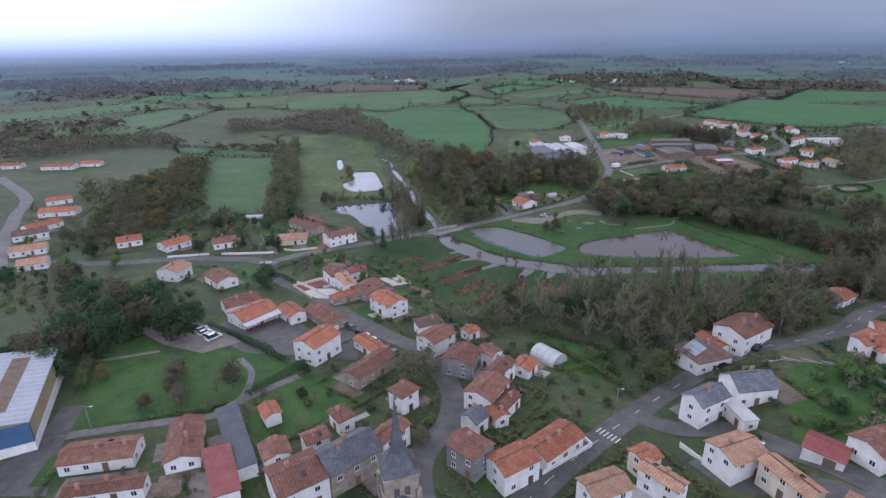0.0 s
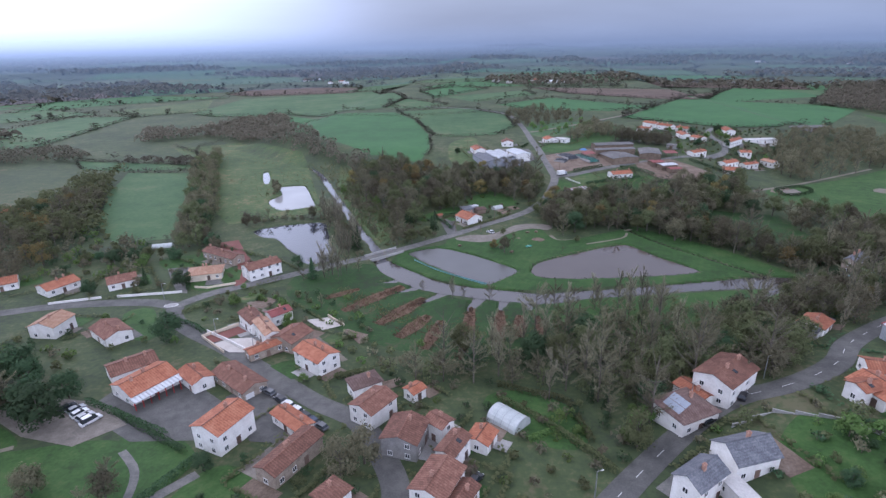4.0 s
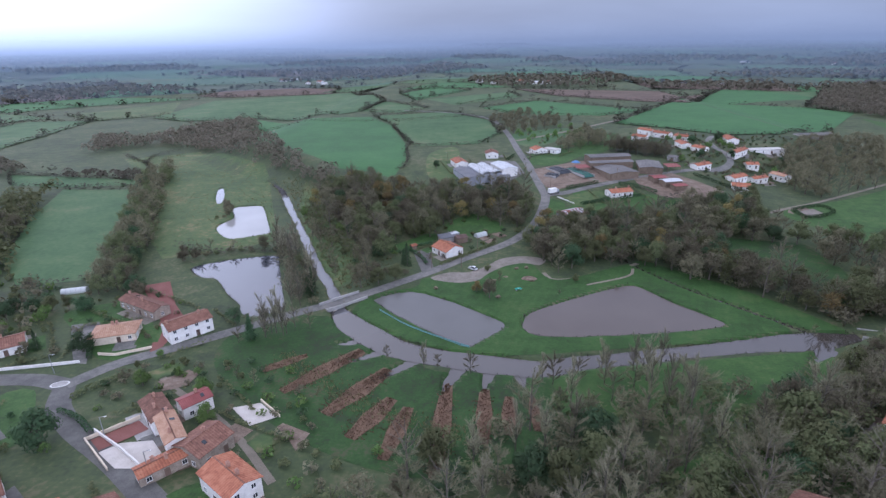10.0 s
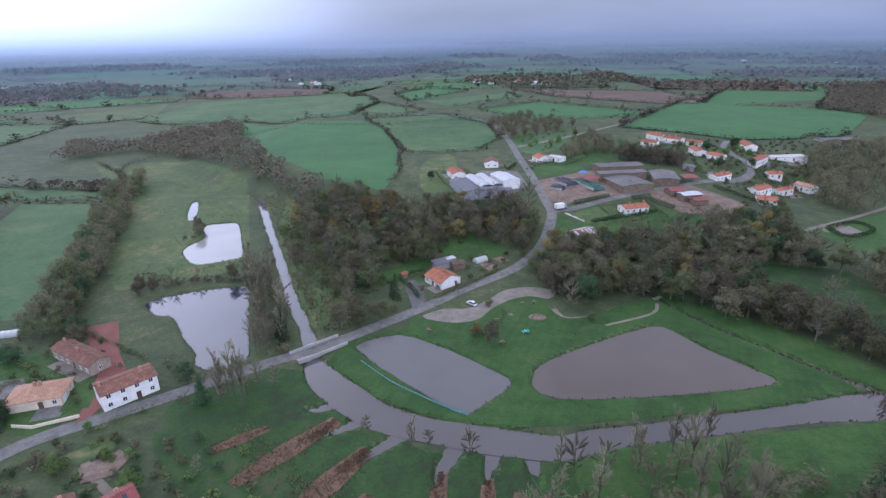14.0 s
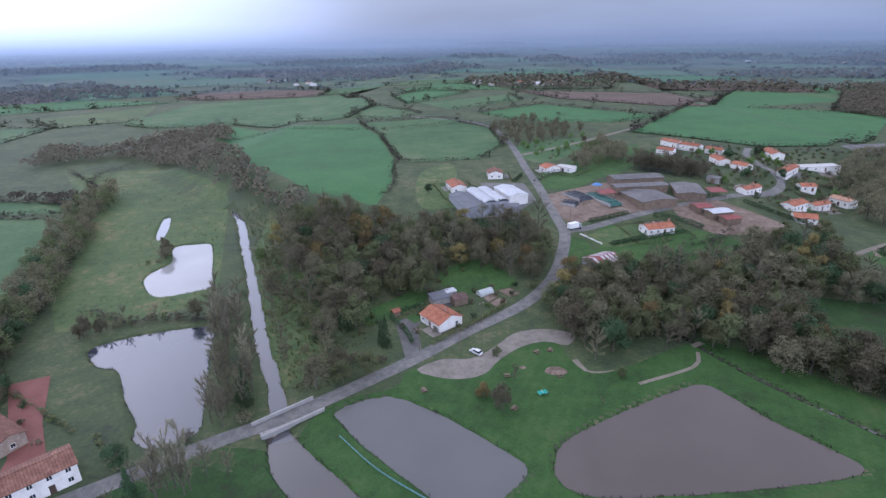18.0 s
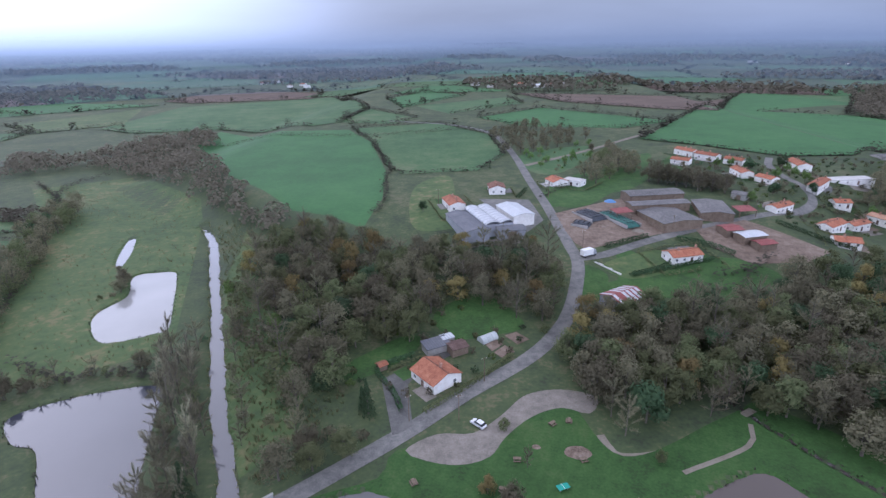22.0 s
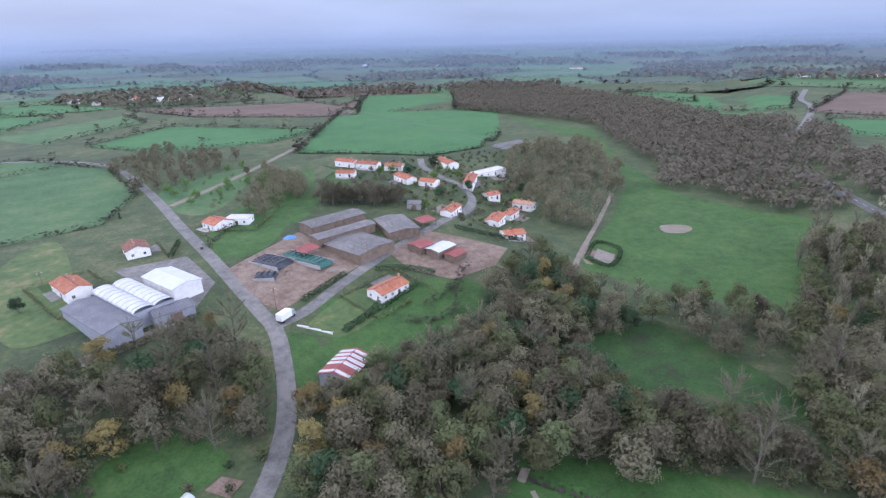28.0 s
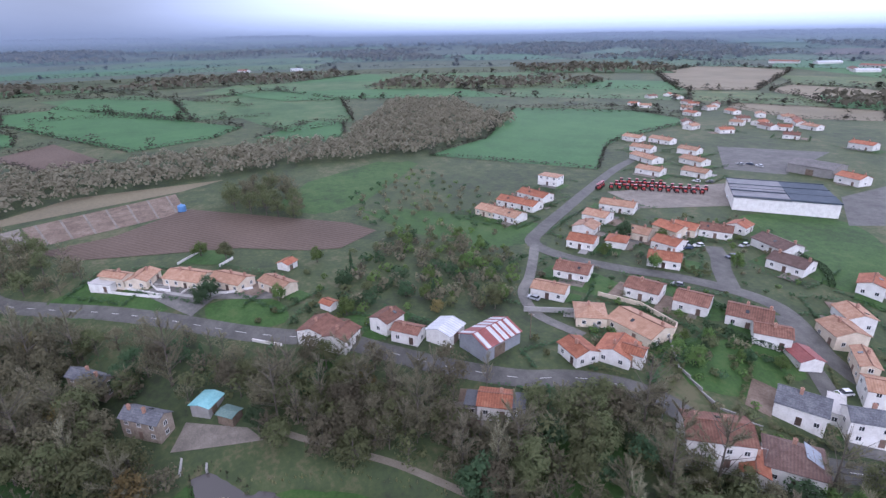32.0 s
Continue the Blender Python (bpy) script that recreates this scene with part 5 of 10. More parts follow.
house("house", 153.1, 435.7, 10.0, 8.0, -17, 2.5, "gable", "orange", "white", "single-storey white rendered house with orange clay-tile roof", pitch=0.34, detail=2)
house("house", 183.0, 491.6, 8.2, 7.0, -2, 3.0, "gable", "orange", "white", "single-storey white rendered house with orange clay-tile roof", pitch=0.34, detail=2)
house("house", 179.4, 507.4, 22, 5.5, 47, 4.0, "gable", "orange", "white", "single-storey white rendered house with orange clay-tile roof", pitch=0.34, detail=2)
house("house", 207.2, 527.2, 27.1, 8.0, 9, 3.0, "flat", "pale", "white", "single-storey white rendered house with pale flat roof", pitch=0.34, detail=1)
house("house", 190.7, 550.4, 18.6, 8.0, -96, 4.0, "gable", "orange", "white", "single-storey white rendered house with orange clay-tile roof", pitch=0.34, detail=1)
house("house", 158.5, 564.5, 12.1, 7.0, -49, 3.5, "gable", "orange", "white", "single-storey white rendered house with orange clay-tile roof", pitch=0.34, detail=1)
house("house", 148.5, 531.6, 7.0, 16.1, 1, 3.5, "gable", "orange", "white", "single-storey white rendered house with orange clay-tile roof", pitch=0.34, detail=2)
house("house", 155.7, 515.6, 10.5, 7.0, -63, 3.0, "gable", "orange", "white", "single-storey white rendered house with orange clay-tile roof", pitch=0.34, detail=2)
house("house", 137.9, 595.0, 16.3, 7.0, -61, 4.0, "gable", "orange", "white", "single-storey white rendered house with orange clay-tile roof", pitch=0.34, detail=1)
house("house", 147.3, 581.4, 15.6, 7.0, -52, 3.5, "gable", "orange", "white", "single-storey white rendered house with orange clay-tile roof", pitch=0.34, detail=1)
house("house", 125.1, 567.1, 11.8, 7.0, -38, 3.0, "gable", "orange", "white", "single-storey white rendered house with orange clay-tile roof", pitch=0.34, detail=1)
house("shed", 126.5, 481.3, 6.9, 6.0, -43, 3.0, "gable", "sheet", "block", "grey block shed with grey corrugated sheet roof", pitch=0.2, detail=0)
house("barn", 274.6, 588.7, 30.0, 10.0, 11, 4.0, "gable", "sheet", "block", "grey block barn with grey corrugated sheet roof", pitch=0.2, detail=0)
house("house", 212.8, 271.5, 4.9, 10.0, -50, 4.0, "gable", "tan", "cream", "single-storey cream rendered house with pale tan tile roof", pitch=0.34, detail=2)
house("house", 212.9, 274.9, 8.3, 6.0, -135, 2.8, "flat", "pale", "white", "single-storey white rendered house with pale flat roof", pitch=0.34, detail=2)
house("house", 208.8, 264.0, 9.6, 7.2, -35, 3.0, "gable", "tan", "cream", "single-storey cream rendered house with pale tan tile roof", pitch=0.34, detail=2)
house("house", 199.4, 250.8, 14.7, 9.0, -141, 3.0, "gable", "tan", "cream", "single-storey cream rendered house with pale tan tile roof", pitch=0.34, detail=2)
house("house", 188.5, 239.6, 7.7, 13.2, -58, 3.0, "gable", "tan", "cream", "single-storey cream rendered house with pale tan tile roof", pitch=0.34, detail=2)
house("house", 176.0, 227.9, 6.3, 12.0, -69, 3.2, "gable", "tan", "cream", "single-storey cream rendered house with pale tan tile roof", pitch=0.34, detail=2)
house("shed", 192.0, 219.3, 5.2, 4.8, -59, 2.5, "gable", "orange", "white", "white rendered shed with orange clay-tile roof", pitch=0.34, detail=0)
house("shed", 154.3, 219.1, 4.5, 3.5, -158, 2.2, "gable", "orange", "white", "white rendered shed with orange clay-tile roof", pitch=0.34, detail=0)
house("house", 142.5, 227.0, 8.6, 9.0, -144, 3.5, "gable", "brown", "white", "single-storey white rendered house with weathered brown-red tile roof", pitch=0.34, detail=2)
house("house", 135.3, 223.3, 8.2, 6.9, -56, 3.8, "gable", "brown", "white", "single-storey white rendered house with weathered brown-red tile roof", pitch=0.34, detail=2)
house("house", 133.9, 209.9, 7.6, 6.3, -69, 4.0, "gable", "brown", "white", "single-storey white rendered house with weathered brown-red tile roof", pitch=0.34, detail=2)
house("house", 125.2, 208.0, 5, 8.1, -57, 3.5, "gable", "brown", "white", "single-storey white rendered house with weathered brown-red tile roof", pitch=0.34, detail=2)
house("barn", 109.4, 191.9, 13.0, 10.0, -83, 4.2, "gable", "stripe", "grey", "grey clad barn with red and white striped sheet roof", pitch=0.4, detail=0)
house("barn", 119.5, 199.5, 7.5, 8.0, -155, 3.6, "gable", "whitesheet", "white", "white rendered barn with white sheet roof", pitch=0.3, detail=0)
house("house", 140.9, 272.9, 4.8, 11.1, -50, 5.4, "gable", "slate", "stone", "two-storey stone-walled house with dark slate roof", pitch=0.62, detail=2)
house("house", 165.6, 283.1, 4.2, 12.8, -54, 5.0, "gable", "slate", "stone", "two-storey stone-walled house with dark slate roof", pitch=0.62, detail=2)
house("shed", 139.0, 259.3, 5.3, 6.0, -139, 2.5, "gable", "turq", "block", "grey block shed with turquoise sheet roof", pitch=0.2, detail=0)
house("shed", 131.3, 255.7, 3.5, 4.6, -54, 2.5, "gable", "green", "wood", "wooden shed with green felt roof", pitch=0.2, detail=0)
house("house", 127.5, 140.6, 11.6, 9.0, -151, 3.0, "gable", "brown", "white", "single-storey white rendered house with weathered brown-red tile roof", pitch=0.34, detail=2)
house("house", 121.4, 157.6, 10.8, 7.0, -152, 3.0, "gable", "tan", "white", "single-storey white rendered house with pale tan tile roof", pitch=0.34, detail=2)
house("house", 103.8, 133.7, 10.5, 9.0, -161, 3.5, "gable", "brown", "white", "single-storey white rendered house with weathered brown-red tile roof", pitch=0.34, detail=2)
house("house", 90.1, 129.3, 9.6, 9.0, -159, 3.5, "gable", "brown", "white", "single-storey white rendered house with weathered brown-red tile roof", pitch=0.34, detail=2)
house("house", 76.1, 123.8, 11.4, 9.0, -155, 3.5, "gable", "brown", "white", "single-storey white rendered house with weathered brown-red tile roof", pitch=0.34, detail=2)
house("house", 103.2, 159.8, 8.4, 9.0, -132, 3.2, "hip", "tan", "cream", "single-storey cream rendered house with pale tan tile roof", pitch=0.34, detail=2)
house("house", 90.3, 154.0, 14.5, 10.0, 180, 3.2, "gable", "tan", "cream", "single-storey cream rendered house with pale tan tile roof", pitch=0.34, detail=2)
house("house", 86.0, 168.7, 8.6, 9.0, -159, 3.2, "gable", "orange", "white", "single-storey white rendered house with orange clay-tile roof", pitch=0.34, detail=2)
house("house", 91.7, 177.1, 6.7, 8.0, -101, 3.2, "gable", "orange", "white", "single-storey white rendered house with orange clay-tile roof", pitch=0.34, detail=2)
house("house", 58.2, 108.6, 8.8, 9.0, -126, 4.0, "gable", "tan", "cream", "single-storey cream rendered house with pale tan tile roof", pitch=0.34, detail=2)
house("house", 60.0, 96.6, 7.5, 9.0, -132, 4.0, "gable", "tan", "white", "single-storey white rendered house with pale tan tile roof", pitch=0.34, detail=2)
house("house", 64.7, 70.7, 7.3, 9.0, -165, 4.0, "gable", "orange", "white", "single-storey white rendered house with orange clay-tile roof", pitch=0.34, detail=2)
house("house", 115.2, 107.1, 11.0, 9.0, -150, 3.2, "gable", "orange", "white", "single-storey white rendered house with orange clay-tile roof", pitch=0.34, detail=2)
house("shed", 59.0, 128.4, 6.0, 7.0, -123, 2.5, "gable", "red", "white", "white rendered shed with faded red sheet roof", pitch=0.34, detail=0)
house("house", 137.4, 92.1, 9.6, 9.0, -162, 3.2, "gable", "tan", "cream", "single-storey cream rendered house with pale tan tile roof", pitch=0.34, detail=2)
house("house", 132.5, 78.0, 11.7, 9.0, 175, 3.2, "gable", "orange", "cream", "single-storey cream rendered house with orange clay-tile roof", pitch=0.34, detail=2)
house("house", 129.3, 72.2, 9.3, 9.0, -166, 3.2, "gable", "orange", "cream", "single-storey cream rendered house with orange clay-tile roof", pitch=0.34, detail=2)
house("house", 120.7, 65.1, 12.1, 9.0, -154, 3.2, "gable", "brown", "white", "single-storey white rendered house with weathered brown-red tile roof", pitch=0.34, detail=2)
house("house", 117.5, 53.2, 7.5, 8.0, -174, 3.2, "gable", "orange", "white", "single-storey white rendered house with orange clay-tile roof", pitch=0.34, detail=2)
house("house", 123.3, 93.0, 9.8, 9.0, -172, 3.2, "gable", "orange", "white", "single-storey white rendered house with orange clay-tile roof", pitch=0.34, detail=2)
house("house", 98.4, 62.0, 14.4, 10.0, 163, 3.2, "gable", "umber", "white", "single-storey white rendered house with dark brown tile roof", pitch=0.34, detail=2)
house("house", 87.0, 75.8, 12.2, 10.0, -179, 3.2, "gable", "umber", "white", "single-storey white rendered house with dark brown tile roof", pitch=0.34, detail=2)
house("house", 136.7, 106.4, 7.5, 8.0, -151, 3.0, "hip", "orange", "white", "single-storey white rendered house with orange clay-tile roof", pitch=0.34, detail=2)
house("house", 144.5, 117.2, 10.4, 9.0, -154, 3.2, "gable", "orange", "white", "single-storey white rendered house with orange clay-tile roof", pitch=0.34, detail=2)
house("house", 154.2, 104.5, 8.9, 9.0, -158, 3.2, "gable", "tan", "white", "single-storey white rendered house with pale tan tile roof", pitch=0.34, detail=2)
house("house", 161.6, 88.9, 10.8, 9.0, -165, 3.2, "gable", "tan", "white", "single-storey white rendered house with pale tan tile roof", pitch=0.34, detail=2)
house("house", 165.6, 70.1, 15.6, 9.0, -156, 3.5, "gable", "tan", "white", "single-storey white rendered house with pale tan tile roof", pitch=0.34, detail=2)
house("house", 199.6, -0.7, 15.0, 9.0, -170, 3.2, "gable", "tan", "white", "single-storey white rendered house with pale tan tile roof", pitch=0.34, detail=1)
house("house", 181.2, -17.2, 14.1, 9.0, -172, 3.2, "gable", "tan", "white", "single-storey white rendered house with pale tan tile roof", pitch=0.34, detail=1)
house("house", 271.3, -78.5, 15.0, 9.0, -177, 3.2, "gable", "tan", "white", "single-storey white rendered house with pale tan tile roof", pitch=0.34, detail=1)
house("house", 242.5, -51.0, 15.5, 9.0, -171, 3.2, "gable", "tan", "white", "single-storey white rendered house with pale tan tile roof", pitch=0.34, detail=1)
house("house", 222.0, -26.7, 21.2, 9.0, 167, 3.2, "gable", "tan", "white", "single-storey white rendered house with pale tan tile roof", pitch=0.34, detail=1)
house("house", 252.4, -87.1, 17.6, 9.0, -179, 3.2, "gable", "tan", "white", "single-storey white rendered house with pale tan tile roof", pitch=0.34, detail=1)
house("house", 219.1, -69.9, 13.6, 9.0, -176, 3.2, "gable", "tan", "white", "single-storey white rendered house with pale tan tile roof", pitch=0.34, detail=1)
house("house", 198.6, -43.1, 16.2, 9.0, 173, 3.2, "gable", "tan", "white", "single-storey white rendered house with pale tan tile roof", pitch=0.34, detail=1)
house("house", 217.8, 62.2, 11.5, 8.0, -162, 5.0, "flat", "tan", "white", "two-storey white rendered house with pale tan tile roof", pitch=0.34, detail=2)
house("house", 196.5, 122.0, 10.2, 9.0, -168, 3.0, "gable", "tan", "cream", "single-storey cream rendered house with pale tan tile roof", pitch=0.34, detail=2)
house("house", 186.2, 119.5, 13.8, 9.0, -168, 3.0, "gable", "tan", "white", "single-storey white rendered house with pale tan tile roof", pitch=0.34, detail=2)
house("house", 201.8, 104.9, 10.7, 9.0, -162, 3.0, "gable", "orange", "white", "single-storey white rendered house with orange clay-tile roof", pitch=0.34, detail=2)
house("house", 202.2, 88.3, 16.2, 9.0, -172, 3.0, "gable", "orange", "white", "single-storey white rendered house with orange clay-tile roof", pitch=0.34, detail=2)
house("house", 192.9, 102.1, 12.0, 9.0, -167, 3.0, "gable", "orange", "white", "single-storey white rendered house with orange clay-tile roof", pitch=0.34, detail=2)
house("workshop", 144.1, -77.6, 23.6, 20.0, -179, 5.0, "gable", "sheet", "block", "grey block workshop with grey corrugated sheet roof", pitch=0.2, detail=0)
house("house", 121.8, -67.0, 13.2, 10.0, 166, 4.0, "gable", "orange", "white", "single-storey white rendered house with orange clay-tile roof", pitch=0.34, detail=1)
house("house", 155.3, -173.7, 15.5, 9.0, 172, 4.0, "gable", "orange", "white", "single-storey white rendered house with orange clay-tile roof", pitch=0.34, detail=1)

house("barn", 80.9, 477.3, 29.0, 10.6, 12, 4.4, "gable", "sheet", "wood", "long open cattle barn with grey corrugated sheet roof", pitch=0.14, detail=0)
house("barn", 80.6, 448.0, 21.5, 19.5, 108, 3.2, "gable", "sheet", "wood", "broad low cattle barn with patched grey sheet roof", pitch=0.10, detail=0)
house("barn", 79.5, 462.3, 29.5, 7.0, 11, 4.0, "gable", "sheet", "wood", "narrow barn bay with weathered grey sheet roof", pitch=0.16, detail=0)
house("barn", 104.2, 459.5, 22.5, 14.0, 82, 3.2, "gable", "sheet", "wood", "low cattle barn with patched grey sheet roof", pitch=0.12, detail=0)
house("barn", 103.3, 436.0, 8.0, 7.5, 13, 2.9, "gable", "red", "wood", "low wooden shed with rusty red sheet roof", pitch=0.16, detail=0)
house("barn", 109.2, 429.6, 11.0, 7.0, 17, 3.1, "gable", "whitesheet", "wood", "low wooden shed with blue-grey sheet roof", pitch=0.14, detail=0)
house("barn", 112.0, 422.8, 8.0, 5.6, 17, 2.8, "gable", "red", "wood", "low wooden shed with rusty red sheet roof", pitch=0.16, detail=0)


# ---- church, sports hall, workshop and other large buildings ----
def gable_prism(bm, length, width, z0, rise, over=0.4, th=0.15):
    """A ridged roof along local x, as a closed slab."""
    X, Y = length / 2 + over, width / 2 + over
    v = [bm.verts.new(c) for up in (0, th) for c in ((-X, -Y, z0 + up), (X, -Y, z0 + up), (X, 0, z0 + rise + up), (-X, 0, z0 + rise + up), (X, Y, z0 + up), (-X, Y, z0 + up))]
    for f in ((0, 1, 2, 3), (3, 2, 4, 5), (6, 9, 8, 7), (9, 11, 10, 8), (0, 6, 7, 1), (5, 4, 10, 11), (1, 7, 8, 2), (2, 8, 10, 4), (4, 2, 8, 10)[:0] or (5, 11, 9, 3), (3, 9, 6, 0)):
        try:
            bm.faces.new([v[i] for i in f])
        except ValueError:
            pass
    return bm


church = thing("church", -19.6, 97.4, -60, "old stone church with a slender slate spire", "church")
bm = box(bmesh.new(), -2.9, 2.9, -2.9, 2.9, -1.5, 15.0)
box(bm, -3.15, 3.15, -3.15, 3.15, 14.6, 15.1)
box(bm, -3.05, 3.05, -3.05, 3.05, 8.6, 8.9)
for sx in (-1, 1):
    for sy in (-1, 1):
        box(bm, sx * 2.9 - 0.45, sx * 2.9 + 0.45, sy * 2.9 - 0.45, sy * 2.9 + 0.45, -1.5, 12.0)
part("tower", bm, "w_stone", church, "grey stone bell tower")
bm = bmesh.new()
ring0 = [bm.verts.new((3.0 * s * (1 if k % 2 else 1.0), 3.0 * c, 15.1)) for k, (s, c) in enumerate(((-1, -1), (0, -1.06), (1, -1), (1.06, 0), (1, 1), (0, 1.06), (-1, 1), (-1.06, 0)))]
ring1 = [bm.verts.new((1.25 * math.cos(radians(225 + 45 * k)), 1.25 * math.sin(radians(225 + 45 * k)), 18.6)) for k in range(8)]
tip = bm.verts.new((0, 0, 29.2))
for k in range(8):
    j = (k + 1) % 8
    bm.faces.new((ring0[k], ring0[j], ring1[j], ring1[k]))
    bm.faces.new((ring1[k], ring1[j], tip))
part("spire", bm, "t_slate", church, "slender dark slate spire")
bm = bmesh.new()
box(bm, -0.05, 0.05, -0.05, 0.05, 29.0, 30.6)
box(bm, -0.45, 0.45, -0.04, 0.04, 30.0, 30.1)
part("cross", bm, "zinc", church)
for k in range(4):
    for u in (-0.9, 0.9):
        bm = bmesh.new()
        for i in range(5):
            box(bm, -0.45, 0.45, -0.08, 0.04, 0.36 * i, 0.36 * i + 0.2)
        part("louvre", bm, "t_slate", church, at=pose(0, 0, 0, 0, 0, 90 * k) @ pose(u, -2.95, 11.2))
bm = box(bmesh.new(), 2.9, 22, -5, 5, -2, 7)
part("nave", bm, "w_stone", church)
bm = gable_prism(bmesh.new(), 19.5, 10, 7, 4.2)
bmesh.ops.translate(bm, verts=bm.verts, vec=(12.6, 0, 0))
part("nave_roof", bm, "t_slate", church)

hall = thing("sports_hall", -124.3, 106.2, 128.5, "large sports hall with pale metal roof and blue wall base", "sports hall")
L, W = 33, 23
part("wall", box(bmesh.new(), -L / 2, L / 2, -W / 2, W / 2, -1, 7.6), mat("ochre_cladding", [(0.36, 0.28, 0.16), (0.44, 0.35, 0.21)], 0.3, wave=(2, 0.15, 0)), hall, "pale ochre clad walls")
part("plinth", box(bmesh.new(), -L / 2 - 0.1, L / 2 + 0.1, -W / 2 - 0.1, W / 2 + 0.1, -1, 2.4), "w_white", hall)
part("fascia", box(bmesh.new(), -L / 2 - 0.15, -L / 2 + 0.6, -W / 2 - 0.15, W / 2 + 0.15, 2.4, 7.4), mat("blue_cladding", [(0.055, 0.11, 0.20), (0.085, 0.15, 0.26)], 0.4), hall, "blue clad end wall")
hr = part("roof", gable_prism(bmesh.new(), L, W, 7.6, 1.6, 0.5, 0.25), mat("pale_metal_roof", [(0.27, 0.30, 0.33), (0.33, 0.36, 0.39), (0.38, 0.41, 0.44)], 0.15, rough=0.6, wave=(0.5, 0.12, 0)), hall, "pale ribbed metal roof")
for s in (-1, 1):
    bm = bmesh.new()
    p = [bm.verts.new(c) for c in ((-L * 0.36, s * 3.0, 8.85 + 0.22), (L * 0.40, s * 3.0, 9.07), (L * 0.40, s * 6.8, 8.55), (-L * 0.36, s * 6.8, 8.55))]
    bm.faces.new(p)
    part("rooflight", bm, "w_wood", hr, "weathered brown roof lights")

# workshop by the road: vaulted white bays beside the dark roof
ws = thing("workshop", -3.3, 443.5, 112, "workshop bays with white vaulted roofs", "workshop")
for k in range(2):
    off = (k - 0.5) * 6.6
    part("bay_wall", box(bmesh.new(), -14, 14, off - 3.2, off + 3.2, -1.5, 4.2), "w_grey", ws)
    bm = bmesh.new()
    n = 8
    for i in range(n):
        a0, a1 = math.pi * i / n, math.pi * (i + 1) / n
        q = [bm.verts.new((x, off - 3.25 * math.cos(a), 4.2 + 1.3 * math.sin(a))) for x, a in ((-14.2, a0), (14.2, a0), (14.2, a1), (-14.2, a1))]
        bm.faces.new(q)
    rb = part("vault", bm, "t_whitesheet", ws, "white vaulted sheet roof")
    for i in range(9):
        bm = bmesh.new()
        x = -12.6 + 3.15 * i
        for j in range(n):
            a0, a1 = math.pi * j / n, math.pi * (j + 1) / n
            bm.faces.new([bm.verts.new((xx, off - 3.28 * math.cos(a), 4.22 + 1.33 * math.sin(a))) for xx, a in ((x, a0), (x + 0.25, a0), (x + 0.25, a1), (x, a1))])
        part("rib", bm, "t_darksheet", rb)
house("workshop", 9.5, 449.5, 20.0, 10.5, 112, 4.6, "gable", "whitesheet", "white", "white clad workshop with white sheet roof", pitch=0.2, detail=0)

works = thing("factory", 127.5, 1.5, -145, "long grey-blue factory with white loading wall", "factory")
part("wall", box(bmesh.new(), -21, 21, -17, 17, -1, 6), "w_white", works)
for k, (x0, x1, y0, y1, z, m_) in enumerate(((-21.3, 2, -17.3, 0, 6.0, "t_darksheet"), (2, 21.3, -17.3, 4, 6.3, "t_blue"), (-21.3, 2, 0, 17.3, 6.2, "t_darksheet"), (2, 21.3, 4, 17.3, 6.1, "t_blue"))):
    part("roof_bay", box(bmesh.new(), x0, x1, y0, y1, z, z + 0.5), m_, works)
for k in range(4):
    part("parapet", box(bmesh.new(), -21.5, 21.5, -17.2 + 11.4 * k, -16.9 + 11.4 * k, 6.4, 6.95), "t_blue", works)
for k in range(6):
    part("dock_door", GARAGE, None, works, at=pose(0, 0, 0, 0, 0, 180) @ pose(-16 + 6 * k, -17.05, 0))

# open cattle barn bays along the farm lane
for x, y, l, w, a in ((60, 452.5, 9, 6, 20), (118, 457, 9, 7, 10)):
    lean = thing("lean_to", x, y, a, "open lean-to with rusty sheet roof on posts", "shed")
    for sx in (-1, 1):
        for sy in (-1, 1):
            part("post", box(bmesh.new(), sx * l * 0.45 - 0.12, sx * l * 0.45 + 0.12, sy * w * 0.45 - 0.12, sy * w * 0.45 + 0.12, -0.5, 3.4 + sy * 0.3), "w_wood", lean)
    bm = bmesh.new()
    vv = [bm.verts.new((sx * l / 2, sy * w / 2, 3.4 + sy * 0.35 + up)) for up in (0, 0.1) for sx, sy in ((-1, -1), (1, -1), (1, 1), (-1, 1))]
    for f in ((3, 2, 1, 0), (4, 5, 6, 7), (0, 1, 5, 4), (1, 2, 6, 5), (2, 3, 7, 6), (3, 0, 4, 7)):
        bm.faces.new([vv[i] for i in f])
    part("roof", bm, "t_red", lean)


# ---- tunnels and greenhouses ----
M["film"] = mat("greenhouse_film", [(0.32, 0.35, 0.35), (0.42, 0.45, 0.44), (0.50, 0.52, 0.51)], 0.5, rough=0.35)


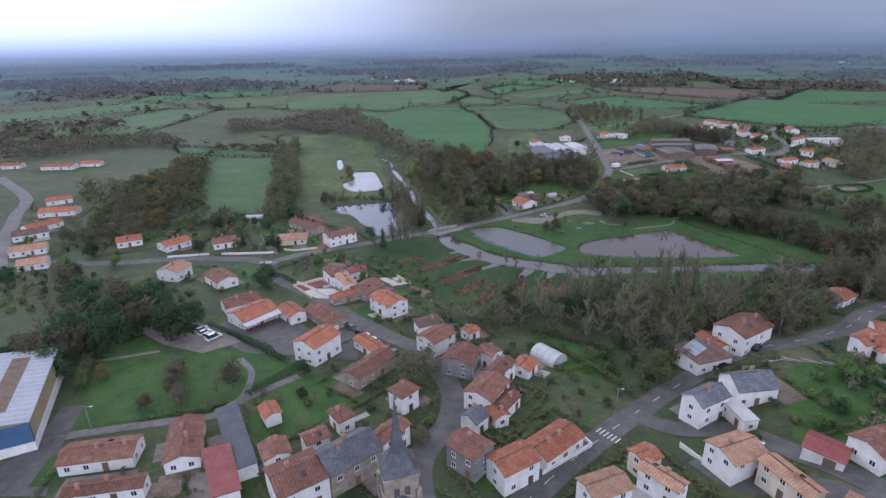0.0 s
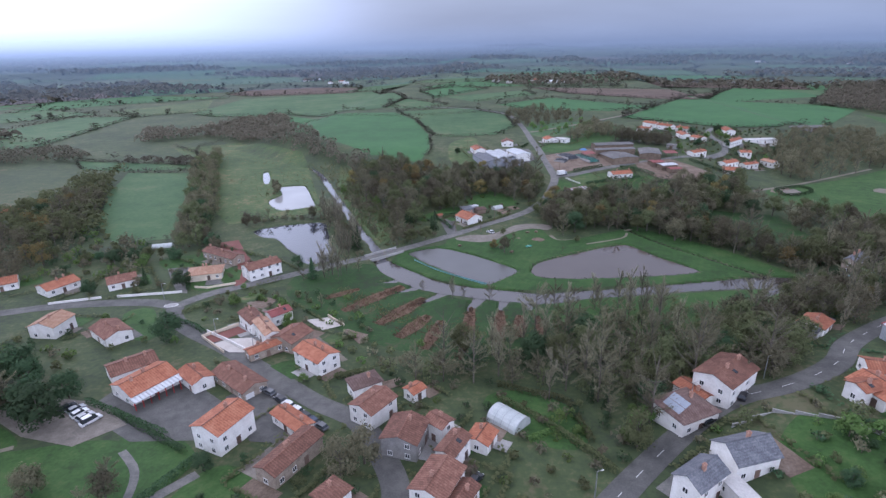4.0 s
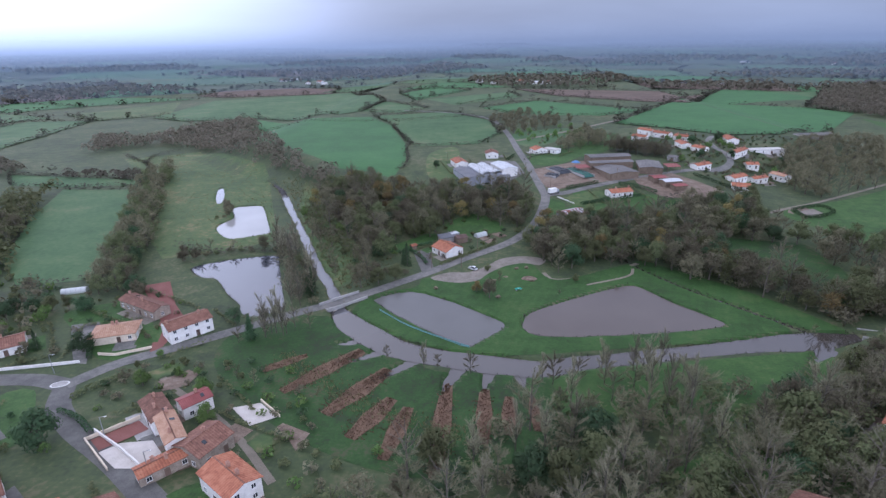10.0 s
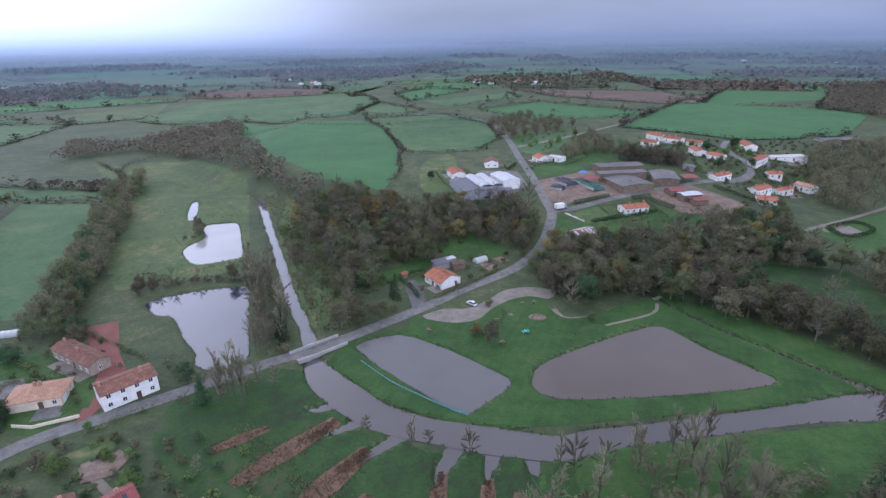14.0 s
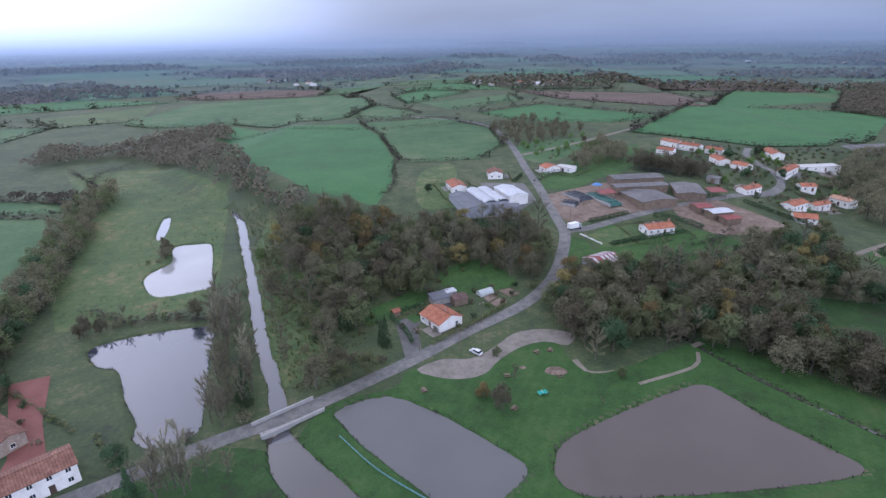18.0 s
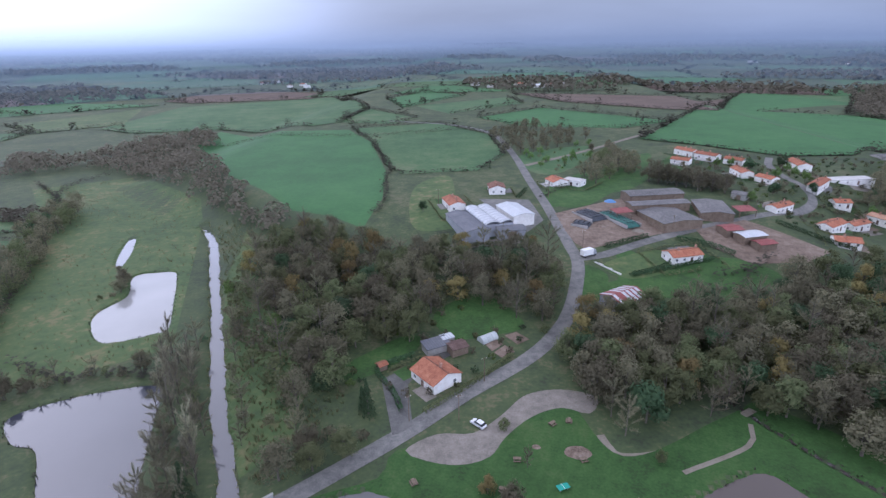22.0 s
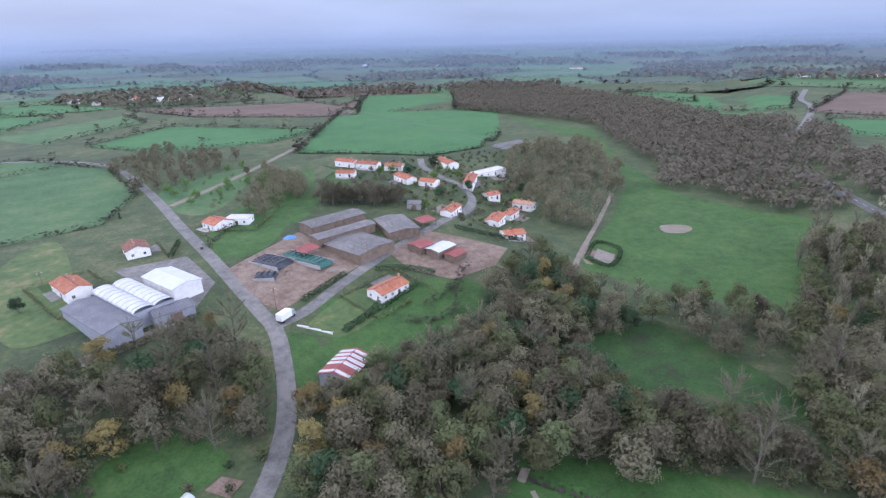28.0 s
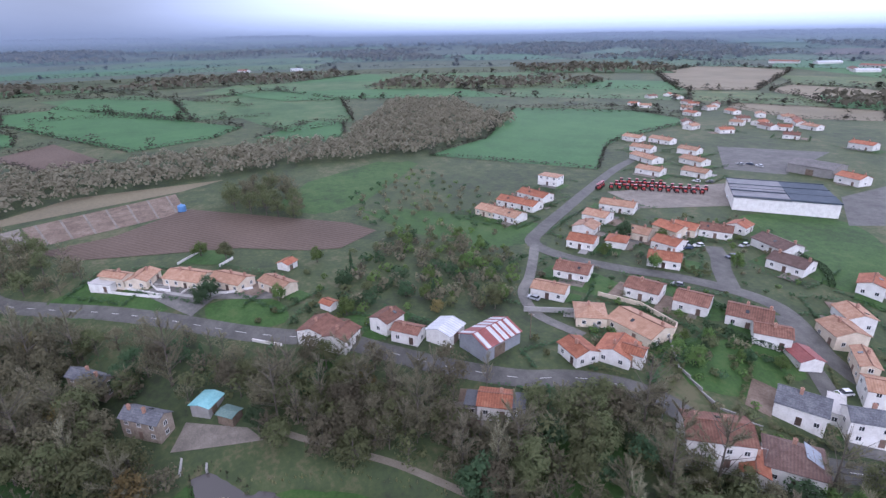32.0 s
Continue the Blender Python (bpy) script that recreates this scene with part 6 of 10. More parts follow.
def tunnel(x, y, length, width, turn, height, label):
    t = thing("greenhouse", x, y, turn, label, "greenhouse")
    n = 10
    prof = [(-width / 2 * math.cos(math.pi * i / n), height * math.sin(math.pi * i / n) ** 0.8) for i in range(n + 1)]
    bm = bmesh.new()
    rows = [[bm.verts.new((s * length / 2, u, z)) for u, z in prof] for s in (-1, 1)]
    for i in range(n):
        bm.faces.new((rows[0][i], rows[0][i + 1], rows[1][i + 1], rows[1][i]))
    for r in rows:
        bm.faces.new(r)
    cover = part("cover", bm, "film", t, "translucent plastic cover")
    for k in range(max(3, int(length / 1.8)) + 1):
        xx = -length / 2 + length * k / max(3, int(length / 1.8))
        bm = bmesh.new()
        for i in range(n):
            q = [bm.verts.new((xx + dx, u * 1.012, z * 1.012 + 0.01)) for dx, (u, z) in ((-0.06, prof[i]), (0.06, prof[i]), (0.06, prof[i + 1]), (-0.06, prof[i + 1]))]
            bm.faces.new(q)
        part("hoop", bm, "zinc", t)
    KEEP_OUT.append((x, y, length / 2 + 1))
    return t


tunnel(3.5, 164.6, 8.5, 6.4, -37, 3.2, "silvery polytunnel greenhouse on the lawn")
tunnel(-3.4, 354.6, 6.0, 3.4, 38, 1.9, "small cream garden polytunnel")
tunnel(-164, 283, 9.0, 3.5, 20, 1.8, "low white garden polytunnel")

# ---- silage clamps in the farmyard ----
M["tarp_green"] = mat("green_tarpaulin", [(0.020, 0.075, 0.060), (0.032, 0.105, 0.085), (0.055, 0.14, 0.115)], 0.4, rough=0.5, bump=0.1)
M["tarp_black"] = mat("black_tarpaulin", [(0.020, 0.024, 0.030), (0.034, 0.040, 0.050), (0.07, 0.078, 0.09)], 0.4, rough=0.45, bump=0.1)
M["rubber"] = mat("tyre_rubber", [(0.012, 0.012, 0.013), (0.024, 0.024, 0.025)], 2, rough=0.8)


def tyre_mesh():
    bm = bmesh.new()
    n, m = 10, 5
    vs = [[bm.verts.new(((0.3 + 0.11 * math.cos(2 * math.pi * j / m)) * math.cos(2 * math.pi * i / n), (0.3 + 0.11 * math.cos(2 * math.pi * j / m)) * math.sin(2 * math.pi * i / n), 0.09 * math.sin(2 * math.pi * j / m))) for j in range(m)] for i in range(n)]
    for i in range(n):
        for j in range(m):
            bm.faces.new((vs[i][j], vs[(i + 1) % n][j], vs[(i + 1) % n][(j + 1) % m], vs[i][(j + 1) % m]))
    return to_mesh("tyre", bm, "rubber")


TYRE = tyre_mesh()


def clamp(x, y, length, width, turn, cover, label, rows=6):
    c = thing("silage_clamp", x, y, turn, label, "silage")
    rng = random.Random(int(x * 31 + y))
    bm = bmesh.new()
    nx_, ny_ = 14, 8
    top = lambda u, v: 1.7 * min(1, (1 - abs(u)) * 4) ** 0.7 * min(1, (1 - abs(v)) * 3) ** 0.8 + noise.noise(Vector((u * 4, v * 3, x))) * 0.18
    g = [[bm.verts.new((length / 2 * (2 * i / nx_ - 1), width / 2 * (2 * j / ny_ - 1), max(-0.3, top(2 * i / nx_ - 1, 2 * j / ny_ - 1)) if 0 < i < nx_ and 0 < j < ny_ else -0.3)) for j in range(ny_ + 1)] for i in range(nx_ + 1)]
    for i in range(nx_):
        for j in range(ny_):
            bm.faces.new((g[i][j], g[i + 1][j], g[i + 1][j + 1], g[i][j + 1]))
    part("cover", bm, cover, c)
    for r in range(rows):
        u = -0.8 + 1.6 * r / (rows - 1)
        k = 0
        v = -0.85
        while v < 0.86:
            part("tyre", TYRE, None, c, at=pose(length / 2 * u + rng.uniform(-0.1, 0.1), width / 2 * v, top(u, v) + 0.12, rng.uniform(-9, 9), rng.uniform(-9, 9), 0))
            v += 1.3 / (width / 2)
    for s in (-1, 1):
        part("side_wall", box(bmesh.new(), -length / 2, length / 2, s * (width / 2 + 0.1) - 0.1, s * (width / 2 + 0.1) + 0.1, -0.5, 1.1), "concrete", c)


clamp(57.5, 449.5, 24, 7.5, -64, "tarp_green", "silage clamp under green tarpaulin weighted with tyres", 9)
clamp(45.5, 453.5, 15, 9.5, -60, "tarp_black", "silage clamp under black tarpaulin weighted with tyres", 6)
clamp(40, 442.5, 8, 6.5, -30, "tarp_black", "small silage heap under black sheet", 4)


# ---- bridge ----
bridge = thing("bridge", -53.3, 280.3, 44, "small concrete road bridge over the river", "bridge", z=0.0)
part("deck", box(bmesh.new(), -8, 8, -3.3, 3.3, -0.35, 0.10), "concrete", bridge)
for s in (-1, 1):
    bm = box(bmesh.new(), -8.5, 8.5, s * 3.2 - 0.18, s * 3.2 + 0.18, 0.0, 0.95)
    box(bm, -8.6, 8.6, s * 3.2 - 0.26, s * 3.2 + 0.26, 0.95, 1.08)
    part("parapet", bm, "concrete", bridge)
for s in (-1, 1):
    part("abutment", box(bmesh.new(), s * 5.5 - 0.7, s * 5.5 + 0.7, -3.4, 3.4, -1.8, -0.3), "w_stone", bridge)

weir = thing("weir", 124.5, 266.0, 75, "small concrete weir at the mill", "weir", z=-0.45)
part("sill", box(bmesh.new(), -2.6, 2.6, -0.5, 0.5, -1, 0.45), "concrete", weir)
for s in (-1, 1):
    part("wing_wall", box(bmesh.new(), s * 2.8 - 0.25, s * 2.8 + 0.25, -3, 3, -1, 1.2), "concrete", weir)


# ---- vehicles ----
def car_body(w, l, h, hood):
    """Side profile swept across the width, with the cabin drawn in."""
    bm = bmesh.new()
    lowr = [(-l / 2, 0.28), (-l / 2, 0.72), (-l * 0.46, 0.88), (l * hood, 0.92), (l * 0.47, 0.70), (l / 2, 0.55), (l / 2, 0.28)]
    sides = [[bm.verts.new((x, s * w / 2, z)) for x, z in lowr] for s in (-1, 1)]
    for i in range(len(lowr)):
        j = (i + 1) % len(lowr)
        bm.faces.new((sides[0][i], sides[0][j], sides[1][j], sides[1][i]))
    bm.faces.new(sides[0][::-1])
    bm.faces.new(sides[1])
    cab = [(-l * 0.45, 0.87), (-l * 0.36, h - 0.04), (l * 0.06, h), (l * hood - 0.02, 0.91)]
    top = [[bm.verts.new((x, s * (w / 2 - (0.04 if z < 1 else 0.2)), z)) for x, z in cab] for s in (-1, 1)]
    bm.faces.new((top[0][1], top[0][2], top[1][2], top[1][1]))
    return bm, cab


def car_glass(w, cab):
    bm = bmesh.new()
    top = [[bm.verts.new((x, s * (w / 2 - (0.05 if z < 1 else 0.21)), z - 0.01)) for x, z in cab] for s in (-1, 1)]
    bm.faces.new((top[0][0], top[0][1], top[1][1], top[1][0]))
    bm.faces.new((top[0][2], top[0][3], top[1][3], top[1][2]))
    bm.faces.new(top[0])
    bm.faces.new(top[1][::-1])
    return bm


def disc(r, w, n=12):
    bm = bmesh.new()
    a = [[bm.verts.new((r * math.cos(2 * math.pi * k / n), s * w / 2, r * math.sin(2 * math.pi * k / n))) for k in range(n)] for s in (-1, 1)]
    for k in range(n):
        j = (k + 1) % n
        bm.faces.new((a[0][k], a[0][j], a[1][j], a[1][k]))
    bm.faces.new(a[0][::-1])
    bm.faces.new(a[1])
    return bm


WHEEL = to_mesh("tyre", disc(0.31, 0.2), "rubber")
RIM = to_mesh("rim", disc(0.19, 0.22, 8), "zinc")
LAMP = to_mesh("headlight", box(bmesh.new(), -0.05, 0.05, -0.16, 0.16, -0.07, 0.07), "trim")
PAINT = {
    "white": (0.66, 0.67, 0.68), "silver": (0.38, 0.40, 0.42), "black": (0.018, 0.019, 0.022), "grey": (0.12, 0.125, 0.135),
    "dark blue": (0.022, 0.040, 0.085), "red": (0.36, 0.030, 0.026), "blue": (0.045, 0.12, 0.27),
}
CAR_DATA = {}
for cname, colour in PAINT.items():
    pm = mat("car_paint_" + cname.replace(" ", "_"), [tuple(c * 0.9 for c in colour), colour], 2.0, rough=0.28, spec=0.5)
    M["car_" + cname] = pm
    for van in (False, True):
        w, l, h, hood = (1.75, 4.15, 1.46, 0.26) if not van else (1.9, 4.9, 2.0, 0.33)
        b, cab = car_body(w, l, h, hood)
        CAR_DATA[cname, van] = (to_mesh("body", b, pm), to_mesh("glazing", car_glass(w, cab), "glass"), w, l)


def car(x, y, turn, colour, van=False, label=""):
    c = thing("van" if van else "car", x, y, turn, label or f"{colour} parked {'van' if van else 'hatchback car'} with dark windows", "van" if van else "car", "parked vehicles", z=z_at(x, y) + 0.14)
    body, glz, w, l = CAR_DATA[colour, van]
    part("body", body, None, c)
    part("glazing", glz, None, c)
    for sx in (-0.31, 0.31):
        for sy in (-1, 1):
            wh = part("tyre", WHEEL, None, c, at=pose(sx * l, sy * (w / 2 - 0.1), 0.31))
            part("rim", RIM, None, wh)
    for sy in (-1, 1):
        part("headlight", LAMP, None, c, at=pose(l / 2 - 0.02, sy * (w / 2 - 0.25), 0.62))


for k, (x, y, colour) in enumerate(((-66.5, 174.9, "blue"), (-63.0, 172.4, "black"), (-60.0, 170.6, "grey"), (-55.7, 167.7, "black"), (-52.6, 165.6, "white"), (-49.6, 163.6, "white"), (-46.6, 161.4, "black"), (-44.0, 159.6, "dark blue"), (-41.2, 157.6, "grey"))):
    car(x, y, 146 + (k % 3) * 2, colour)
for k, (x, y, colour, van) in enumerate(((-105.8, 158.1, "silver", False), (-103.6, 156.6, "white", False), (-101.1, 155.4, "silver", False), (-98.6, 154.2, "white", True), (-108.6, 158.6, "black", False))):
    car(x, y, 65, colour, van)
car(58.6, 170.9, 60, "black")
car(48.4, 163.2, 35, "black")
car(-5.8, 313.8, 140, "white", label="white hatchback car with dark roof on the gravel car park")
car(-3.2, 143.5, 60, "black")
car(122.1, 164.2, 20, "silver")
for x, y, t, c_ in ((117.3, 82.5, 60, "white"), (145.4, 10.0, 30, "white"), (107.1, 68.5, 80, "silver"), (101.5, 119.6, 25, "grey"), (63.6, 105.0, 100, "silver"), (172.9, -4.5, 20, "white"), (180.3, -62.7, 0, "silver"), (176.8, -67.3, 0, "dark blue"), (170.8, -66.8, 0, "white"), (167.7, -8.8, 30, "grey"), (104, 83, 70, "dark blue"), (-118, 97, 100, "white"), (118.5, 88, 60, "dark blue"), (88.5, 444.5, 30, "white"), (0, 505, 40, "dark blue"), (-13.5, 458.5, 150, "white"), (-11.5, 455.5, 150, "silver"), (48, 131, 60, "white")):
    car(x, y, t, c_)
car(120.5, 86.5, 100, "white", True)

truck = thing("truck", 38.0, 412.2, 32, "white box truck with grey cab at the farm junction", "truck", z=z_at(38, 412.2) + 0.15)
part("cargo_box", box(bmesh.new(), -3.4, 1.6, -1.2, 1.2, 0.9, 3.3), "trim", truck, "white cargo box")
bm = box(bmesh.new(), 1.75, 3.5, -1.1, 1.1, 0.55, 1.6)
box(bm, 1.75, 3.2, -1.05, 1.05, 1.6, 2.5)
part("cab", bm, "w_grey", truck)
part("windscreen", box(bmesh.new(), 3.2, 3.25, -0.95, 0.95, 1.65, 2.4), "glass", truck)
part("chassis", box(bmesh.new(), -3.3, 3.3, -0.5, 0.5, 0.55, 0.9), "rubber", truck)
for x in (-2.5, 2.6):
    for s in (-1, 1):
        part("tyre", to_mesh("tyre", disc(0.48, 0.3), "rubber"), None, truck, at=pose(x, s * 1.0, 0.48))

# red farm machines lined up at the dealer's yard
MACH = bmesh.new()
box(MACH, -1.8, 0.2, -0.5, 0.5, 0.8, 1.6)
box(MACH, 0.2, 1.6, -0.75, 0.75, 0.8, 1.3)
MACH = to_mesh("body", MACH, "car_red")
CAB = bmesh.new()
box(CAB, 0.25, 1.5, -0.7, 0.7, 1.3, 2.5)
CAB = to_mesh("cab", CAB, "glass")
ROOFM = to_mesh("cab_roof", box(bmesh.new(), 0.15, 1.6, -0.8, 0.8, 2.5, 2.65), "car_red")
BIGW, SMALLW = to_mesh("rear_tyre", disc(0.75, 0.45), "rubber"), to_mesh("front_tyre", disc(0.5, 0.35), "rubber")
rng = random.Random(5)
for k in range(34):
    row, col = divmod(k, 12)
    x, y = (192 - col * 3.1 + row * 2, 43 - col * 2.6 - row * 6.5) if k < 30 else (195 + (k - 30), 50 - 2.4 * (k - 30))
    t = thing("tractor", x, y, rng.uniform(-10, 10) - 50, "red farm tractor parked in the dealer yard", "tractor", "farm machines", z=z_at(x, y) + 0.1)
    part("body", MACH, None, t)
    part("cab", CAB, None, t)
    part("cab_roof", ROOFM, None, t)
    for s in (-1, 1):
        part("rear_tyre", BIGW, None, t, at=pose(0.9, s * 0.95, 0.75))
        part("front_tyre", SMALLW, None, t, at=pose(-1.3, s * 0.75, 0.5))


# ---- walls, hedges and fences ----
def garden_wall(line, height, material, label, thick=0.22):
    p = np.array(line, float)
    w = thing("garden_wall", p[0][0], p[0][1], 0, label, "wall", "garden walls", z=0)
    w.matrix_world = Matrix.Identity(4)
    for a, b in zip(p, p[1:]):
        d = b - a
        n = max(1, int(np.hypot(*d) / 4))
        for k in range(n):
            q, r = a + d * k / n, a + d * (k + 1) / n
            m = (q + r) / 2
            z = min(z_at(*q), z_at(*r))
            ang = math.degrees(math.atan2(d[1], d[0]))
            l = np.hypot(*(r - q))
            bm = box(bmesh.new(), -l / 2, l / 2, -thick / 2, thick / 2, -0.6, height)
            box(bm, -l / 2, l / 2, -thick / 2 - 0.05, thick / 2 + 0.05, height, height + 0.07)
            part("wall_panel", bm, material, w, at=pose(m[0], m[1], z, 0, 0, ang))


garden_wall([(-169.7, 219.9), (-153.3, 227.1)], 0.9, "w_white", "low white rendered garden wall by the road")
garden_wall([(-147.6, 228.4), (-137.2, 231.1), (-124.5, 234.6)], 0.9, "w_white", "low white rendered garden wall by the road")
garden_wall([(-121.8, 239.1), (-116.1, 239.0), (-106.9, 244.1)], 0.9, "w_cream", "low cream garden wall in front of a bungalow")
garden_wall([(-96.5, 203.8), (-85.2, 197.7), (-76.6, 192.3)], 1.2, "w_white", "white rendered courtyard wall along the street")
garden_wall([(214.7, 279.6), (204.1, 270.9), (193.5, 260.8)], 1.0, "w_white", "white garden wall of the new houses")
garden_wall([(153.6, 243.2), (146.0, 237.1)], 0.9, "w_white", "short white roadside wall")
garden_wall([(39.8, 407.3), (48.1, 397.6)], 0.8, "w_white", "low pale wall by the farm lane")
garden_wall([(8.5, 134.5), (14.5, 127.5), (4.5, 116.5)], 1.1, "w_white", "white garden wall along the street")
garden_wall([(52.5, 160.5), (62, 164), (74, 160), (84, 150)], 1.0, "concrete", "grey concrete wall across the slope")
garden_wall([(118, 172), (108, 160), (97, 163)], 1.6, "concrete", "tall block wall round a garden")
garden_wall([(112, 146), (100, 141), (86, 143), (82, 152)], 1.4, "w_cream", "cream boundary wall of a villa")
garden_wall([(33, 131), (38, 125), (45, 127)], 1.2, "w_white", "white yard wall by the side street")


def hedge(line, height, width, material, label, seed):
    """A clipped hedge: a dense leafy box of many small leaf clumps along a line."""
    rng = random.Random(seed)
    p = smooth_line(line, 1.0)
    verts, faces = [], []
    for (ax, ay), (bx, by) in zip(p, p[1:]):
        d = Vector((bx - ax, by - ay, 0))
        side = Vector((-d.y, d.x, 0)).normalized()
        for _ in range(int(26 * d.length * (height + width) / 3) + 6):
            q = Vector((ax, ay, 0)) + d * rng.random()
            if rng.random() < 0.4:
                off, z, n = rng.uniform(-0.5, 0.5) * width, height * rng.uniform(0.92, 1.06), Vector((0, 0, 1))
            else:
                s = rng.choice((-1, 1))
                off, z, n = s * width * rng.uniform(0.42, 0.55), rng.uniform(0.1, height), side * s
            n = (n + Vector((rng.gauss(0, 0.45), rng.gauss(0, 0.45), rng.gauss(0, 0.45)))).normalized()
            c = q + side * off
            leaf_card(verts, faces, (c.x, c.y, z_at(c.x, c.y) + z), 0.5 * rng.uniform(0.7, 1.3), rng, n)
    tagged(new("hedge", raw_mesh("hedge", verts, faces, material)), label, "hedge", "garden hedges")


def pole(x, y, height, label, lamp=False):
    p = thing("street_lamp" if lamp else "utility_pole", x, y, 30, label, "street lamp" if lamp else "utility pole", "poles")
    bm = bmesh.new()
    bmesh.ops.create_cone(bm, cap_ends=True, segments=8, radius1=0.14, radius2=0.09, depth=height + 0.5, matrix=Matrix.Translation((0, 0, height / 2 - 0.25)))
    part("post", bm, "w_wood" if not lamp else "zinc", p)
    if lamp:
        part("arm", box(bmesh.new(), 0, 1.3, -0.04, 0.04, height - 0.1, height), "zinc", p)
        part("lantern", box(bmesh.new(), 0.9, 1.5, -0.12, 0.12, height - 0.2, height - 0.08), "trim", p)
    else:
        part("crossarm", box(bmesh.new(), -0.8, 0.8, -0.06, 0.06, height - 0.5, height - 0.38), "w_wood", p)
        for s in (-0.7, 0, 0.7):
            part("insulator", box(bmesh.new(), s - 0.05, s + 0.05, -0.05, 0.05, height - 0.38, height - 0.2), "trim", p)


for x, y in ((-10.8, 315.5), (-4.4, 332.8), (-23.5, 314.5), (36.8, 419.2), (-28.8, 469.5), (28.5, 480), (105.3, 181.1), (79, 436.5), (120, 459), (-78, 262)):
    pole(x, y, 8.0, "weathered wooden utility pole with crossarm")
for x, y in ((-92, 201.5), (-73.5, 190.5), (-98.5, 108.5), (20.5, 141.5), (47, 170.8), (66, 177.8), (-128, 228.5), (-28.5, 150.5)):
    pole(x, y, 6.5, "grey metal street lamp by the road", True)

# ---- by the ponds: picnic tables, slab, sand heap, netting ----
TAB_TOP = to_mesh("tabletop", box(bmesh.new(), -0.9, 0.9, -0.4, 0.4, 0.70, 0.76), "w_wood")
BEN = to_mesh("bench", box(bmesh.new(), -0.9, 0.9, -0.14, 0.14, 0.40, 0.45), "w_wood")
LEGM = to_mesh("leg", box(bmesh.new(), -0.05, 0.05, -0.75, 0.75, 0.0, 0.42), "w_wood")
for k, (x, y) in enumerate(((3.3, 302.2), (12.8, 315.2), (17.1, 316.5), (-19.7, 293.9), (-0.2, 293.0), (18.5, 303.0), (4.8, 287.5))):
    t = thing("picnic_table", x, y, 40 * k, "weathered wooden picnic table on the grass", "picnic table", "picnic tables")
    part("tabletop", TAB_TOP, None, t)
    for s in (-1, 1):
        part("bench", BEN, None, t, at=pose(0, s * 0.68, 0))
        part("leg", LEGM, None, t, at=pose(s * 0.6, 0, 0))
        part("brace", box(bmesh.new(), s * 0.6 - 0.04, s * 0.6 + 0.04, -0.06, 0.06, 0.4, 0.7), "w_wood", t)
tt = thing("table_tennis_table", 12.7, 294.3, 25, "green outdoor table tennis table", "table")
part("tabletop", box(bmesh.new(), -1.37, 1.37, -0.76, 0.76, 0.72, 0.78), mat("green_board", [(0.03, 0.24, 0.18), (0.045, 0.30, 0.23)], 1), tt)
part("net", box(bmesh.new(), -0.02, 0.02, -0.8, 0.8, 0.78, 0.92), "trim", tt)
for s in (-1, 1):
    part("leg", box(bmesh.new(), s * 0.9 - 0.08, s * 0.9 + 0.08, -0.5, 0.5, 0, 0.72), "concrete", tt)


def heap(x, y, rx, ry, h, material, name, label, category):
    bm = bmesh.new()
    n, m = 18, 6
    rows = [[bm.verts.new((rx * (j / m) * math.cos(6.2832 * i / n) * (1 + 0.2 * noise.noise(Vector((math.cos(6.28 * i / n), math.sin(6.28 * i / n), x)))), ry * (j / m) * math.sin(6.2832 * i / n), h * (1 - (j / m) ** 2) * (1 + 0.5 * noise.noise(Vector((i, j, y)))) - 0.12)) for i in range(n)] for j in range(1, m + 1)]
    topv = bm.verts.new((0, 0, h))
    for i in range(n):
        k = (i + 1) % n
        bm.faces.new((topv, rows[0][i], rows[0][k]))
        for j in range(m - 1):
            bm.faces.new((rows[j][i], rows[j + 1][i], rows[j + 1][k], rows[j][k]))
    ob = new(name, to_mesh(name, bm, material))
    ob.matrix_world = pose(x, y, z_at(x, y))
    tagged(ob, label, category)


heap(17.7, 305.6, 3.6, 2.6, 0.9, "earth", "earth_heap", "heap of brown earth and rubble on the grass", "heap")
heap(8.1, 306.9, 1.6, 1.3, 0.35, "earth", "earth_heap", "small patch of brown earth heaped on the grass", "heap")
heap(48.5, 441.5, 3.0, 2.4, 1.3, "earth", "manure_heap", "brown manure heap in the farmyard", "heap")
heap(64, 437.0, 3.4, 2.0, 1.0, "path", "manure_heap", "straw and manure heap in the farmyard", "heap")
heap(112, 418, 2.6, 2.0, 1.1, "earth", "rubble_heap", "heap of rubble in the muddy yard", "heap")
M["teal"] = mat("teal_netting", [(0.16, 0.32, 0.34), (0.22, 0.40, 0.42)], 1.0, rough=0.6)
net = thing("net_fence", 0, 0, 0, "low teal netting fence along the pond edge", "fence", z=0)
line = smooth_line([(-38.4, 274.4), (-27.2, 264.3), (-16.1, 257.1), (-4.7, 250.9)], 1.6)
for k, ((ax, ay), (bx, by)) in enumerate(zip(line, line[1:])):
    part("post", box(bmesh.new(), -0.05, 0.05, -0.05, 0.05, -0.5, 0.95), "w_wood", net, at=pose(ax, ay, -0.1))
    bm = bmesh.new()
    bm.faces.new([bm.verts.new(c) for c in ((ax, ay, -0.25), (bx, by, -0.25), (bx, by, 0.72), (ax, ay, 0.72))])
    part("netting", bm, "teal", net)

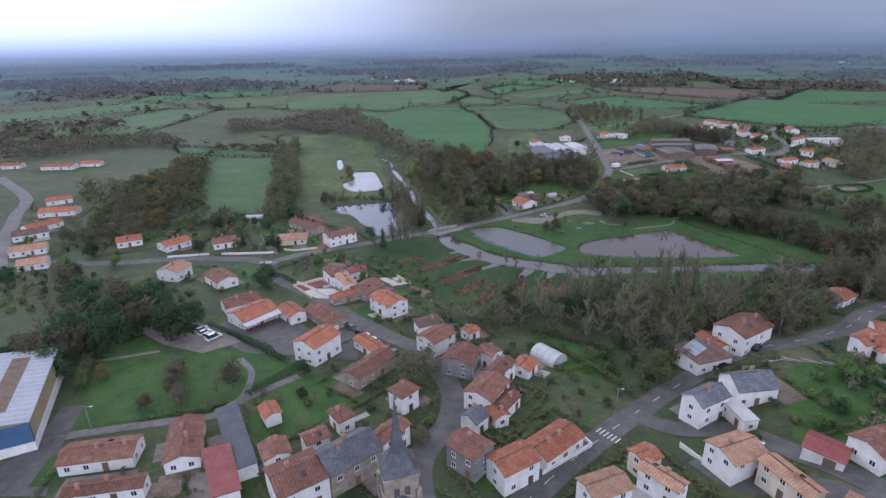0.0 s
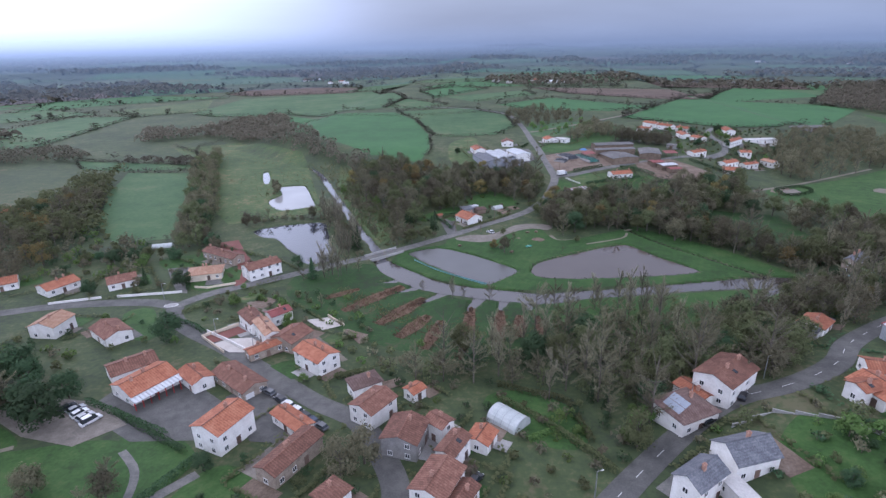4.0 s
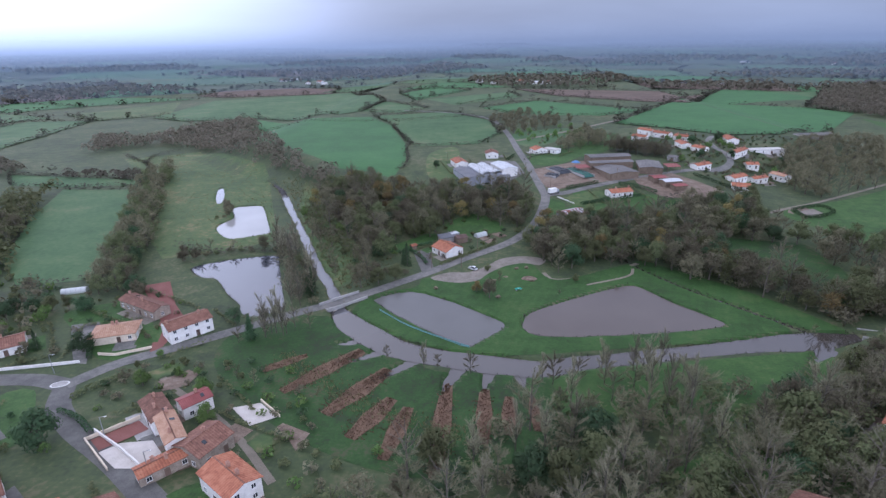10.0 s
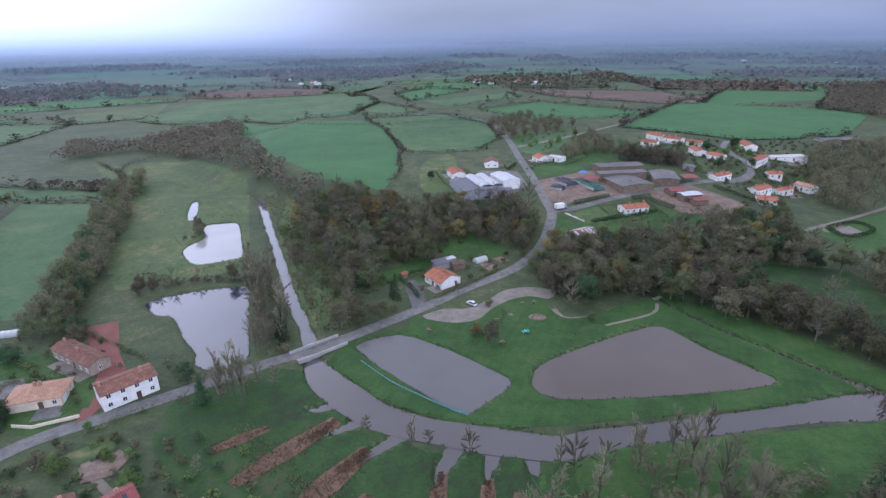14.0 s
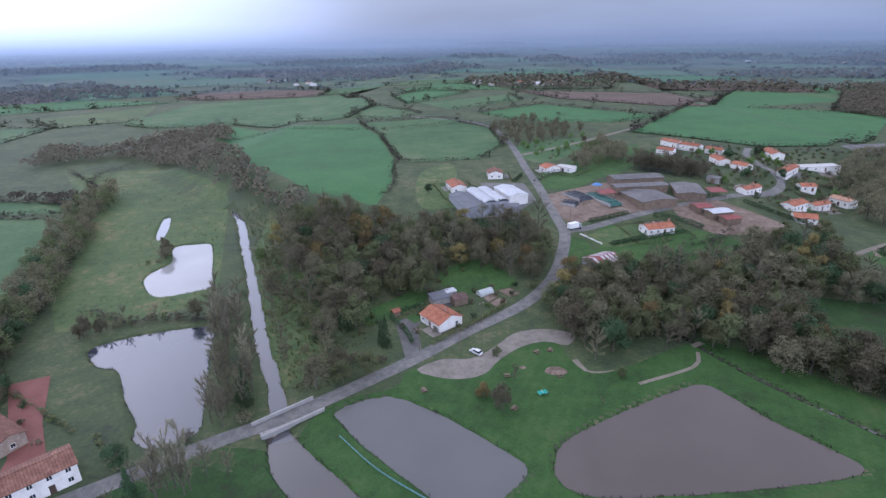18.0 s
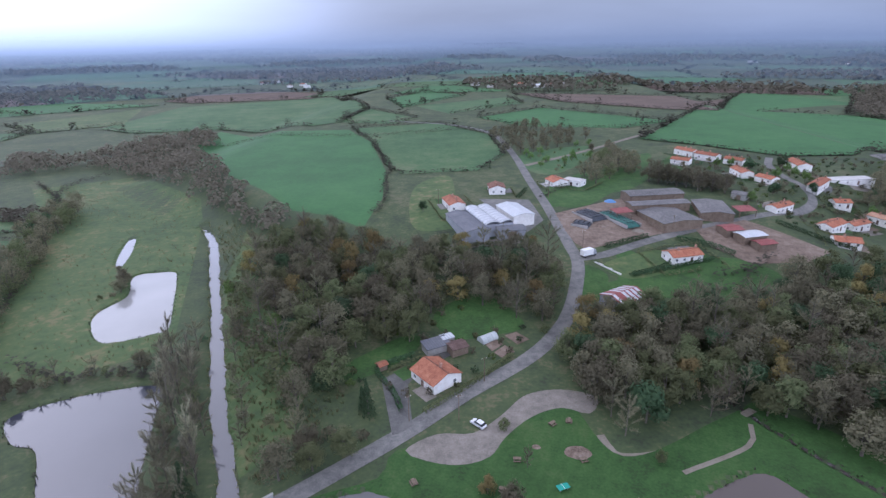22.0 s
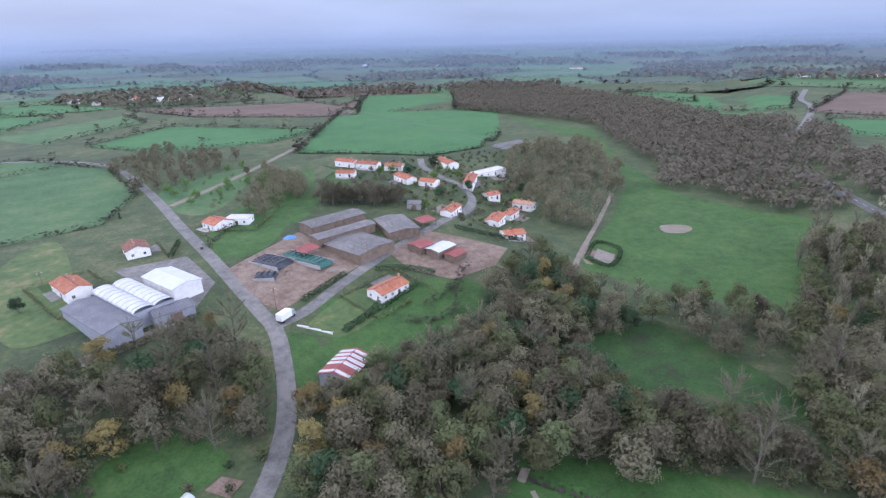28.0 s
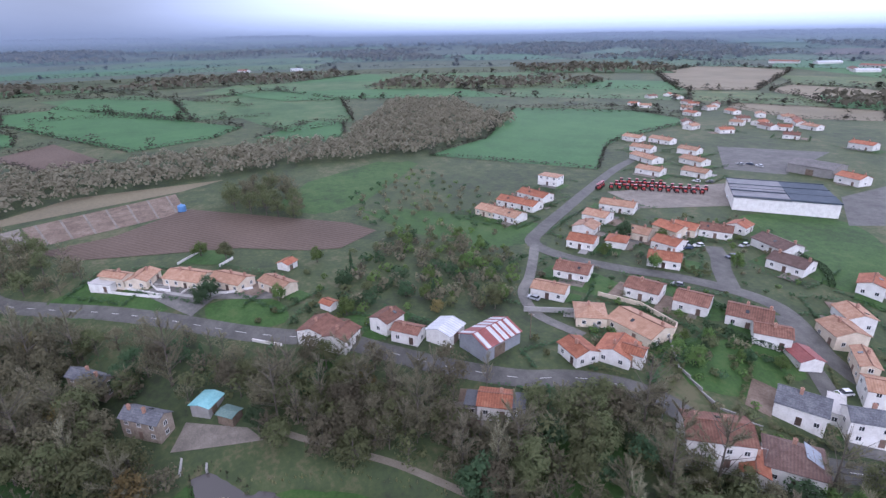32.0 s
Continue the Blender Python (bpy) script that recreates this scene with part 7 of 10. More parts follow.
# ---- osier beds: ridges of dead reeds between the channels ----
for k, (a, b, w) in enumerate((((-56, 224), (-38.5, 247), 6.0), ((-66, 234), (-55, 243), 4.0), ((-41, 215), (-28, 237), 6.5), ((-32, 206), (-24.5, 223), 6.0), ((-22.5, 199), (-19.5, 219.5), 5.0), ((-10, 194), (-10, 231), 5.0), ((0.6, 206), (0.6, 229), 4.4), ((6.8, 210), (7.4, 226), 4.2), ((14, 212), (13.5, 226), 3.0))):
    rng = random.Random(k)
    verts, faces = [], []
    a, b = Vector((*a, 0)), Vector((*b, 0))
    side = Vector((-(b - a).y, (b - a).x, 0)).normalized()
    for _ in range(int((b - a).length * w * 9)):
        u = rng.random()
        c = a.lerp(b, u) + side * rng.gauss(0, 0.27) * w * (0.35 + 0.9 * math.sin(math.pi * min(1, u + 0.08)) ** 0.5)
        h = rng.uniform(0.15, 0.5)
        d = Vector((rng.gauss(0, 0.35), rng.gauss(0, 0.35), 1)).normalized() * h
        s = Vector((rng.gauss(0, 1), rng.gauss(0, 1), 0)).normalized() * 0.16
        z = z_at(c.x, c.y)
        i = len(verts)
        verts += [(c.x - s.x, c.y - s.y, z), (c.x + s.x, c.y + s.y, z), (c.x + d.x + s.x, c.y + d.y + s.y, z + d.z), (c.x + d.x - s.x * 0.4, c.y + d.y - s.y * 0.4, z + d.z * 1.1)]
        faces.append((i, i + 1, i + 2, i + 3))
    me = bpy.data.meshes.new("dead_reeds")
    me.from_pydata(verts, [], faces)
    me.materials.append(M["reed"])
    tagged(new("dead_reeds", me), "bed of rust-brown dead reeds between grass strips", "reeds", kind="stuff")
    o = ribbon_outline([tuple(a.xy), tuple(a.lerp(b, 0.5).xy), tuple(b.xy)], (w * 0.5, w, w * 0.6))
    patch(f"reed_bed_{k + 1}", o, "reed", "rust-brown reed litter", 0.10, category="reeds")

# flat panels standing in for the glazed dormer on the hipped roof beside the bend
sol = thing("dormer_panels", 43.9, 165.4, -60, "blue-grey flat panels standing in for a glazed dormer on a hipped roof", "solar panel", z=z_at(43.9, 165.4) + 7.2)
M["solar"] = mat("dormer_panel_grey", [(0.24, 0.27, 0.31), (0.32, 0.35, 0.39)], 0.6, rough=0.2)
for i in range(3):
    for j in range(2):
        part("module", box(bmesh.new(), -2.4 + 1.65 * i, -0.8 + 1.65 * i, -5.2 + 1.9 * j, -3.4 + 1.9 * j, 0.0, 0.08), "solar", sol, at=pose(0, 0, 0, 29.2, 0, 0))

# school veranda with a pale glazed roof on red posts
ver = thing("veranda", -88.6, 166.6, 62, "school veranda with white glazed roof on red posts", "veranda")
bm = bmesh.new()
vv = [bm.verts.new((sx * 7.0, sy * 1.7, 2.7 + (0.4 if sy > 0 else 0) + up)) for up in (0, 0.08) for sx, sy in ((-1, -1), (1, -1), (1, 1), (-1, 1))]
for f in ((3, 2, 1, 0), (4, 5, 6, 7), (0, 1, 5, 4), (1, 2, 6, 5), (2, 3, 7, 6), (3, 0, 4, 7)):
    bm.faces.new([vv[i] for i in f])
vr = part("roof", bm, "t_whitesheet", ver)
for k in range(8):
    part("glazing_bar", box(bmesh.new(), -7.0 + 2 * k - 0.05, -7.0 + 2 * k + 0.05, -1.7, 1.7, 2.98, 3.06), "zinc", vr)
    part("post", box(bmesh.new(), -7.0 + 2 * k - 0.09, -7.0 + 2 * k + 0.09, -1.65, -1.47, -0.5, 2.75), "car_red", ver)

# low grey wings of the small orange-roofed house by the bend
house("house", 94.6, 208.6, 5.5, 3.6, 135, 2.8, "flat", "dark", "block", "flat-roofed grey wing beside the orange-tiled house", detail=1)
house("house", 87.4, 201.4, 5.5, 3.6, 135, 2.8, "flat", "dark", "block", "flat-roofed grey wing beside the orange-tiled house", detail=1)

# far wind turbine
tb = thing("wind_turbine", 2290, 1560, 60, "distant white wind turbine on the skyline", "wind turbine")
bm = bmesh.new()
bmesh.ops.create_cone(bm, cap_ends=True, segments=10, radius1=3.2, radius2=2.0, depth=50, matrix=Matrix.Translation((0, 0, 25)))
part("tower", bm, "trim", tb)
part("nacelle", box(bmesh.new(), -3, 3, -2, 2, 49, 52.5), "trim", tb)
for k in range(3):
    bm = bmesh.new()
    bm.faces.new([bm.verts.new(c) for c in ((-1.6, -3, 0), (1.6, -3, 0), (0.4, -3, 22), (-0.4, -3, 22))])
    part("blade", bm, "trim", tb, at=pose(0, 0, 50.5) @ pose(0, 0, 0, 0, 120 * k + 20, 0))

# park paths
road("path_park", [(-72.1, 124.0), (-71.6, 128.5), (-74.3, 136.2), (-77.6, 140.5), (-83.3, 144.7)], 1.8, "asphalt_old", "pale path winding through the park", 0.10, category="path")
road("path_school", [(-72, 124), (-67.3, 132.1), (-62.1, 139.6)], 2.6, "asphalt_old", "pale lane beside the school", 0.12, category="path")
road("path_lane", [(-108, 103), (-98.6, 107.4), (-83.6, 114.6), (-73.8, 119.1), (-71.6, 125.1)], 2.8, "asphalt_old", "narrow lane behind the houses", 0.11, category="path")
road("path_grove", [(-124.8, 133.1), (-116.6, 138.3), (-109.3, 143.4)], 1.6, "path", "dirt path in the park", 0.10, category="path")
road("path_meadow", [(40, 300.5), (58, 310), (62, 318)], 1.2, "path", "trodden path", 0.10, category="path")
road("path_race", [(128, 251), (118, 246), (107, 238.5), (94, 229.5), (79, 221.5)], 1.6, "path", "beige footpath beside the mill race", 0.10, category="path")
road("path_osier", [(-98, 232), (-88, 224), (-72, 214), (-58, 203), (-45, 190)], 2.0, "path", "grassy dirt track beside the osier beds", 0.07, category="path")

# village houses far along the ridge road and in the hamlets beyond
for k, (x, y) in enumerate(((401, -247), (383, -243), (434, -323), (433, -356), (409, -340), (374, -305), (360, -295), (332, -280), (341, -307), (302, -271), (262, -207), (271, -231), (250, -222), (275, -271), (236, -207), (225, -212), (252, -272), (240, -258), (228, -245), (213, -232), (204, -178), (248, -163), (275, -159), (290, -175), (320, -230), (345, -260))):
    house("house", x, y, 11 + k % 5, 8.5, (k * 37) % 180, 3.2, "gable", ("orange", "tan", "brown")[k % 3], "white", "distant white village house with tiled roof", detail=1)
for k, (x, y, l) in enumerate(((-557, 1554, 16), (-541, 1588, 20), (-460, 1463, 24), (-440, 1500, 14), (-413, 1443, 14), (-283, 2306, 30), (-173, 2152, 30), (-27, 1284, 16), (6, 1238, 20), (60, 1270, 30), (88, 1225, 24), (108, 1228, 16), (142, 1284, 20), (868, 2135, 30), (1049, 1949, 30), (1210, 683, 26), (1222, 656, 30), (1297, 656, 26), (1315, 632, 30), (1393, 640, 30), (1130, 773, 20), (1293, -59, 26), (1248, -164, 26), (1233, 1450, 40), (635, -1075, 60), (558, -1102, 60), (449, -947, 70), (448, -1047, 60), (422, -923, 40))):
    house("house" if l < 27 else "barn", x, y, l, 10 + l * 0.1, (k * 53) % 180, 4.5, "gable", ("orange", "whitesheet", "brown")[k % 3], "white", "small white buildings of a distant farm" if l < 27 else "distant pale farm shed", detail=1 if l < 27 else 0)

# allotment plots: pale dividing paths and a blue tank
for k in range(7):
    u = (k + 0.5) / 7
    road(f"path_allotment_{k + 1}", [(271 + 14 * u, 296 - 59 * u), (304 + 19 * u, 302 - 66 * u)], 1.0, "gravel", "pale dividing path between allotment plots", 0.16, category="path")
tank = thing("water_tank", 288, 238.5, 0, "blue plastic water tank beside the allotments", "tank")
bm = bmesh.new()
bmesh.ops.create_cone(bm, cap_ends=True, segments=16, radius1=1.9, radius2=1.9, depth=3.0, matrix=Matrix.Translation((0, 0, 1.4)))
bmesh.ops.create_cone(bm, cap_ends=True, segments=16, radius1=1.95, radius2=0.5, depth=0.7, matrix=Matrix.Translation((0, 0, 3.25)))
M["tank_blue"] = mat("blue_plastic", [(0.08, 0.18, 0.36), (0.12, 0.25, 0.46)], 0.5, rough=0.5)
part("barrel", bm, "tank_blue", tank)
part("lid", box(bmesh.new(), -0.4, 0.4, -0.4, 0.4, 3.55, 3.75), "tank_blue", tank)

# paved yards and drives against the houses
rng = random.Random(404)
road_at = np.array(KEEP_OUT[:ROADS])
yards = {"gravel": ([], []), "asphalt_old": ([], []), "concrete": ([], []), "earth": ([], []), "lawn": ([], [])}
for k, (x, y, l, w, turn, name, detail) in enumerate(HOUSES):
    if name != "house" or math.hypot(x - 20, y - 250) > 480:
        continue
    c, s_ = math.cos(radians(turn)), math.sin(radians(turn))
    for side, m_ in ((rng.choice((-1, 1)), rng.choice(("gravel", "gravel", "asphalt_old", "concrete"))), (0, rng.choice(("lawn", "lawn", "earth")))):
        if side:
            u0, u1 = sorted((rng.uniform(-0.5, 0.1) * l, rng.uniform(0.2, 0.75) * l))
            v0, v1 = side * (w / 2 - 0.2), side * (w / 2 + rng.uniform(2.5, 6.0))
        else:
            e = rng.choice((-1, 1))
            u0, u1 = e * l / 2, e * (l / 2 + rng.uniform(3.0, 8.0))
            v0, v1 = -w * rng.uniform(0.3, 0.9), w * rng.uniform(0.3, 0.9)
        q = [(x + (u0 + (u1 - u0) * i / 3) * c - (v0 + (v1 - v0) * j / 3) * s_, y + (u0 + (u1 - u0) * i / 3) * s_ + (v0 + (v1 - v0) * j / 3) * c) for i in range(4) for j in range(4)]
        if any((np.hypot(road_at[:, 0] - a, road_at[:, 1] - b) < road_at[:, 2]).any() for a, b in q):
            continue
        verts, faces = yards[m_]
        n0 = len(verts)
        verts += [(a, b, z_at(a, b) + 0.125 + 0.0004 * k + 0.0002 * (side == 0)) for a, b in q]
        ccw = (u1 - u0) * (v1 - v0) > 0
        for i in range(3):
            for j in range(3):
                f = (n0 + 4 * i + j, n0 + 4 * i + 4 + j, n0 + 4 * i + 5 + j, n0 + 4 * i + j + 1)
                faces.append(f if ccw else f[::-1])
for m_, (verts, faces) in yards.items():
    tagged(mesh_object("yard_" + m_, verts, faces, m_), {"lawn": "small mown lawns beside the houses", "earth": "dug vegetable plots beside the houses"}.get(m_, "paved yards and drives beside the houses"), "yard", kind="structure")

# blue tarpaulin heap beside the cattle barn
heap(59.3, 474.1, 3.2, 2.4, 1.5, "tank_blue", "tarpaulin_heap", "heap under a blue tarpaulin beside the barn", "heap")

# traffic island at the crossroads; courtyard, gravel garden and vegetable plots of the house beside it
island = thing("traffic_island", -121.9, 223.2, 20, "low pale concrete traffic island with a white rim", "traffic island", z=z_at(-121.9, 223.2) + 0.1)
for name_, r_, h_, m_ in (("kerb", 2.6, 0.12, "line"), ("cap", 2.2, 0.18, "concrete")):
    bm = bmesh.new()
    bmesh.ops.create_cone(bm, cap_ends=True, segments=24, radius1=r_, radius2=r_ * 0.96, depth=h_, matrix=Matrix.Translation((0, 0, h_ / 2)) @ Matrix.Diagonal((1, 0.62, 1, 1)))
    part(name_, bm, m_, island)
M["white_gravel"] = mat("white_gravel", [(0.36, 0.33, 0.29), (0.46, 0.43, 0.39), (0.55, 0.52, 0.48)], 0.3, bump=0.03, fine=20)
patch("yard_court_1", [(-90.1, 196.4), (-87.0, 200.2), (-79.8, 201.7), (-75.0, 197.5), (-75.8, 192.1), (-82.5, 191.6)], "white_gravel", "white gravel courtyard with dark planting beds", 0.13, category="yard")
patch("yard_court_2", [(-95.3, 200.6), (-88.3, 209.0), (-83.5, 205.8), (-88.0, 200.0), (-90.6, 197.2)], "red_gravel", "pinkish paved forecourt behind a low wall", 0.13, category="yard")
patch("yard_court_3", [(-66.6, 215.9), (-59.7, 218.6), (-52.9, 212.9), (-58.5, 208.9)], "white_gravel", "pale gravel garden with round shrubs", 0.13, category="yard")
for k, o in enumerate(([(-100.2, 230.8), (-93.6, 236.7), (-89, 234), (-95, 227)], [(-94, 226.5), (-88.2, 233), (-84, 231), (-84.3, 225), (-90, 222)], [(-56.5, 202.5), (-52.5, 208), (-48, 204.5), (-52.3, 199.2)], [(-51.5, 209), (-50.5, 210.6), (-42.3, 207.2), (-43.5, 200.5), (-47, 204.8)])):
    patch(f"plot_garden_{k + 1}", o, "earth" if k % 2 else "olive", "dug vegetable plot with rows of winter greens", 0.13, category="vegetable plot")
garden_wall([(-83.7, 190.9), (-96.4, 200.3), (-88.4, 209.9)], 1.1, "w_cream", "cream rendered wall round the forecourt")
garden_wall([(-60.0, 219.4), (-52.2, 213.0)], 0.9, "w_cream", "low cream wall at the end of the gravel garden")
for k, o in enumerate(([(-5, 353), (-2, 356), (1.5, 352), (-2, 348)], [(-1.5, 347.5), (2, 351.5), (5, 348), (1.5, 344)], [(2, 357), (6, 359), (10, 355), (6, 352)])):
    patch(f"plot_bungalow_{k + 1}", o, "earth", "dug vegetable plot beside the little greenhouse", 0.12, category="vegetable plot")

# white boundary walls of the new bungalows
for line in ([(220, 280.1), (211.2, 272.5), (194.1, 260.2)], [(208.6, 263), (200, 261.4), (195.8, 257.8), (201.9, 257.4), (205.2, 254)], [(191.7, 255), (199.5, 245.6)], [(218.4, 251.9), (228.2, 240.5)], [(207.4, 239.6), (212.3, 233.6)], [(187.7, 250.6), (182.9, 242.6), (181.6, 234.7)]):
    garden_wall(line, 0.9, "w_white", "white rendered boundary wall round a new bungalow")
patch("lawn_garden_20", [(218.6, 251.2), (228.2, 240.7), (220.9, 233.2), (214.3, 233.5), (209.3, 239.5)], "lawn", "walled back lawn of a new bungalow", 0.10, category="lawn")
patch("yard_bungalow", [(207, 262), (195, 259), (184, 250), (183, 240), (190, 236), (200, 244), (206, 252)], "concrete", "paved forecourt of the new bungalows", 0.09, category="yard")

# little fenced basin in the meadow, and the dirt path beside it
patch("basin_floor", [(170, 401), (172, 393), (187, 402), (186, 412)], "gravel", "pale dried mud in a small basin", 0.12, category="basin")
road("path_meadow_edge", [(263, 471), (216, 439), (178, 414), (152, 395)], 2.4, "path", "dirt track along the meadow edge", 0.14, category="path")

# zebra crossing on the street
verts, faces = [], []
for k in range(6):
    u = -2.5 + k
    for a, b in ((u - 0.16, -1.1), (u + 0.16, -1.1), (u + 0.16, 1.1), (u - 0.16, 1.1)):
        x, y = 18.2 + a * 0.79 + b * 0.61, 132.0 - a * 0.61 + b * 0.79
        verts.append((x, y, z_at(x, y) + 0.19))
    faces.append(tuple(range(4 * k, 4 * k + 4)))
tagged(mesh_object("road_crossing", verts, faces, "line"), "worn white zebra crossing on the street", "road marking", kind="structure")


# ---- trees ----
def leaf_mat(name, stops, rough=0.8):
    """Foliage: each leaf takes its own shade, each tree a brightness of its own; light passes through a little."""
    m = bpy.data.materials.new(name)
    m.use_nodes = True
    n, l = m.node_tree.nodes, m.node_tree.links
    b = n["Principled BSDF"]
    b.inputs["Roughness"].default_value = rough
    b.inputs["Specular IOR Level"].default_value = 0.15
    mid = stops[len(stops) // 2]
    stops = [tuple(m_ + 0.6 * (c_ - m_) for c_, m_ in zip(c, mid)) for c in stops]
    geo, ramp, info = n.new("ShaderNodeNewGeometry"), n.new("ShaderNodeValToRGB"), n.new("ShaderNodeObjectInfo")
    e = ramp.color_ramp.elements
    e[0].color, e[1].color = (*stops[0], 1), (*stops[-1], 1)
    for i, c in enumerate(stops[1:-1]):
        e.new((i + 1) / (len(stops) - 1)).color = (*c, 1)
    l.new(geo.outputs["Random Per Island"], ramp.inputs[0])
    hsv, mr, mh = n.new("ShaderNodeHueSaturation"), n.new("ShaderNodeMapRange"), n.new("ShaderNodeMapRange")
    mr.inputs["To Min"].default_value, mr.inputs["To Max"].default_value = 0.72, 1.3
    mh.inputs["To Min"].default_value, mh.inputs["To Max"].default_value = 0.485, 0.515
    l.new(info.outputs["Random"], mr.inputs["Value"])
    l.new(info.outputs["Random"], mh.inputs["Value"])
    l.new(mr.outputs[0], hsv.inputs["Value"])
    l.new(mh.outputs[0], hsv.inputs["Hue"])
    l.new(ramp.outputs[0], hsv.inputs["Color"])
    l.new(hsv.outputs[0], b.inputs["Base Color"])
    thin, both = n.new("ShaderNodeBsdfTranslucent"), n.new("ShaderNodeMixShader")
    both.inputs[0].default_value = 0.4
    l.new(hsv.outputs[0], thin.inputs["Color"])
    l.new(b.outputs[0], both.inputs[1])
    l.new(thin.outputs[0], both.inputs[2])
    l.new(both.outputs[0], n["Material Output"].inputs["Surface"])
    return m


M["l_far"] = leaf_mat("far_foliage", [(0.090, 0.085, 0.062), (0.122, 0.114, 0.083), (0.165, 0.150, 0.110)])
M["l_wood"] = leaf_mat("woodland_foliage", [(0.132, 0.122, 0.090), (0.180, 0.165, 0.120), (0.240, 0.218, 0.158)])
M["l_hedge"] = leaf_mat("hedgerow_foliage", [(0.050, 0.052, 0.038), (0.066, 0.066, 0.048), (0.090, 0.086, 0.062)])
M["l_straw"] = leaf_mat("dry_grass", [(0.10, 0.105, 0.050), (0.165, 0.155, 0.080), (0.25, 0.225, 0.125)])
M["bark"] = mat("tree_bark", [(0.075, 0.067, 0.052), (0.115, 0.102, 0.080), (0.15, 0.135, 0.11)], 1.5, bump=0.05)
M["l_brown"] = leaf_mat("brown_foliage", [(0.108, 0.102, 0.064), (0.150, 0.140, 0.088), (0.200, 0.182, 0.114)])
M["l_olive"] = leaf_mat("olive_foliage", [(0.088, 0.104, 0.050), (0.122, 0.138, 0.064), (0.165, 0.172, 0.082)])
M["l_ochre"] = leaf_mat("ochre_foliage", [(0.150, 0.125, 0.055), (0.200, 0.164, 0.068), (0.265, 0.212, 0.085)])
M["l_green"] = leaf_mat("dark_green_foliage", [(0.042, 0.076, 0.040), (0.062, 0.104, 0.050), (0.090, 0.136, 0.064)])
M["l_leafgreen"] = leaf_mat("leaf_green_foliage", [(0.090, 0.145, 0.042), (0.120, 0.185, 0.055), (0.168, 0.225, 0.075)])
M["l_twig"] = leaf_mat("bare_twigs", [(0.20, 0.19, 0.128), (0.255, 0.242, 0.165), (0.32, 0.30, 0.21)])
M["l_grey"] = leaf_mat("grey_brown_twigs", [(0.142, 0.136, 0.086), (0.182, 0.174, 0.110), (0.235, 0.222, 0.146)])


def limb(verts, faces, a, b, r0, r1, sides=5):
    a, b = Vector(a), Vector(b)
    q = (b - a).to_track_quat("Z", "Y")
    base = len(verts)
    for p, r in ((a, r0), (b, r1)):
        for k in range(sides):
            t = 2 * math.pi * k / sides
            verts.append(tuple(p + q @ Vector((r * math.cos(t), r * math.sin(t), 0))))
    for k in range(sides):
        j = (k + 1) % sides
        faces.append((base + k, base + j, base + sides + j, base + sides + k))


def leaf_card(verts, faces, c, size, rng, lean=None, ratio=0.7):
    """One small bent leaf clump: a quad with a random tilt."""
    n = Vector((rng.gauss(0, 1), rng.gauss(0, 1), rng.gauss(0.5, 1))).normalized() if lean is None else lean
    q = n.to_track_quat("Z", "Y") @ Euler((0, 0, rng.uniform(0, 6.3))).to_quaternion()
    base = len(verts)
    s, t = size, size * ratio
    for u, w, k in ((-s, -t * 0.6, 0), (s * 0.5, -t, 0.1), (s, t * 0.5, -0.1), (-s * 0.4, t, 0.12)):
        verts.append(tuple(Vector(c) + q @ Vector((u / 2, w / 2, k * size))))
    faces.append((base, base + 1, base + 2, base + 3))


def leaf_tri(verts, faces, c, size, rng, n):
    """One small pointed leaf clump."""
    q = n.to_track_quat("Z", "Y") @ Euler((0, 0, rng.uniform(0, 6.3))).to_quaternion()
    base = len(verts)
    for u, w in ((-0.5, -0.36), (0.55, -0.22), (-0.08, 0.56)):
        verts.append(tuple(c + q @ Vector((u * size, w * size, 0))))
    faces.append((base, base + 1, base + 2))


def raw_mesh(name, verts, faces, material, soft=None):
    me = bpy.data.meshes.new(name)
    me.from_pydata(verts, [], faces)
    me.materials.append(M[material])
    me.update()
    if soft:
        me.normals_split_custom_set_from_vertices(soft)
    return me


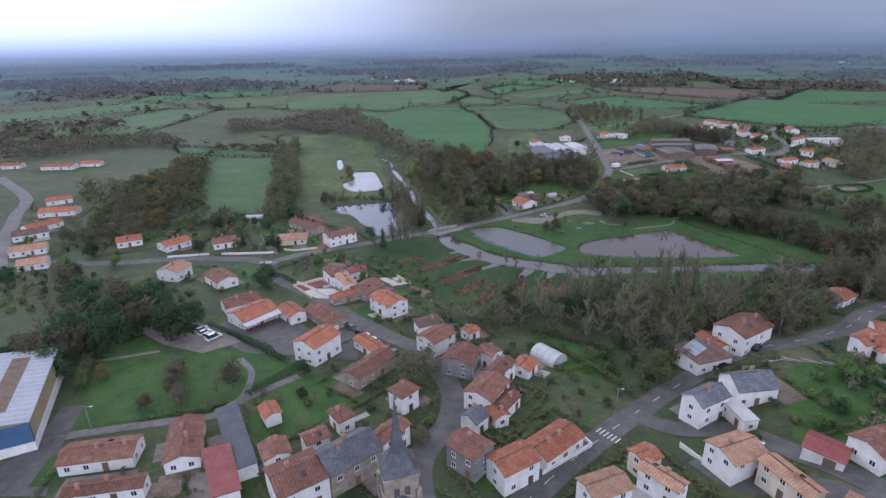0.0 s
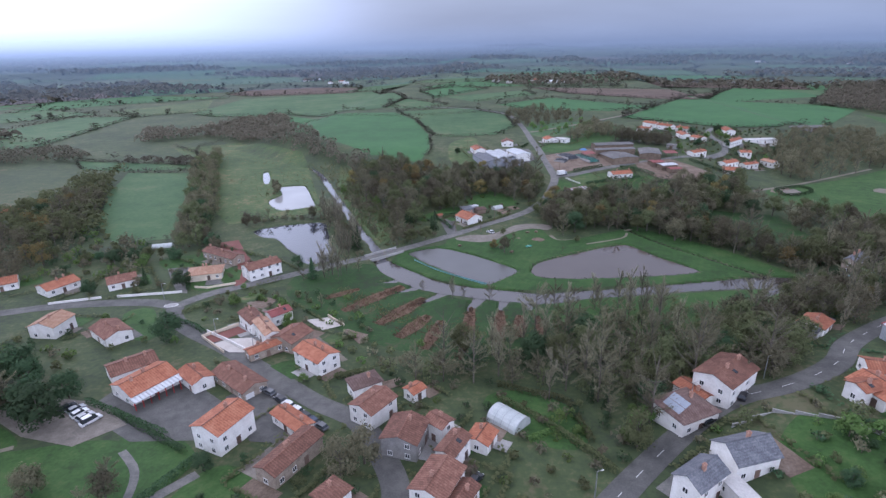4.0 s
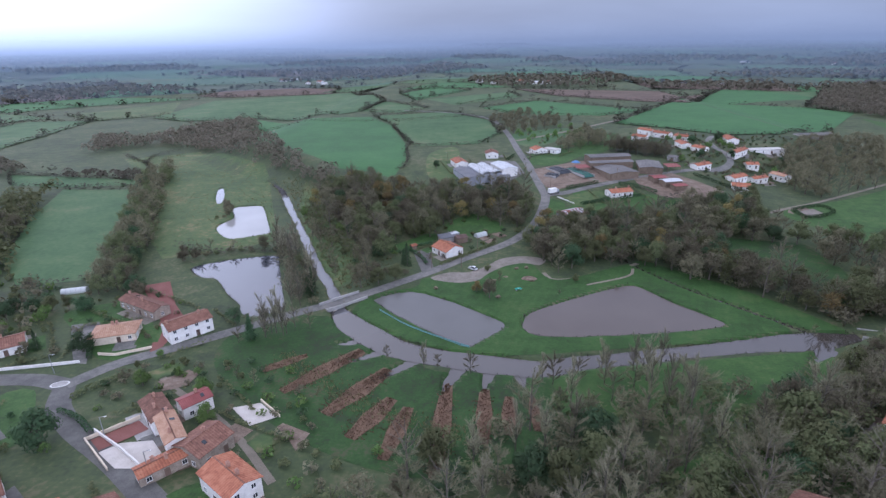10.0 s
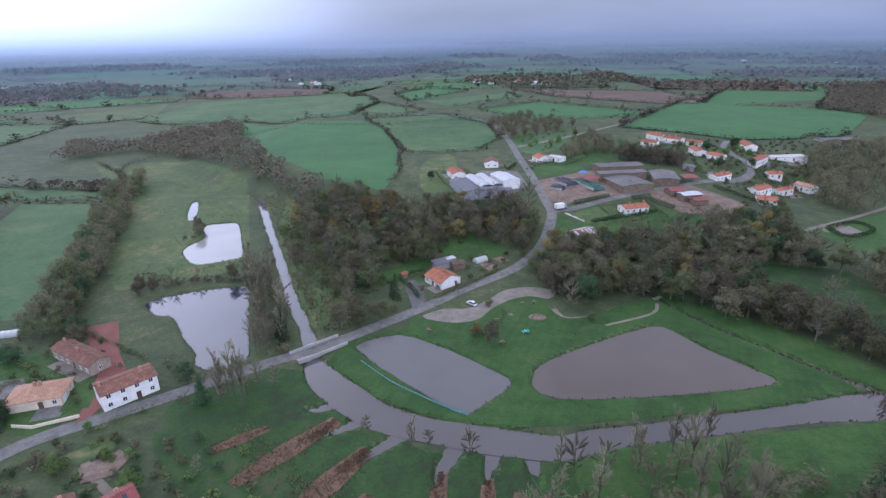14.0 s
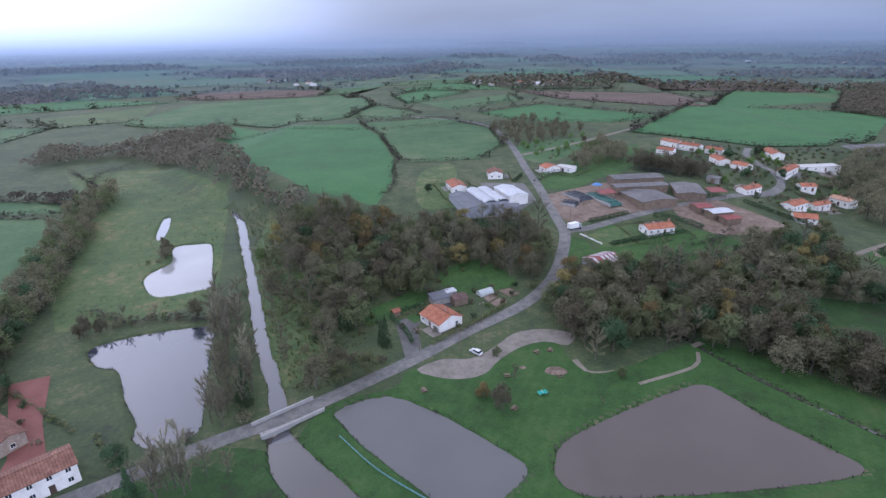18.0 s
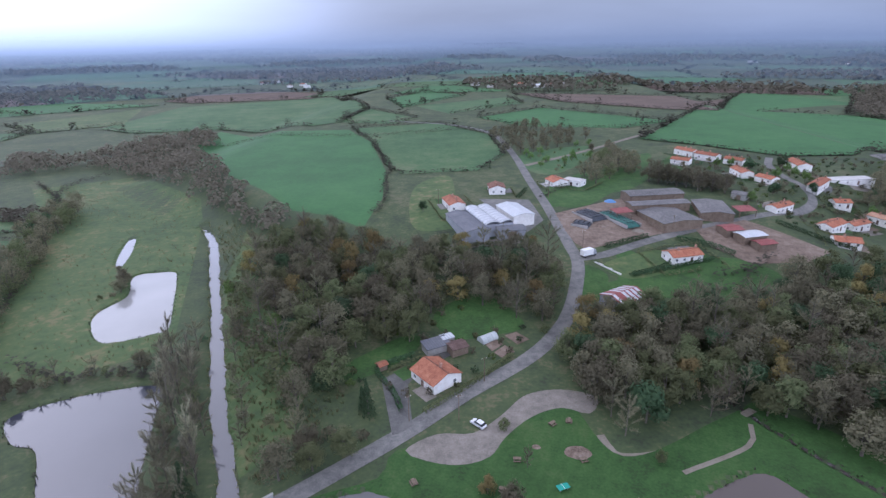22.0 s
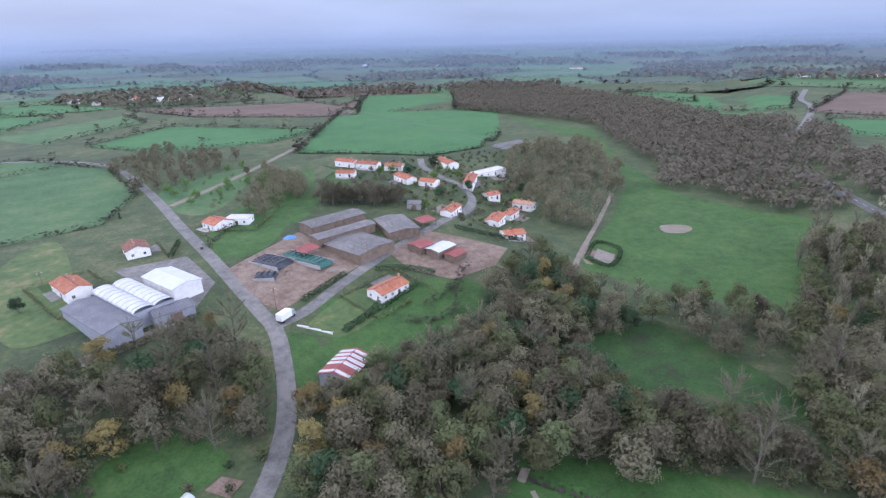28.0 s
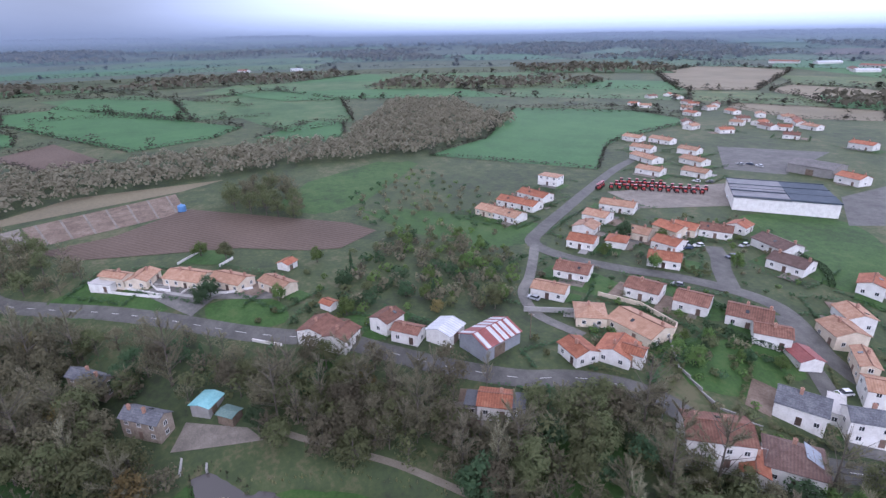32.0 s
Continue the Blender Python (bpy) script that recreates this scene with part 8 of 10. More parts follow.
def broadleaf(seed, height, radius, leaves, size, material, gaps=0.25, twigs=80):
    """Trunk with limbs, and a crown of leaf clumps gathered round the limb ends."""
    rng = random.Random(seed)
    tv, tf, cv, cf, soft = [], [], [], [], []
    fork = height * 0.2
    limb(tv, tf, (0, 0, -0.4), (0, 0, fork), height * 0.032, height * 0.022, 6)
    limb(tv, tf, (0, 0, fork), (rng.uniform(-0.4, 0.4), rng.uniform(-0.4, 0.4), height * 0.85), height * 0.022, 0.03)
    lobes = []
    for k in range(15):
        a, up = 2.4 * k + rng.uniform(-0.3, 0.3), rng.uniform(0.26, 0.9)
        out = radius * (0.72 if up < 0.75 else 0.42) * rng.uniform(0.7, 1.1)
        tip = Vector((out * math.cos(a), out * math.sin(a), height * up))
        limb(tv, tf, (0, 0, fork + (height * up - fork) * 0.3), tip, height * 0.011, 0.03, 4)
        lobes.append((tip, radius * rng.uniform(0.36, 0.58)))
    lobes.append((Vector((0, 0, height * 0.84)), radius * 0.45))
    mid = Vector((0, 0, height * 0.45))
    for k in range(leaves):
        c, r = rng.choice(lobes)
        d = Vector((rng.gauss(0, 1), rng.gauss(0, 1), rng.gauss(0.1, 0.85))).normalized()
        p = c + d * r * (rng.random() ** 0.38)
        if noise.noise(p * 0.55 + Vector((seed, 0, 0))) < -0.62 + gaps * 0.9:
            continue
        out = (p - mid).normalized()
        n = (d * 0.6 + out * 0.6 + Vector((rng.gauss(0, 0.35), rng.gauss(0, 0.35), rng.gauss(0.3, 0.3)))).normalized()
        leaf_tri(cv, cf, p, size * rng.uniform(0.65, 1.35), rng, n)
        soft += [(n * 0.35 + d * 0.55 + out * 0.45 + Vector((0, 0, 0.2))).normalized()] * 3
    for k in range(leaves // 14):
        c, r = rng.choice(lobes)
        d = Vector((rng.gauss(0, 1), rng.gauss(0, 1), rng.gauss(0.4, 0.8))).normalized()
        leaf_card(cv, cf, c + d * r * 0.45, size * 1.7, rng, (d + Vector((0, 0, 0.3))).normalized(), 0.9)
        soft += [(d + Vector((0, 0, 0.5))).normalized()] * 4
    for k in range(twigs):
        c, r = rng.choice(lobes)
        d = Vector((rng.gauss(0, 1), rng.gauss(0, 1), rng.gauss(0.5, 0.7))).normalized()
        s = Vector((-d.y, d.x, 0.2)).normalized() * 0.045
        a, b = c + d * r * 0.3, c + d * r * rng.uniform(1.0, 1.35)
        i = len(cv)
        cv += [tuple(a - s), tuple(a + s), tuple(b)]
        cf.append((i, i + 1, i + 2))
        soft += [(d + Vector((0, 0, 0.6))).normalized()] * 3
    return raw_mesh("trunk", tv, tf, "bark"), raw_mesh("crown", cv, cf, material, soft)


def bare_tree(seed, height, radius, twigs, material, upright=1.2):
    """A leafless tree: trunk, rising limbs and a haze of fine twigs."""
    rng = random.Random(seed)
    tv, tf, cv, cf = [], [], [], []
    limb(tv, tf, (0, 0, -0.4), (0, 0, height * 0.5), height * 0.016, height * 0.009, 5)
    limb(tv, tf, (0, 0, height * 0.5), (0.2, -0.1, height * 0.97), height * 0.009, 0.02, 4)
    tips = []
    for k in range(16):
        z = height * rng.uniform(0.10, 0.8)
        a = 2.4 * k
        out = radius * rng.uniform(0.5, 1.0) * (1.1 - 0.6 * z / height)
        tip = Vector((out * math.cos(a), out * math.sin(a), z + out * upright * rng.uniform(0.7, 1.3)))
        limb(tv, tf, (0, 0, z), tip, height * 0.006, 0.02, 3)
        tips.append((Vector((0, 0, z)), tip))
    tips.append((Vector((0, 0, height * 0.5)), Vector((0.2, -0.1, height))))
    for k in range(twigs):
        a, b = rng.choice(tips)
        p = a.lerp(b, rng.uniform(0.3, 1.05))
        d = ((b - a).normalized() * 0.7 + Vector((rng.gauss(0, 0.6), rng.gauss(0, 0.6), rng.gauss(0.35, 0.4)))).normalized()
        ln = rng.uniform(0.05, 0.11) * height
        s = Vector((d.y, -d.x, rng.uniform(-0.4, 0.4))).normalized() * rng.uniform(0.025, 0.055)
        i = len(cv)
        cv += [tuple(p - s), tuple(p + s), tuple(p + d * ln)]
        cf.append((i, i + 1, i + 2))
    return raw_mesh("trunk", tv, tf, "bark"), raw_mesh("crown", cv, cf, material)


def conifer(seed, height, radius, leaves, material):
    rng = random.Random(seed)
    tv, tf, cv, cf = [], [], [], []
    limb(tv, tf, (0, 0, -0.4), (0, 0, height * 0.95), height * 0.025, 0.03, 6)
    for k in range(leaves):
        u = rng.random() ** 0.7
        z = height * (0.08 + 0.9 * (1 - u))
        r = radius * (u * 0.95 + 0.05) * rng.uniform(0.45, 1.05)
        a = rng.uniform(0, 6.28)
        tier = 0.75 + 0.25 * math.sin(z * 3.2 + a * 2)
        d = Vector((math.cos(a), math.sin(a), rng.uniform(-0.2, 0.9))).normalized()
        leaf_card(cv, cf, (r * tier * math.cos(a), r * tier * math.sin(a), z - r * 0.25), rng.uniform(0.45, 1.0), rng, d, 0.5)
    return raw_mesh("trunk", tv, tf, "bark"), raw_mesh("crown", cv, cf, material)


KINDS = {
    "oak_brown": [broadleaf(11 + i, 10.5 + i, 4.2 + 0.3 * i, 1900, 0.50, "l_brown", 0.25, 160) for i in range(4)],
    "oak_olive": [broadleaf(21 + i, 10 + i, 4.1 + 0.35 * i, 1900, 0.50, "l_olive", 0.22, 80) for i in range(3)],
    "oak_ochre": [broadleaf(31 + i, 9.5 + i, 4.0, 1700, 0.50, "l_ochre", 0.28, 80) for i in range(2)],
    "oak_green": [broadleaf(41 + i, 9.5 + i, 4.4, 1650, 0.60, "l_green", 0.1, 20) for i in range(2)],
    "round_green": [broadleaf(47 + i, 7.0 + i, 3.4, 1000, 0.52, "l_leafgreen", 0.15, 20) for i in range(2)],
    "willow_bare": [bare_tree(51 + i, 9.5 + i, 4.2, 2100, "l_grey", 0.8) for i in range(3)],
    "poplar_bare": [bare_tree(61 + i, 13 + 1.5 * i, 2.6, 1700, "l_twig", 2.4) for i in range(3)],
    "spruce": [conifer(71 + i, 11 + 2 * i, 3.2 + 0.5 * i, 620, "l_green") for i in range(2)],
    "shrub": [broadleaf(81 + i, 2.6 + 0.4 * i, 1.7, 200, 0.42, ("l_olive", "l_green", "l_leafgreen")[i], 0.15, 20) for i in range(3)],
    "tuft": [broadleaf(101 + i, 1.5 + 0.5 * (i % 3), 1.1 + 0.15 * i, 34, 0.66, ("l_olive", "l_green", "l_brown", "l_leafgreen", "l_grey")[i], 0.05, 4) for i in range(5)],
    "bush_brown": [broadleaf(91 + i, 3.2 + 0.6 * i, 2.3, 240, 0.45, ("l_brown", "l_olive")[i], 0.2, 60) for i in range(2)],
}
WORDS = {
    "oak_brown": ("oak_tree", "broad tree with thinning brown autumn leaves"),
    "oak_olive": ("leafy_tree", "bushy tree with dull olive autumn leaves"),
    "oak_ochre": ("autumn_tree", "tree turned ochre yellow for autumn"),
    "oak_green": ("evergreen_oak", "dark evergreen oak with a dense round crown"),
    "round_green": ("garden_tree", "garden tree with light green leaves"),
    "willow_bare": ("willow_tree", "leafless grey willow with fine twigs"),
    "poplar_bare": ("poplar_tree", "tall slim bare poplar near the river"),
    "spruce": ("conifer", "dark green conifer with drooping tiers"),
    "shrub": ("shrub", "small rounded green garden shrub"),
    "bush_brown": ("bush", "scrubby brown bush losing its leaves"),
}
TREES = []


def tree(kind, x, y, rng, grow=1.0):
    trunk, crown = rng.choice(KINDS[kind])
    name, label = WORDS[kind]
    e = new(name)
    e.matrix_world = pose(x, y, z_at(x, y), 0, 0, rng.uniform(0, 360)) @ Matrix.Diagonal((*[grow * rng.uniform(0.85, 1.15)] * 2, grow * rng.uniform(0.85, 1.15), 1))
    tagged(e, label, name.split("_")[-1] if "_" in name else name, WORDS[kind][0].replace("_", " ") + "s of the valley")
    if kind in ("shrub", "bush_brown"):
        e.name = "twig_base"
        bush = new(name, crown)
        bush.matrix_world = e.matrix_world
        bpy.data.objects.remove(e)
        TREES.append((x, y))
        return tagged(bush, label, name, name + "es of the valley" if name == "bush" else name + "s of the valley")
    for n, me in (("trunk", trunk), ("crown", crown)):
        o = new(n, me)
        o.parent = e
    TREES.append((x, y))
    return e


def joined_grove(name, outline, kinds, spacing, seed, label, grow=1.0):
    """A wood that stays far off: the same trees, each crown and trunk laid into one mesh a kind."""
    rng = random.Random(seed)
    p = np.array(outline, float)
    lo, hi = p.min(0), p.max(0)
    names, shares = zip(*kinds)
    some = np.array([(rng.uniform(lo[0], hi[0]), rng.uniform(lo[1], hi[1])) for _ in range(int(np.prod(hi - lo) / spacing**2 * 4))])
    some = some[inside_depth(p, some[:, 0], some[:, 1]) > 0]
    got, mats, vs, fs, ms = [], [], [], [], []
    count = 0
    for x, y in some[free_spots(some)].tolist():
        if any((x - a) ** 2 + (y - b) ** 2 < spacing**2 for a, b in got):
            continue
        got.append((x, y))
        kind = rng.choices(names, shares)[0]
        for me in rng.choice(KINDS[kind]):
            m = me.materials[0]
            if m not in mats:
                mats.append(m)
            co = np.empty(len(me.vertices) * 3)
            me.vertices.foreach_get("co", co)
            s, a = grow * rng.uniform(0.8, 1.15), rng.uniform(0, 6.28)
            c3 = co.reshape(-1, 3) * s
            vs.append(np.stack([x + c3[:, 0] * math.cos(a) - c3[:, 1] * math.sin(a), y + c3[:, 0] * math.sin(a) + c3[:, 1] * math.cos(a), z_at(x, y) + c3[:, 2]], 1))
            thin = len(me.polygons) > 300
            for q in me.polygons:
                if thin and q.index % 5 < 2:
                    continue
                fs.append(tuple(i + count for i in q.vertices))
                ms.append(mats.index(m))
            count += len(c3)
    me = bpy.data.meshes.new(name)
    me.from_pydata(np.concatenate(vs).tolist(), [], fs)
    for m in mats:
        me.materials.append(m)
    me.polygons.foreach_set("material_index", ms)
    me.update()
    return tagged(new(name, me), label, "trees", kind="stuff")


KEEP = np.array(KEEP_OUT)
# open grass where no tree stands
CLEARINGS = [np.array(o, float) for o in (
    [(-296, 441), (-238, 442), (-212, 392), (-175, 315), (-170, 290), (-192, 286), (-225, 316), (-262, 372)],
    [(-376, 484), (-262, 470), (-249, 456), (-299, 447), (-345, 451)],
    [(112, 352), (147, 350), (149, 314), (139, 296), (122, 302), (108, 318), (101, 342)],
    [(290, 236), (224, 180), (208, 175), (198, 196), (204, 208), (222, 229), (246, 284), (264, 296), (267, 269)],
    [(123, 262), (119, 250), (107, 240), (94, 231), (79, 223), (66, 218), (58, 222), (80, 232), (98, 248), (106, 262)],
    [(85, 412), (105, 398), (93, 387), (72, 384), (62, 382)],
    [(-48, 348), (-32, 355), (-23, 347), (-27, 340), (-43, 332)],
    [(-22, 371), (1, 379), (11, 364), (-4, 356), (-17, 355)],
)]
POOLS = [(w[0], w[0].min(0), w[0].max(0)) for w in WATERS.values()]


def free_spots(q, extra=0.0):
    """Which of the places are clear of roads, buildings and water."""
    q = np.reshape(q, (-1, 2))
    ok = ~(np.hypot(KEEP[:, 0] - q[:, :1], KEEP[:, 1] - q[:, 1:]) < KEEP[:, 2] + extra).any(1)
    for o in CLEARINGS:
        ok &= inside_depth(o, q[:, 0], q[:, 1]) < 2.0
    for o, lo, hi in POOLS:
        near = ok & (q > lo - 2).all(1) & (q < hi + 2).all(1)
        if near.any():
            ok[near] &= inside_depth(o, q[near, 0], q[near, 1]) < -1.2
    return ok


def grove(outline, kinds, spacing, seed, grow=1.0, most=400):
    """Trees scattered through an outline at a least spacing; kinds is a tuple of (kind, share)."""
    rng = random.Random(seed)
    p = np.array(outline, float)
    lo, hi = p.min(0), p.max(0)
    names, shares = zip(*kinds)
    got = []
    tries = int(np.prod(hi - lo) / spacing**2 * 4)
    some = np.array([(rng.uniform(lo[0], hi[0]), rng.uniform(lo[1], hi[1])) for _ in range(tries)])
    some = some[inside_depth(p, some[:, 0], some[:, 1]) > 0]
    for x, y in some[free_spots(some)].tolist():
        if any((x - a) ** 2 + (y - b) ** 2 < spacing**2 for a, b in got):
            continue
        got.append((x, y))
        tree(rng.choices(names, shares)[0], x, y, rng, grow)
        if len(got) >= most:
            break


def row_of(kinds, line, spacing, seed, grow=1.0, jitter=1.0):
    rng = random.Random(seed)
    names, shares = zip(*kinds)
    q = np.array([(x + rng.uniform(-jitter, jitter), y + rng.uniform(-jitter, jitter)) for x, y in smooth_line(line, spacing)])
    for (x, y), ok in zip(q.tolist(), free_spots(q, -0.5)):
        if ok:
            tree(rng.choices(names, shares)[0], x, y, rng, grow * rng.uniform(0.8, 1.15))


WOOD = (("oak_brown", 3.4), ("oak_olive", 3.4), ("willow_bare", 2.4), ("oak_ochre", 0.9), ("oak_green", 0.6))
SCRUB = (("willow_bare", 4), ("oak_brown", 2), ("bush_brown", 3), ("oak_olive", 2))
GARDEN = (("shrub", 4), ("round_green", 1.2), ("bush_brown", 1.5), ("oak_green", 0.5))

grove([(-93, 364), (-108, 423), (-93, 436), (-61, 422), (-43, 408), (-29, 413), (-12, 418), (16, 410), (23, 387), (17, 359), (10, 366), (-1, 374), (-17, 378), (-22, 358), (-26, 347), (-45, 346), (-46, 323), (-68, 349), (-91, 389)], WOOD, 6.2, 1)
grove([(21, 342), (33, 356), (52, 368), (68, 360), (104, 378), (146, 395), (97, 318), (73, 316), (60, 318), (51, 325), (30, 312), (22, 321)], WOOD, 6.2, 2)
grove([(26, 372), (48, 374), (70, 374), (91, 376), (102, 359), (93, 340), (98, 327), (113, 304), (105, 295), (89, 302), (67, 321), (58, 316), (34, 328), (19, 341)], WOOD, 6.4, 3)
grove([(87, 378), (121, 400), (150, 412), (141, 386), (156, 361), (177, 336), (182, 318), (208, 309), (138, 282), (135, 299), (142, 321), (143, 349), (107, 359), (91, 362)], WOOD, 6.6, 4)
grove([(275, 361), (268, 336), (225, 311), (190, 297), (168, 277), (144, 269), (137, 287), (146, 303), (177, 318), (214, 340)], (("oak_brown", 3), ("oak_olive", 2), ("poplar_bare", 2), ("willow_bare", 2)), 6.6, 5)
grove([(202, 304), (185, 283), (166, 271), (153, 262), (135, 243), (120, 231), (97, 213), (81, 197), (68, 177), (63, 184), (65, 209), (76, 221), (99, 238), (119, 254), (140, 263), (156, 277), (139, 291), (134, 301)], (("willow_bare", 4), ("oak_brown", 2), ("oak_green", 1.5), ("oak_olive", 2)), 6.4, 6, 0.75)
grove([(-29, 177), (-10, 200), (22, 209), (52, 217), (72, 222), (89, 229), (76, 192), (63, 197), (44, 188), (37, 173), (24, 168), (13, 176), (-6, 184), (-19, 178)], (("willow_bare", 5), ("poplar_bare", 2), ("oak_green", 0.6), ("oak_olive", 1), ("bush_brown", 1)), 6.0, 7)
grove([(93, 208), (68, 171), (59, 180), (49, 173), (35, 147), (30, 161), (73, 223)], (("willow_bare", 4), ("oak_olive", 2), ("oak_green", 1)), 6.0, 8, 0.75)
grove([(-73, 272), (-93, 321), (-103, 343), (-97, 348), (-83, 321), (-59, 286), (-53, 277), (-58, 273)], (("willow_bare", 4), ("poplar_bare", 2), ("bush_brown", 2)), 5.0, 9, 0.9)
grove([(-49, 277), (-56, 323), (-42, 308), (-24, 309), (-33, 295), (-43, 285)], SCRUB, 5.5, 10, 0.8)
grove([(19, 234), (57, 238), (51, 212), (16, 210)], (("poplar_bare", 4), ("willow_bare", 2)), 6.0, 11, 0.9)
joined_grove("wood_belt", ribbon_outline([(-253, 492), (-230, 441), (-200, 384), (-172, 332), (-158, 300), (-148, 284)], 15), (("oak_brown", 3), ("oak_olive", 2), ("oak_green", 0.4)), 6.0, 12, "belt of brown and olive trees beside the pasture", 0.95)
grove([(-151, 131), (-144, 148), (-186, 182), (-128, 171), (-103, 149), (-121, 149), (-124, 130), (-110, 114)], (("oak_brown", 2), ("oak_green", 3), ("willow_bare", 1)), 7.0, 13, 1.0)
joined_grove("wood_outskirts", [(-240, 257), (-282, 313), (-272, 367), (-263, 389), (-204, 274), (-202, 235), (-231, 220)], WOOD, 8.075, 14, "trees round the outlying houses", 1.0)
joined_grove("wood_hamlet", [(244, 551), (319, 604), (378, 600), (308, 500), (244, 453), (198, 427), (190, 439), (195, 475), (205, 509)], (("oak_brown", 4), ("willow_bare", 1)), 9.0, 15, "brown wood behind the hamlet", 1.1)
joined_grove("copse_paddock", [(54, 532), (87, 610), (100, 569), (88, 535), (59, 509)], (("oak_brown", 4), ("oak_olive", 1)), 6.8, 16, "small brown copse by the paddock", 0.9)
joined_grove("copse_road", [(-1, 691), (40, 742), (81, 664), (27, 598), (12, 593)], (("oak_brown", 4), ("willow_bare", 1)), 9.0, 17, "brown copse beside the country road", 0.85)
joined_grove("copse_barns", ribbon_outline([(92, 524), (104, 510), (116, 498), (124, 494)], 14), (("oak_brown", 4), ("willow_bare", 1)), 5.0, 19, "stand of bare brown trees behind the cattle barns", 0.95)
joined_grove("orchard_farm", [(20, 601), (80, 640), (79, 604), (48, 532), (20, 564)], (("round_green", 1), ("bush_brown", 2)), 10.0, 20, "young orchard trees in the paddock", 0.7)
joined_grove("copse_bungalows", [(280, 308), (260, 296), (238, 284), (220, 279), (217, 293), (222, 306)], (("oak_brown", 3), ("oak_olive", 2), ("willow_bare", 2)), 5.5, 21, "brown trees between the bungalows and the allotments", 0.85)
joined_grove("copse_allotment", [(281, 224), (311, 190), (264, 185), (233, 202), (259, 224)], (("oak_brown", 2), ("oak_olive", 2), ("willow_bare", 1)), 7.225, 18, "trees beside the allotments", 1.0)

joined_grove("wood_mill", [(209, 305), (199, 289), (181, 276), (172, 279), (164, 290), (150, 296), (156, 303)], WOOD, 6.5, 91, "dense mixed trees round the mill", 0.8)
joined_grove("wood_race", [(147, 246), (110, 211), (90, 202), (82, 211), (105, 236), (114, 240)], (("willow_bare", 3), ("oak_olive", 2), ("oak_brown", 2)), 6.5, 92, "dense mixed trees along the mill race", 0.85)
joined_grove("wood_strip", [(72, 348), (85, 313), (100, 299), (115, 280), (124, 272), (138, 288), (123, 299), (106, 316), (98, 345), (80, 362)], (("oak_olive", 4), ("oak_brown", 2.5), ("oak_ochre", 1.4), ("willow_bare", 1.5)), 5.6, 93, "olive and golden trees along the clearing", 0.95)
joined_grove("wood_roadside", [(206, 306), (182, 286), (178, 272), (158, 252), (145, 243), (143, 250), (156, 264), (160, 277), (164, 290), (181, 304)], (("oak_green", 1.2), ("willow_bare", 3), ("oak_brown", 3), ("spruce", 1)), 5.0, 94, "dense trees between the mill and the road", 0.7)
joined_grove("wood_riverside", [(128, 250), (114, 242), (98, 230), (92, 220), (80, 208), (88, 198), (109, 206), (127, 226), (145, 243), (138, 249)], (("willow_bare", 4), ("poplar_bare", 2), ("oak_olive", 2), ("oak_brown", 2), ("oak_ochre", 0.6)), 5.4, 95, "bare willows and poplars above the mill race", 0.72)
joined_grove("wood_bend", [(96, 206), (72, 178), (64, 183), (52, 181), (38, 172), (26, 166), (40, 190), (64, 206), (80, 216)], (("willow_bare", 3), ("oak_green", 1.2), ("oak_olive", 2), ("oak_brown", 2)), 5.6, 96, "mixed trees below the houses on the bend", 0.72)
joined_grove("wood_pond_bank", ribbon_outline([(-100, 340), (-88, 320), (-76, 298), (-70, 282), (-75, 270)], 8), (("willow_bare", 3), ("poplar_bare", 3), ("bush_brown", 2)), 4.0, 97, "bare trees between the mill pond and the canal", 0.95)
joined_grove("wood_pond_head", ribbon_outline([(-140, 319), (-124, 327), (-108, 332), (-96, 333)], 4), (("willow_bare", 2), ("bush_brown", 3), ("oak_brown", 1)), 5.0, 98, "scrub and small trees at the head of the mill pond", 0.75)
joined_grove("wood_bridge", [(-92, 262), (-80, 266), (-66, 262), (-58, 262), (-66, 252), (-84, 252)], (("willow_bare", 3), ("poplar_bare", 2), ("oak_green", 0.6)), 4.5, 99, "bare willows beside the road bridge", 0.8)
joined_grove("wood_mill_bank", [(164, 302), (170, 297), (172, 291), (150, 283), (136, 284), (124, 272), (121, 277), (138, 302)], (("oak_olive", 3), ("oak_brown", 3), ("willow_bare", 2), ("oak_green", 1)), 5.0, 100, "dense olive and brown trees behind the mill", 0.8)
UNDER = (("bush_brown", 5), ("willow_bare", 1))
joined_grove("scrub_mill", [(165, 272), (146, 249), (112, 220), (81, 194), (69, 180), (61, 183), (47, 174), (30, 158), (86, 235), (106, 243), (126, 251)], UNDER, 5.6, 71, "scrubby brown undergrowth below the trees", 1.7)
joined_grove("scrub_valley", [(198, 305), (174, 277), (156, 275), (142, 283), (125, 267), (114, 272), (134, 301)], UNDER, 5.6, 72, "scrubby brown undergrowth below the trees", 1.7)
joined_grove("scrub_wood", [(58, 373), (86, 370), (95, 351), (89, 336), (113, 319), (122, 295), (147, 285), (118, 278), (92, 300), (70, 325), (55, 319), (24, 341), (26, 360)], UNDER, 6.4, 73, "scrubby brown undergrowth below the trees", 1.6)
joined_grove("scrub_garden", [(-36, 178), (-25, 189), (-12, 202), (-1, 206), (23, 221), (50, 227), (77, 234), (68, 200), (57, 201), (40, 188), (33, 175), (21, 172), (5, 181), (-14, 182)], UNDER, 6.0, 74, "scrubby brown undergrowth behind the gardens", 1.5)
